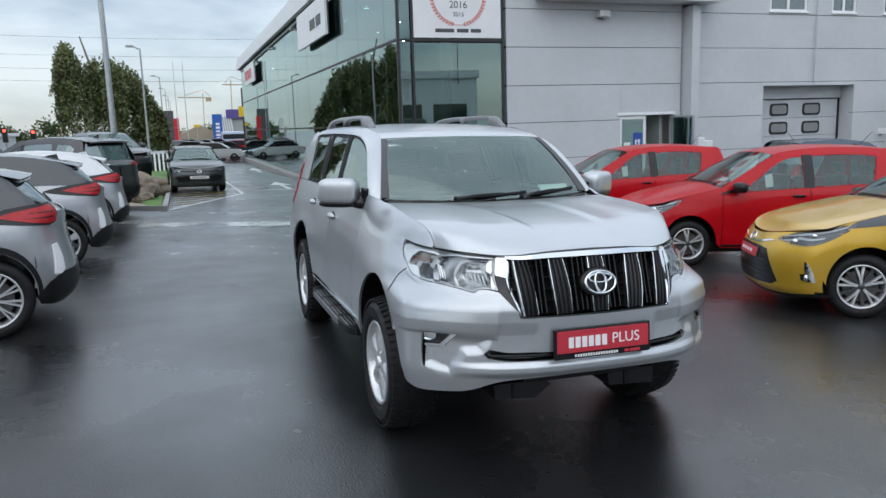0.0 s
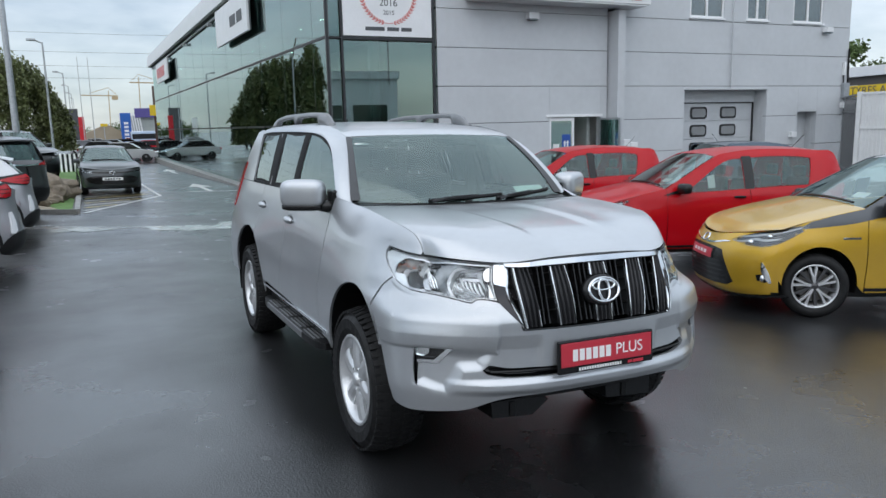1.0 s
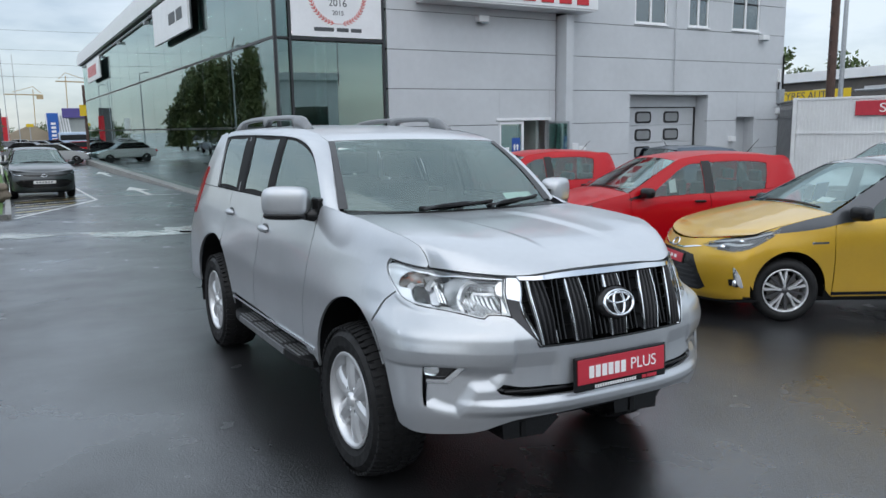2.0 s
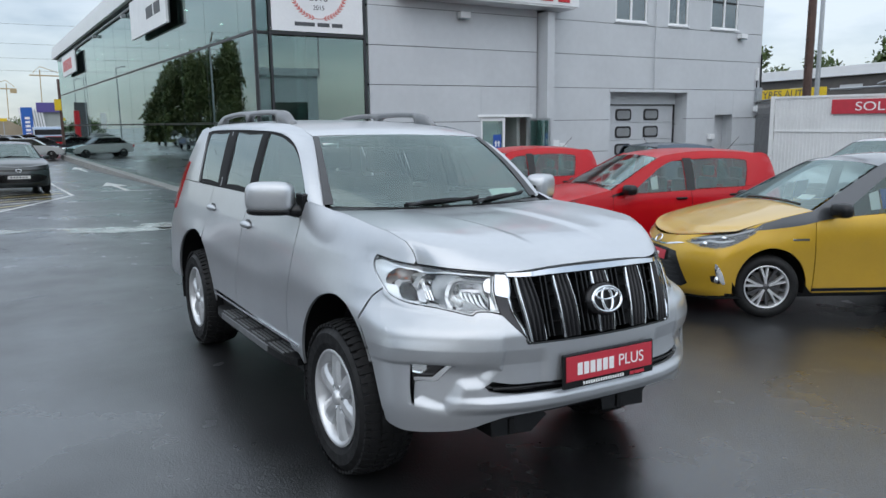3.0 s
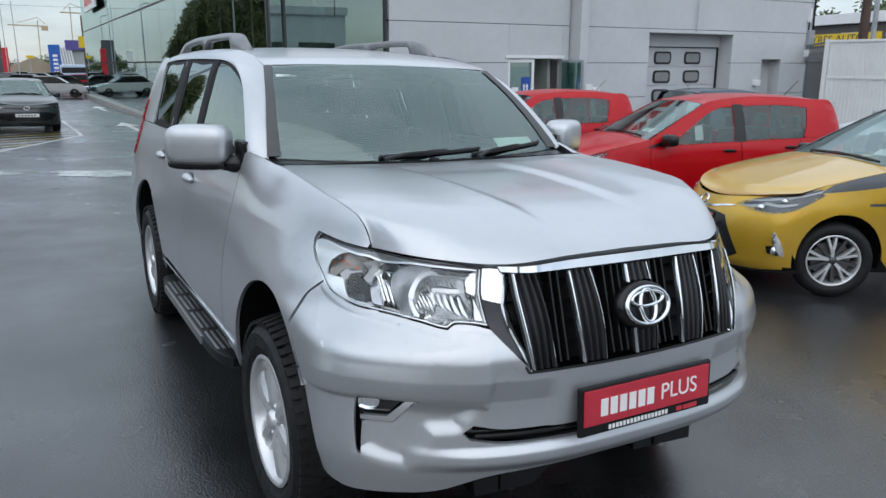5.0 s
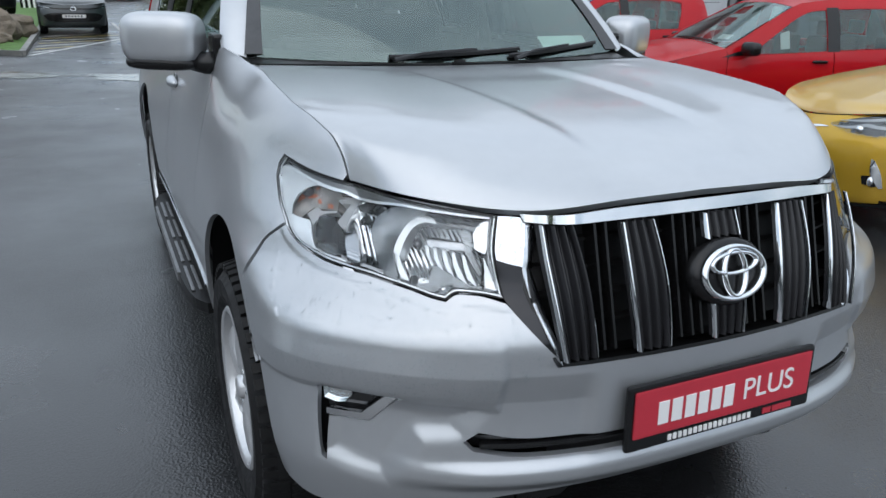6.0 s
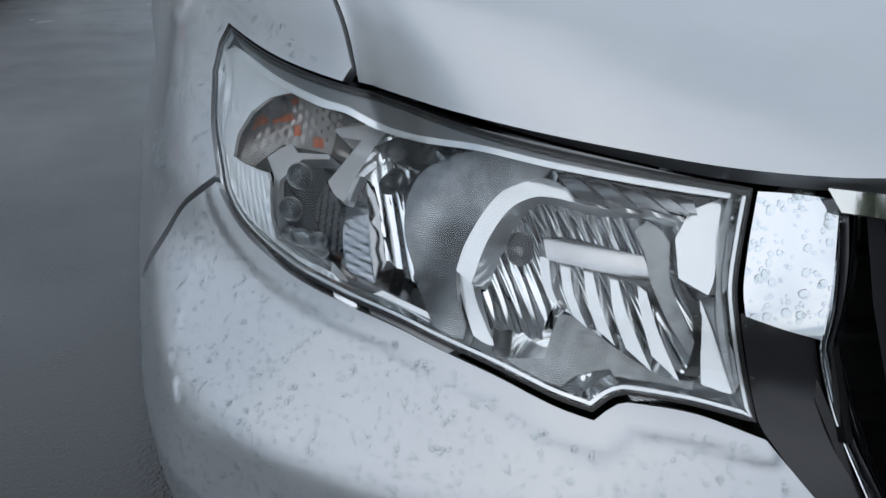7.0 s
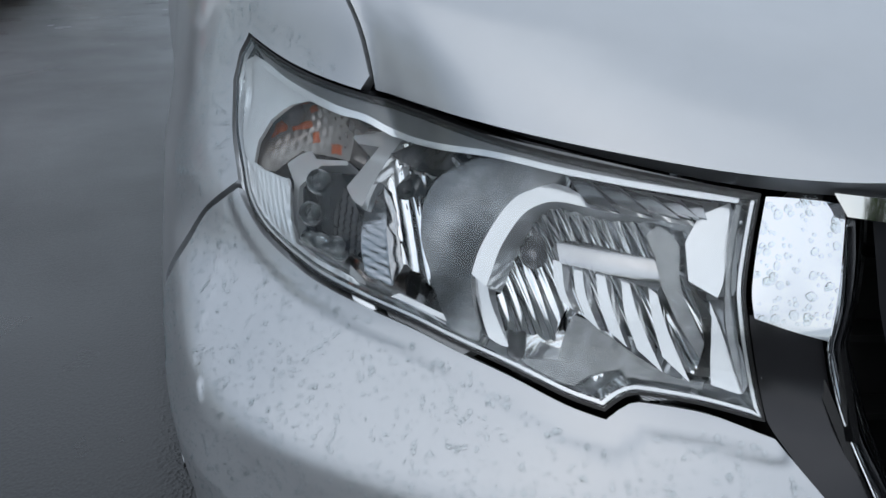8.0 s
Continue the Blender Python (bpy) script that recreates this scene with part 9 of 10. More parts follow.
tagged(part("kerb", tube([(-2.42, 15.8, 0.04), (-2.44, 22, 0.05), (-2.48, 30, 0.06), (-2.7, 46, 0.08)], 0.085, 4), CONCRETE), "wet concrete kerb along the grass", "kerb", kind="structure")
tagged(part("kerb", tube([(-2.42, 15.8, 0.04), (-3.4, 16.25, 0.04), (-5.5, 16.9, 0.04)], 0.085, 4), CONCRETE), "wet concrete kerb at the bank", "kerb", kind="structure")


def bank(name, outline, material, label, height, seed):
    """A low mound over an outline."""
    o = np.array(outline, float)
    uv, tri = flat_fill(rounded(o, 0.3, 60), [], 0.3)
    d = reach(o, uv)
    z = height * (1 - np.exp(-d / 0.9)) + np.array([0.05 * noise.noise((x * 1.3, y * 1.3, seed)) for x, y in uv]) * np.minimum(d, 1)
    bm = bmesh.new()
    vs = [bm.verts.new((x, y, max(0, zz) + 0.01)) for (x, y), zz in zip(uv, z)]
    for t in tri:
        bm.faces.new([vs[i] for i in t])
    bmesh.ops.recalc_face_normals(bm, faces=bm.faces)
    if sum(f.normal.z for f in bm.faces) < 0:
        bmesh.ops.reverse_faces(bm, faces=bm.faces)
    return tagged(part(name, bm, material, smooth=True), label, "ground", kind="structure")


bank("grass_bank", [(-2.55, 16.1), (-2.56, 22), (-2.58, 30), (-2.8, 46), (-7.5, 46), (-7.5, 24), (-3.6, 22.5), (-3.2, 18.4)], GRASS, "short bright green grass bank behind the kerb", 0.28, 1.0)
bank("gravel_bank", [(-2.70, 16.15), (-3.05, 18.2), (-3.4, 22.4), (-7.4, 24.0), (-9.0, 19.5), (-6.0, 17.1), (-3.5, 16.35)], GRAVEL, "sandy gravel bank with loose stones", 0.26, 5.0)


def boulder(x, y, z, sx, sy, sz, seed):
    bm = bmesh.new()
    bmesh.ops.create_icosphere(bm, subdivisions=3, radius=1)
    for v in bm.verts:
        n = noise.fractal(v.co * 1.4 + Vector((seed, 0, 0)), 1.0, 2.0, 4)
        c = v.co * (1 + 0.38 * n)
        k = 0.82
        v.co = Vector((math.copysign(abs(c.x) ** k, c.x) * sx, math.copysign(abs(c.y) ** k, c.y) * sy, c.z * sz))
    ob = part("boulder", bm, ROCK)
    ob.matrix_basis = Matrix.Translation((x, y, z)) @ pose(0, 0, 0, 0, 0, seed * 40)
    return tagged(ob, "rough brown boulder on the gravel bank", "rock", "boulders on the bank")


for q in ((-3.15, 19.6, 0.34, 0.42, 0.6, 0.40, 1), (-3.75, 18.4, 0.28, 0.38, 0.45, 0.30, 2), (-2.95, 21.0, 0.28, 0.42, 0.6, 0.30, 3), (-4.5, 19.0, 0.30, 0.55, 0.5, 0.32, 4), (-3.35, 17.7, 0.15, 0.30, 0.34, 0.18, 5), (-3.6, 21.4, 0.36, 0.5, 0.5, 0.36, 6), (-3.0, 18.6, 0.13, 0.2, 0.25, 0.15, 7)):
    boulder(*q)


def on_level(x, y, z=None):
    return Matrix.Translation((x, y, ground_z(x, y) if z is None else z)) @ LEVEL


# striped barrier at the end of the bank
barrier = thing("striped_barrier", "black and white striped low barrier", "barrier", on_level(-3.0, 35.9, 0.28))
for k in range(12):
    part("panel", box((-0.60 + 0.1 * k, -0.04, 0.0), (-0.52 + 0.1 * k, 0.0, 0.85), 0.004), PLATEWHITE if k % 2 else SATINBLACK, barrier)
part("rail", box((-0.62, 0.0, 0.55), (0.62, 0.05, 0.68), 0.005), GALV, barrier)
for k in range(9):
    part("post", box((-0.62 - 0.35 * k, 1.5, 0.0), (-0.55 - 0.35 * k, 1.56, 0.8), 0.004), SATINBLACK, barrier)

# palisade gate and white boundary fence
fence = thing("boundary_fence", "tall white ribbed boundary fence", "fence", on_level(18.98, 11.5), kind="structure")
# unseen walls, added behind and beside the walk to darken reflections in the paint
UNSEENWALL = mat("dark unseen wall", (0.11, 0.113, 0.112), 0.75, vary=0.25, scale=0.8, bump=0.2, bscale=25)
for lo, hi, coping in (((-13.6, -15.3, -0.4), (-13.2, 1.0, 2.2), (-13.66, -13.14, -15.36, 1.06)), ((-13.2, -15.7, -0.4), (14.0, -15.3, 2.2), (-13.66, 14.0, -15.76, -15.37))):
    wall = tagged(part("unseen_wall", box(lo, hi, 0.01), UNSEENWALL), "unseen dark wall added to darken reflections", "wall", kind="structure")
    part("coping", box((coping[0], coping[2], 2.204), (coping[1], coping[3], 2.28), 0.01), CONCRETE, wall)
FW = mat("white fence panel", (0.74, 0.75, 0.75), 0.45, vary=0.05, scale=1.5, bump=0.03)
run = Vector((0.75, -3.6, 0)).normalized()
ang = math.degrees(math.atan2(run.y, run.x))
fm = pose(0, 0, 0, 0, 0, ang)
H = 2.74
for k in range(4):
    x0 = 3.3 * k
    part("fence_post", box((x0 - 0.06, -0.08, -0.2), (x0 + 0.06, 0.08, H + 0.03), 0.01, m=fm), FW, fence)
    for z0, z1 in ((-0.1, 1.68), (1.72, H - 0.04)):
        panel = part("fence_panel", box((x0 + 0.07, -0.015, z0), (x0 + 3.23, 0.015, z1), m=fm), FW, fence)
        for j in range(30):
            part("rib", box((x0 + 0.10 + 0.104 * j, -0.035, z0 + 0.01), (x0 + 0.145 + 0.104 * j, -0.0155, z1 - 0.01), m=fm), FW, panel)
    for z in (1.70, H - 0.02):
        part("fence_rail", box((x0 + 0.06, -0.05, z - 0.035), (x0 + 3.24, 0.05, z + 0.035), 0.006, m=fm), FW, fence)
board = part("sold_board", box((1.75, -0.10, 2.20), (4.4, -0.06, 2.62), 0.006, m=fm), REDPLATE, fence, "dark red board with white capital letters")
lettering("lettering", "SOLD", 0.36, PLATEWHITE, board, fm @ Matrix.Translation((2.95, -0.105, 2.40)) @ TEXTUP @ Matrix.Diagonal((1.25, 1, 1, 1)))
PALE_STEEL = mat("weathered palisade steel", (0.15, 0.155, 0.16), 0.5, 0.5, 0.2, 12)
gate = thing("palisade_gate", "weathered steel palisade gate", "gate", on_level(20.4, 12.85))
d = Vector((21.8 - 18.98, 14.0 - 11.5, 0)).normalized()
gm = pose(0, 0, 0, 0, 0, math.degrees(math.atan2(d.y, d.x)))
for k in range(17):
    x = -1.85 + 0.23 * k
    part("pale", prism([(x - 0.035, 0.05), (x + 0.035, 0.05), (x + 0.035, 2.45), (x, 2.58), (x - 0.035, 2.45)], -0.01, 0.01, "y", m=gm), PALE_STEEL, gate)
for z in (0.35, 2.2):
    part("rail", box((-1.9, 0.01, z - 0.03), (1.9, 0.05, z + 0.03), m=gm), PALE_STEEL, gate)
for z in (2.70, 2.62):
    part("rail", tube([gm @ Vector((-1.9, 0.03, z)), gm @ Vector((1.9, 0.03, z))], 0.03, 6), PALE_STEEL, gate)

# poles behind the fence
RUST = mat("brown painted pole", (0.075, 0.04, 0.03), 0.55, vary=0.25, scale=4, bump=0.1)
pole = thing("utility_pole", "dark brown timber utility pole", "pole", on_level(24.7, 14.1))
part("shaft", tube([(0, 0, -0.3), (0, 0, 12)], 0.17, 12, taper=0.8), RUST, pole)
for k in range(9):
    part("step_iron", box((-0.28, -0.02, 4.0 + 0.5 * k), (0.28, 0.02, 4.03 + 0.5 * k)), mat_iron, pole)
pole = thing("lamp_post", "grey steel lamp post", "lamp post", on_level(28.2, 15.9))
part("shaft", tube([(0, 0, -0.3), (0, 0, 12)], 0.11, 12, taper=0.7), GALV, pole)

# tyre depot beyond the fence
depot = thing("tyre_depot", "low dark clad tyre depot with a white parapet", "building", Matrix.Translation((42.2, 29.2, 0)) @ pose(0, 0, 0, 0, 0, -93.5))
DARKCLAD = mat("dark brown cladding", (0.10, 0.092, 0.088), 0.6, vary=0.15, scale=0.6)
part("wall", box((-6, 0, -1), (30, 12, 5.40)), DARKCLAD, depot)
part("parapet", box((-6.1, -0.3, 5.40), (30.1, 12, 6.0), 0.02), WHITE, depot)
for k in range(9):
    part("roof_light", box((-4 + 3.4 * k, -0.06, 4.6), (-2.6 + 3.4 * k, -0.001, 4.9)), PANEL, depot)
YELLOWSIGN = mat("yellow sign board", (0.75, 0.52, 0.02), 0.45, vary=0.06)
sign = part("sign_board", box((2.2, -3.3, 4.0), (7.6, -3.2, 4.62), 0.01), YELLOWSIGN, depot, "yellow sign board with black capitals")
lettering("lettering", "TYRES AUTO", 0.62, INK, sign, Matrix.Translation((4.85, -3.31, 4.30)) @ TEXTUP)
for x in (2.5, 7.3):
    part("sign_post", box((x - 0.05, -3.2, -0.5), (x + 0.05, -3.1, 4.3)), GALV, depot)
part("blue_crate", box((0.6, -4.0, 3.9), (1.9, -3.0, 5.0), 0.02), BLUESIGN, depot)
part("pipe_rail", tube([(7.8, -3.2, 4.45), (16, -3.2, 4.45)], 0.06, 6), GALV, depot)
part("pipe_rail", tube([(10.5, -3.2, 4.6), (12.0, -3.2, 4.95), (12.3, -3.2, 4.5)], 0.05, 6), GALV, depot)


# ---- trees ----
def leaves(centres, radius, per, size, seed, droop=0.0):
    rng = np.random.default_rng(seed)
    quads = []
    for c in centres:
        for _ in range(per):
            o = rng.normal(0, 1, 3) * radius * (0.55, 0.55, 0.55 + droop)
            p = np.array(c) + o - np.array([0, 0, droop * abs(o[2]) * 0.4])
            a, b = rng.normal(0, 1, 3), rng.normal(0, 1, 3)
            a /= np.linalg.norm(a)
            b -= a * (a @ b)
            b /= np.linalg.norm(b)
            s = size * rng.uniform(0.6, 1.3)
            quads.append([p - a * s, p - b * s * 0.45, p + a * s, p + b * s * 0.45])
    q = np.array(quads).reshape(-1, 3)
    me = bpy.data.meshes.new("leaves")
    me.from_pydata(q.tolist(), [], [(4 * i, 4 * i + 1, 4 * i + 2, 4 * i + 3) for i in range(len(quads))])
    return me


def tree(name, label, m, height, spread, seed, leaf_mat, clumps=150, per=55, size=0.13, low=0.22, droop=0.8, lean=0.0):
    ob = thing(name, label, "tree", m)
    rng = np.random.default_rng(seed)
    bm = tube([(0, 0, -0.3), (0.1, 0, height * 0.3), (0.05 + lean * 0.4, 0.1, height * 0.6), (lean, 0, height * 0.92)], height * 0.028, 10, taper=0.2)
    part("trunk", bm, BARK, ob, smooth=True)
    centres = []
    for k in range(13):
        z0 = height * (0.22 + 0.055 * k)
        a = 2.4 * k + rng.uniform(-0.3, 0.3)
        r = spread * rng.uniform(0.55, 1.0) * (1 - 0.65 * max(0, (z0 / height - 0.45)))
        tip = Vector((r * math.cos(a), r * math.sin(a), z0 + height * rng.uniform(0.06, 0.2)))
        base = Vector((0.05 + lean * z0 / height, 0, z0))
        part("limb", tube([base, base.lerp(tip, 0.5) + Vector((0, 0, 0.25)), tip], height * 0.010, 6, taper=0.3), BARK, ob)
    for _ in range(clumps):
        t = rng.uniform(low, 1.0)
        a = rng.uniform(0, 2 * math.pi)
        prof = math.sin(math.pi * min(1, (t - low) / (1.03 - low)) ** 0.75) ** 0.6
        r = spread * prof * math.sqrt(rng.uniform(0.15, 1.0)) * (0.8 + 0.35 * math.sin(3 * a + seed) * math.sin(7 * t + seed))
        centres.append((lean * t + r * math.cos(a), r * math.sin(a), height * t))
    me = leaves(centres, height * 0.055, per, size, seed, droop)
    me.materials.append(leaf_mat)
    crown = new("crown", me)
    crown.parent = ob
    crown["kind"] = "stuff"
    return ob


def weeping_birch(x, y, half, seed, strands=900):
    """A birch with hanging twigs: tallest at one side, falling away to the other."""
    ob = thing("birch_tree", "tall leafy birch with drooping twigs", "tree", on_level(x, y))
    rng = np.random.default_rng(seed)
    crest = curve([(-1.0, 7.2), (-0.90, 8.3), (-0.6, 8.3), (-0.45, 7.5), (-0.2, 7.7), (0.1, 7.4), (0.3, 7.3), (0.55, 6.3), (0.78, 4.8), (1.0, 3.3)])
    part("trunk", tube([(0, 0, -0.3), (-0.2, 0, 3.0), (-0.9, 0.1, 6.0), (-1.7, 0, 9.2)], 0.24, 10, taper=0.2), BARK, ob, smooth=True)
    for k in range(14):
        u = -0.9 + 1.75 * k / 13
        tip = Vector((u * half * 0.85, rng.uniform(-1.4, 1.4), float(crest(u)) * rng.uniform(0.75, 0.92)))
        base = Vector((-0.25, 0, rng.uniform(1.6, 4.2)))
        part("limb", tube([base, base.lerp(tip, 0.55) + Vector((0, 0, 0.6)), tip], 0.075, 6, taper=0.25), BARK, ob)
    pts, quads = [], []
    for _ in range(strands):
        u = rng.uniform(-1, 1)
        depth = half * 0.62 * math.sqrt(max(0.05, 1 - u * u)) * rng.uniform(-1, 1)
        if noise.noise((u * 4.0, depth * 0.8, seed)) < -0.12:
            continue
        top = (float(crest(u)) + 0.5 * noise.noise((u * 9.0, depth, 3.0))) * (0.28 + 0.72 * rng.uniform(0, 1) ** 0.55) + rng.normal(0, 0.12)
        run = rng.uniform(0.7, 2.1)
        sway = rng.normal(0, 0.28, 2)
        for k in range(24):
            f = k / 23
            c = np.array([u * half + sway[0] * f + rng.normal(0, 0.10), depth + sway[1] * f + rng.normal(0, 0.10), max(0.9, top - run * f)])
            a, b = rng.normal(0, 1, 3), rng.normal(0, 1, 3)
            a[2] -= 0.8
            a /= np.linalg.norm(a)
            b -= a * (a @ b)
            b /= np.linalg.norm(b)
            w = 0.125 * rng.uniform(0.6, 1.3)
            quads += [c - a * w, c - b * w * 0.5, c + a * w, c + b * w * 0.5]
    me = bpy.data.meshes.new("leaves")
    me.from_pydata(np.array(quads).tolist(), [], [(4 * k, 4 * k + 1, 4 * k + 2, 4 * k + 3) for k in range(len(quads) // 4)])
    me.materials.append(LEAF)
    crown = new("crown", me)
    crown.parent = ob
    crown["kind"] = "stuff"
    return ob


weeping_birch(-6.6, 57.0, 3.6, 3, 1900)
# far woods
for name, cx, cy, sx, zs, seed in (("wood_edge", -28, 116, 9, 4.6, 21), ("wood_edge", -50, 120, 14, 4.4, 25), ("wood_edge", 74, 46, 9, 10.6, 22), ("wood_edge", 77, 34, 9, 10.4, 23), ("wood_edge", -6, 190, 14, 5.6, 24)):
    rng = np.random.default_rng(seed)
    ca = Vector((cx, cy)).normalized()
    pts = []
    for _ in range(120):
        s = rng.uniform(-sx, sx)
        hh = zs * (0.82 + 0.18 * math.sin(s * 0.9 + seed) + 0.08 * rng.normal())
        pts.append((cx - ca.y * s, cy + ca.x * s, hh * rng.uniform(0.45, 1.0)))
    me = leaves(pts, 0.9, 90 if cx > 50 else 50, 0.30, seed)
    me.materials.append(LEAF_FAR)
    tagged(new(name, me), "distant dark green treetops", "trees", kind="stuff")


# ---- street: lamps, poles, signs, far cars and buildings ----
def street_lamp(x, y, h, arm, label="grey steel street lamp with a flat head", r=0.075):
    lamp = thing("street_lamp", label, "street lamp", on_level(x, y), "street lamps along the road")
    part("column", tube([(0, 0, -0.2), (0, 0, h * 0.35), (0, 0, h)], r, 10, taper=0.6), GALV, lamp)
    part("arm", tube([(0, 0, h - 0.05), (arm * 0.6, 0, h + 0.1), (arm, 0, h + 0.12)], 0.04, 8), GALV, lamp)
    part("lantern", box((arm - 0.18, -0.12, h + 0.06), (arm + 0.25, 0.12, h + 0.19), 0.03), GALV, lamp)
    return lamp


street_lamp(-4.20, 25.8, 10.5, 0.8, "grey steel street lamp on the grass bank", 0.13)
street_lamp(-3.70, 41.9, 6.9, -0.55)
for y, h in ((70.9, 7.3), (100.9, 7.8), (130, 8.2), (160, 8.6)):
    street_lamp(-3.2 - 0.003 * y, y, h, -0.6)
for x, y, h in ((-1.3, 75.9, 9.2), (-2.2, 80.9, 9.6)):
    fp = thing("flag_pole", "slim white flag pole", "pole", on_level(x, y), "flag poles")
    part("shaft", tube([(0, 0, -0.2), (0, 0, h)], 0.05, 8, taper=0.5), GALV, fp)
up = thing("utility_pole", "dark timber pole with cross arm", "pole", on_level(3.5, 65.7))
part("shaft", tube([(0, 0, -0.5), (0, 0, 6.1)], 0.14, 8, taper=0.8), RUST, up)
part("cross_arm", box((-0.1, -0.4, 5.3), (0.1, 0.4, 5.45)), RUST, up)
part("notice", box((-0.45, -0.2, 3.6), (0.05, -0.12, 4.5)), YELLOWSIGN, up)
totem = thing("blue_totem", "tall blue roadside sign totem", "sign", on_level(2.9, 105.8))
BLUE = mat("bright blue sign", (0.02, 0.11, 0.42), 0.4, vary=0.06)
part("panel", box((-0.65, -0.2, -0.5), (0.65, 0.2, 4.7), 0.03), BLUE, totem)
for k in range(5):
    part("sign_mark", box((-0.25, -0.22, 1.2 + 0.5 * k), (0.3, -0.201, 1.5 + 0.5 * k)), PLATEWHITE, totem)
dealer = thing("far_showroom", "far showroom with slanted white fins and a purple band", "building", on_level(6.8, 140))
part("wall", box((-2.6, 0, -1), (3.0, 12, 5.0)), INNER, dealer)
PURPLE = mat("purple sign band", (0.09, 0.07, 0.26), 0.5, vary=0.05)
part("sign_band", box((-0.8, -0.6, 4.7), (3.0, -0.1, 6.3), 0.03), PURPLE, dealer)
for k in range(9):
    part("fin", prism([(-2.9 + 0.42 * k, -1), (-2.65 + 0.42 * k, -1), (-2.9 + 0.40 * k - 0.3, 5.4), (-3.15 + 0.40 * k - 0.3, 5.4)], -0.5, -0.3, "y"), WHITE, dealer)
house = thing("far_house", "small far house with a tan gable", "house", on_level(1.0, 150))
part("wall", prism([(-4.0, -1), (3.5, -1), (3.5, 2.0), (0.5, 3.6), (-4.0, 1.6)], 0, 8, "y"), mat("tan render", (0.36, 0.30, 0.22), 0.8, vary=0.1, scale=0.5), house)
for x, y, z0, z1, w, mt, lb in ((-0.2, 86, 2.0, 2.6, 0.35, YELLOWSIGN, "yellow roadside notice board"), (-3.4, 96, 0.0, 4.4, 0.7, INK, "dark roadside sign panel"), (-2.4, 92, 0.0, 3.4, 0.3, RED_SIGN, "red and white sign panel"), (-4.6, 88, 1.0, 3.0, 0.3, PLATEWHITE, "white roadside sign panel")):
    s = thing("roadside_sign", lb, "sign", on_level(x, y), "roadside signs")
    part("panel", box((-w, -0.05, z0 + 0.8), (w, 0.05, z1 + 0.5), 0.01), mt, s)
    part("post", box((-0.05, 0.05, -0.3), (0.05, 0.12, z0 + 1.0)), GALV, s)
CRANEY = mat("yellow crane steel", (0.46, 0.35, 0.20), 0.5, vary=0.1)
for x, y, h, a, b in ((6.3, 296, 18.2, -9, 3), (15.4, 275, 21.6, -3, 8)):
    cr = thing("tower_crane", "distant yellow tower crane", "crane", Matrix.Translation((x, y, 0)))
    part("mast", box((-0.14, -0.14, 0), (0.14, 0.14, h + 2)), CRANEY, cr)
    part("jib", box((a, -0.4, h), (b, 0.4, h + 0.35)), CRANEY, cr)
    part("counterweight", box((b - 2, -0.8, h - 1.2), (b, 0.8, h + 0.2)), CRANEY, cr)
    part("tie", tube([(a * 0.7, 0, h + 0.9), (0, 0, h + 3), (b * 0.8, 0, h + 0.9)], 0.12, 4), CRANEY, cr)
for x, y, h in ((-13.4, 54.8, 2.5), (-11.7, 55.1, 2.4)):
    tl = thing("traffic_light", "traffic light showing red", "traffic light", on_level(x, y), "traffic lights")
    part("post", tube([(0, 0, -0.2), (0, 0, h - 0.6)], 0.06, 8), GALV, tl)
    part("head", box((-0.16, -0.12, h - 0.85), (0.16, 0.12, h + 0.15), 0.02), SATINBLACK, tl)
    part("lamp", lathe([(-0.125, 0.0), (-0.125, 0.10), (-0.10, 0.11)], (0, 0, h - 0.05), "y", 16), glow("red signal", (1.0, 0.05, 0.03), 6), tl)
yard = thing("roadside_depot", "low pale depot across the road", "building", on_level(-21, 70))
part("wall", box((-16, 0, -1), (4, 8, 1.9)), PANEL, yard)
part("roof", box((-16.3, -0.3, 1.9), (4.3, 8.3, 2.2)), WHITE, yard)
for x in (-13.0, -10.2):
    part("red_panel", box((x, -0.06, 0.6), (x + 1.2, -0.001, 1.6)), RED_SIGN, yard)
WIRE = mat("black cable", (0.02, 0.02, 0.022), 0.6)
line_pole = thing("utility_pole", "tall timber pole that carries the cables", "pole", on_level(-42, 64))
part("shaft", tube([(0, 0, -0.3), (0, 0, 11.6)], 0.16, 10, taper=0.8), RUST, line_pole)
for z, sag, y in ((8.6, 0.5, 64), (7.4, 0.4, 64), (6.4, 0.4, 64), (10.2, 0.6, 64)):
    w = part("overhead_wire", tube([(-42 + 4 * k, y + 0.4 * k, z + 0.9 - sag * (1 - ((k - 6) / 6) ** 2)) for k in range(13)], 0.010, 5), WIRE)
    tagged(w, "thin black overhead cable", "cable", "overhead cables")

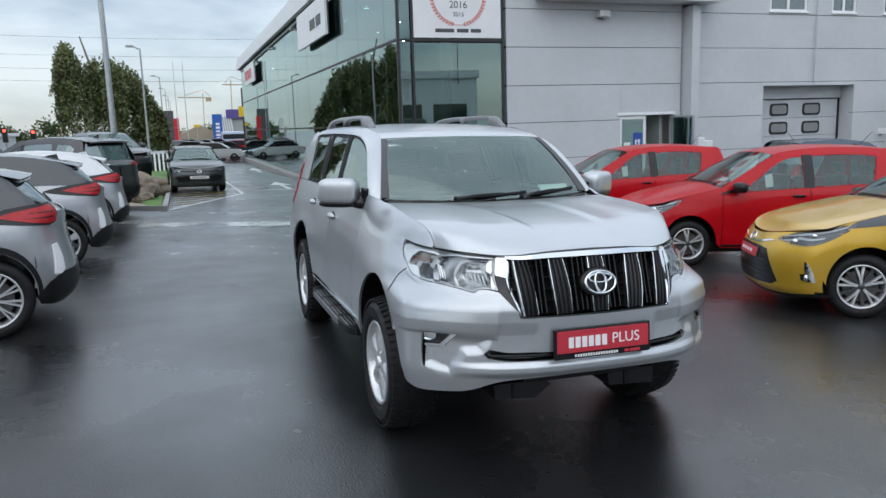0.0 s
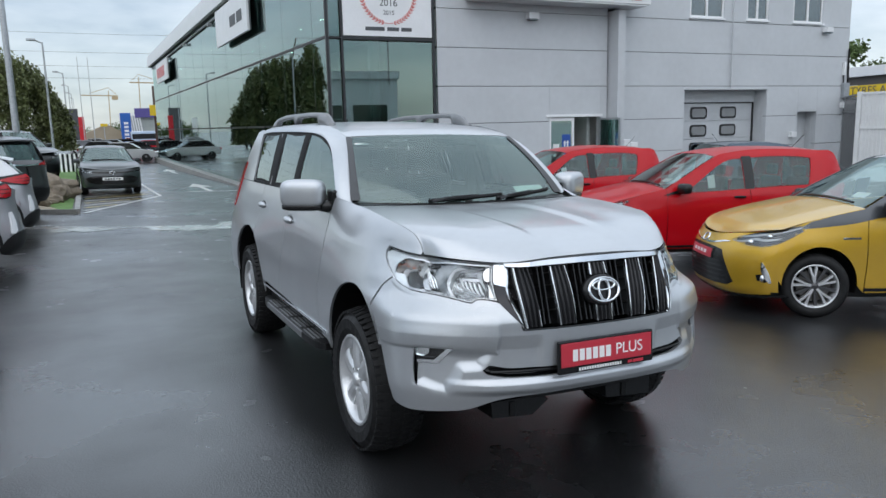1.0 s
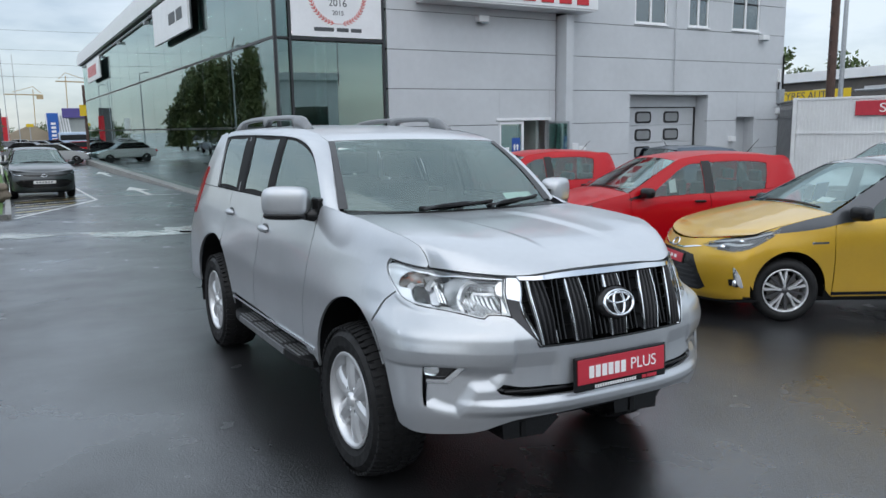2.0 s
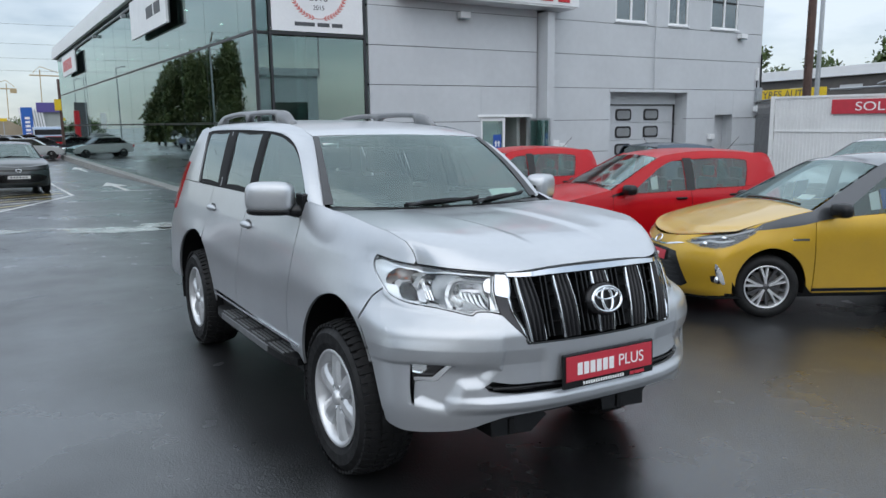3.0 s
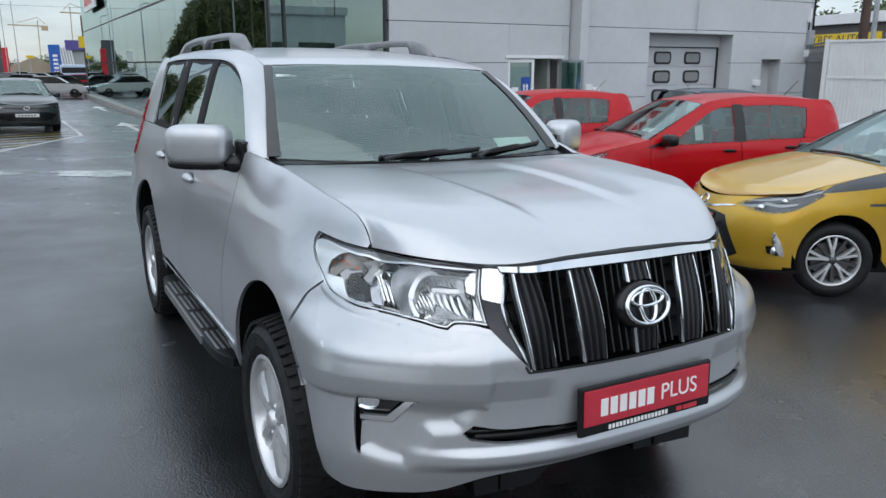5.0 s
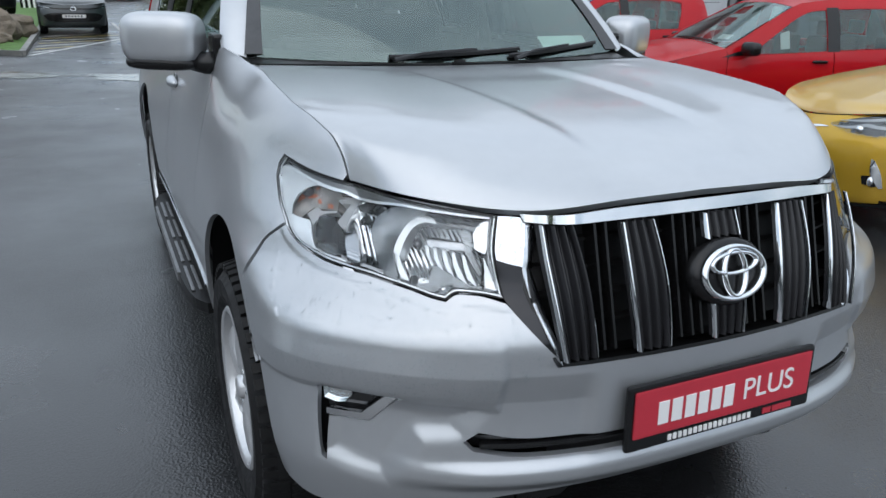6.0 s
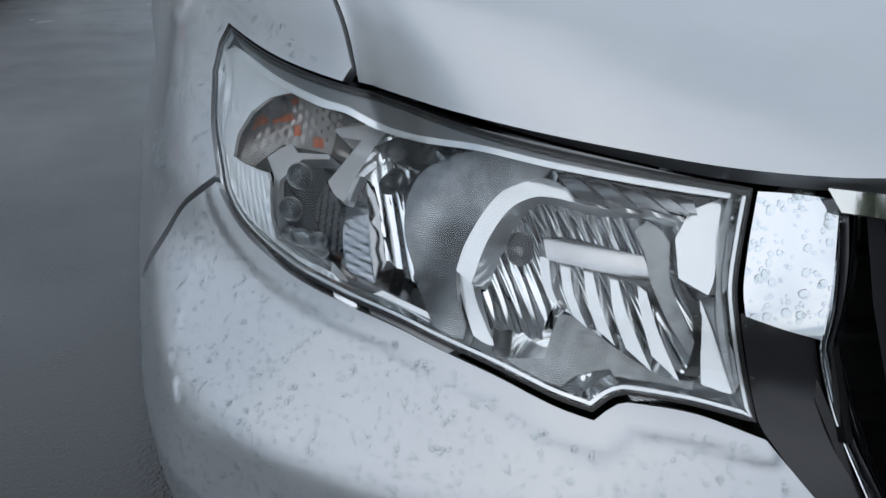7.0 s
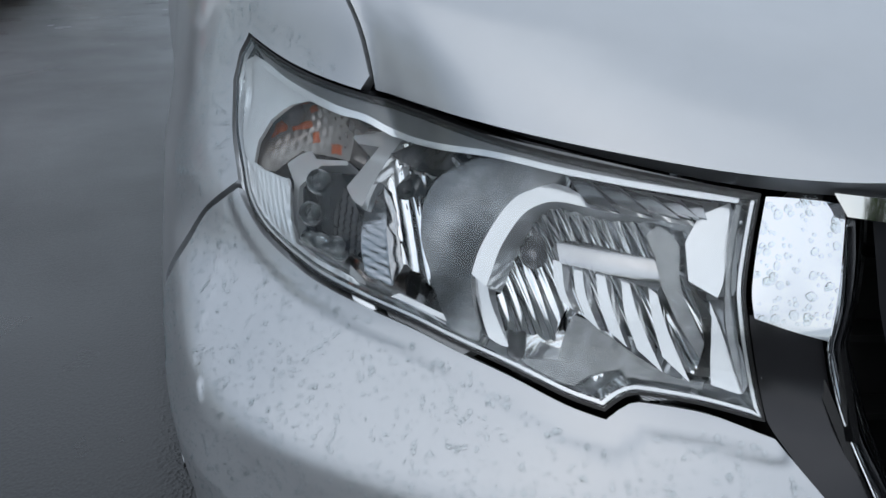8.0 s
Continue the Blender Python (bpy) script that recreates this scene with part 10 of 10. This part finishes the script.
# far parked cars, simplified copies of one body
def far_car(label, paint, m, group="far parked cars"):
    car = thing("parked_car", label, "car", m, group)
    side = [(-2.1, 0.35), (-2.15, 0.7), (-1.5, 0.9), (-0.9, 0.98), (1.7, 1.0), (2.05, 0.9), (2.1, 0.35)]
    bm = prism(side, -0.85, 0.85, "x")
    bmesh.ops.bevel(bm, geom=[e for e in bm.edges], offset=0.09, segments=2, affect="EDGES")
    part("body", bm, paint, car, smooth=False)
    bm = prism([(-0.95, 0.96), (-0.25, 1.42), (1.1, 1.45), (1.75, 1.0)], -0.70, 0.70, "x")
    bmesh.ops.bevel(bm, geom=[e for e in bm.edges], offset=0.07, segments=2, affect="EDGES")
    part("glasshouse", bm, GLOSSBLACK, car)
    part("roof", box((-0.62, -0.2, 1.42), (0.62, 1.1, 1.475), 0.03), paint, car)
    for sx in (-1, 1):
        for y in (-1.3, 1.3):
            part("wheel", lathe([(sx * 0.70, 0.0), (sx * 0.86, 0.18), (sx * 0.86, 0.31), (sx * 0.70, 0.32)], (0, y, 0.32), "x", 16), RUBBER, car)
        part("lamp", box((sx * 0.5, -2.14, 0.62), (sx * 0.8, -1.95, 0.76), 0.03), CHROME, car)
        part("tail_lamp", box((sx * 0.55, 1.98, 0.72), (sx * 0.84, 2.12, 0.88), 0.03), TAILRED, car)
    return car


PALE = mat("pale grey car paint", (0.42, 0.43, 0.44), 0.25, vary=0.03, coat=1.0)
makes = [far_car("pale grey parked hatchback far along the street", PALE, on_level(0.6, 56.0) @ pose(0, 0, 0, 0, 0, 80)), far_car("black parked car far along the street", NIGHT, on_level(1.8, 62) @ pose(0, 0, 0, 0, 0, 85)), far_car("red parked car far along the street", REDPAINT, on_level(3.6, 70.7) @ pose(0, 0, 0, 0, 0, 95)), far_car("grey parked car far along the street", GREYCAR, on_level(-0.6, 66) @ pose(0, 0, 0, 0, 0, 70))]
spots = [(0, -2.2, 74, 10), (3, 0.6, 80, 80), (1, 2.2, 86, 90), (0, -0.8, 92, 85), (2, 3.6, 100, 85), (0, 4.4, 110, 80), (3, -7.6, 62, 0), (0, -8.4, 74, 0), (1, -9.6, 60, 0), (3, -12.5, 45, 30), (0, -15.0, 48, 20), (1, -18.0, 52, 10), (0, -21.0, 46, 40), (3, -9.0, 40, 15),
         (0, -14.5, 19, 90), (3, -14.5, 22.5, 90), (0, -14.5, 26, 90), (1, -14.5, 29.5, 90), (0, -14.5, 33, 90), (0, -14.5, 36.5, 90), (3, -14.5, 40, 90)]
for k, x, y, a in spots:
    copy_thing(makes[k], on_level(x, y) @ pose(0, 0, 0, 0, 0, a))
van = thing("pale_blue_van", "pale blue van far along the street", "van", on_level(4.3, 92))
part("body", box((-1.6, -0.9, 0.4), (1.6, 0.9, 2.3), 0.15), mat("pale blue van paint", (0.42, 0.52, 0.66), 0.3, vary=0.04, coat=1.0), van)
part("window_band", box((-1.5, -0.91, 1.4), (1.5, -0.88, 2.0), 0.02), GLOSSBLACK, van)

# buildings behind the camera, which show in the glass
opp = thing("facing_building", "two storey office with a pale parapet and dark windows", "building", on_level(4, -46, -0.6) @ pose(0, 0, 0, 0, 0, 4))
part("wall", box((-16, -10, 0), (26, 0, 6.6)), WHITE, opp)
part("parapet", box((-16.2, -10, 6.6), (26.2, 0.3, 7.4), 0.03), WHITE, opp)
for k in range(8):
    for z in (1.6,):
        part("window", box((-14 + 5 * k, 0.0, z), (-10.2 + 5 * k, 0.05, z + 2.3)), GLOSSBLACK, opp)
tree("yard_tree", "leafy tree behind the yard", on_level(-14, -22), 8.0, 2.6, 31, LEAF_FAR, 70, 40, 0.2, 0.15, 0.4)

for k, (x, y, h) in enumerate(((-22, -34, 9.0), (-12, -48, 10.0))):
    tree("yard_tree", "leafy tree behind the yard", on_level(x, y), h, h * 0.36, 41 + k, LEAF_FAR, 70, 40, 0.22, 0.12, 0.4)
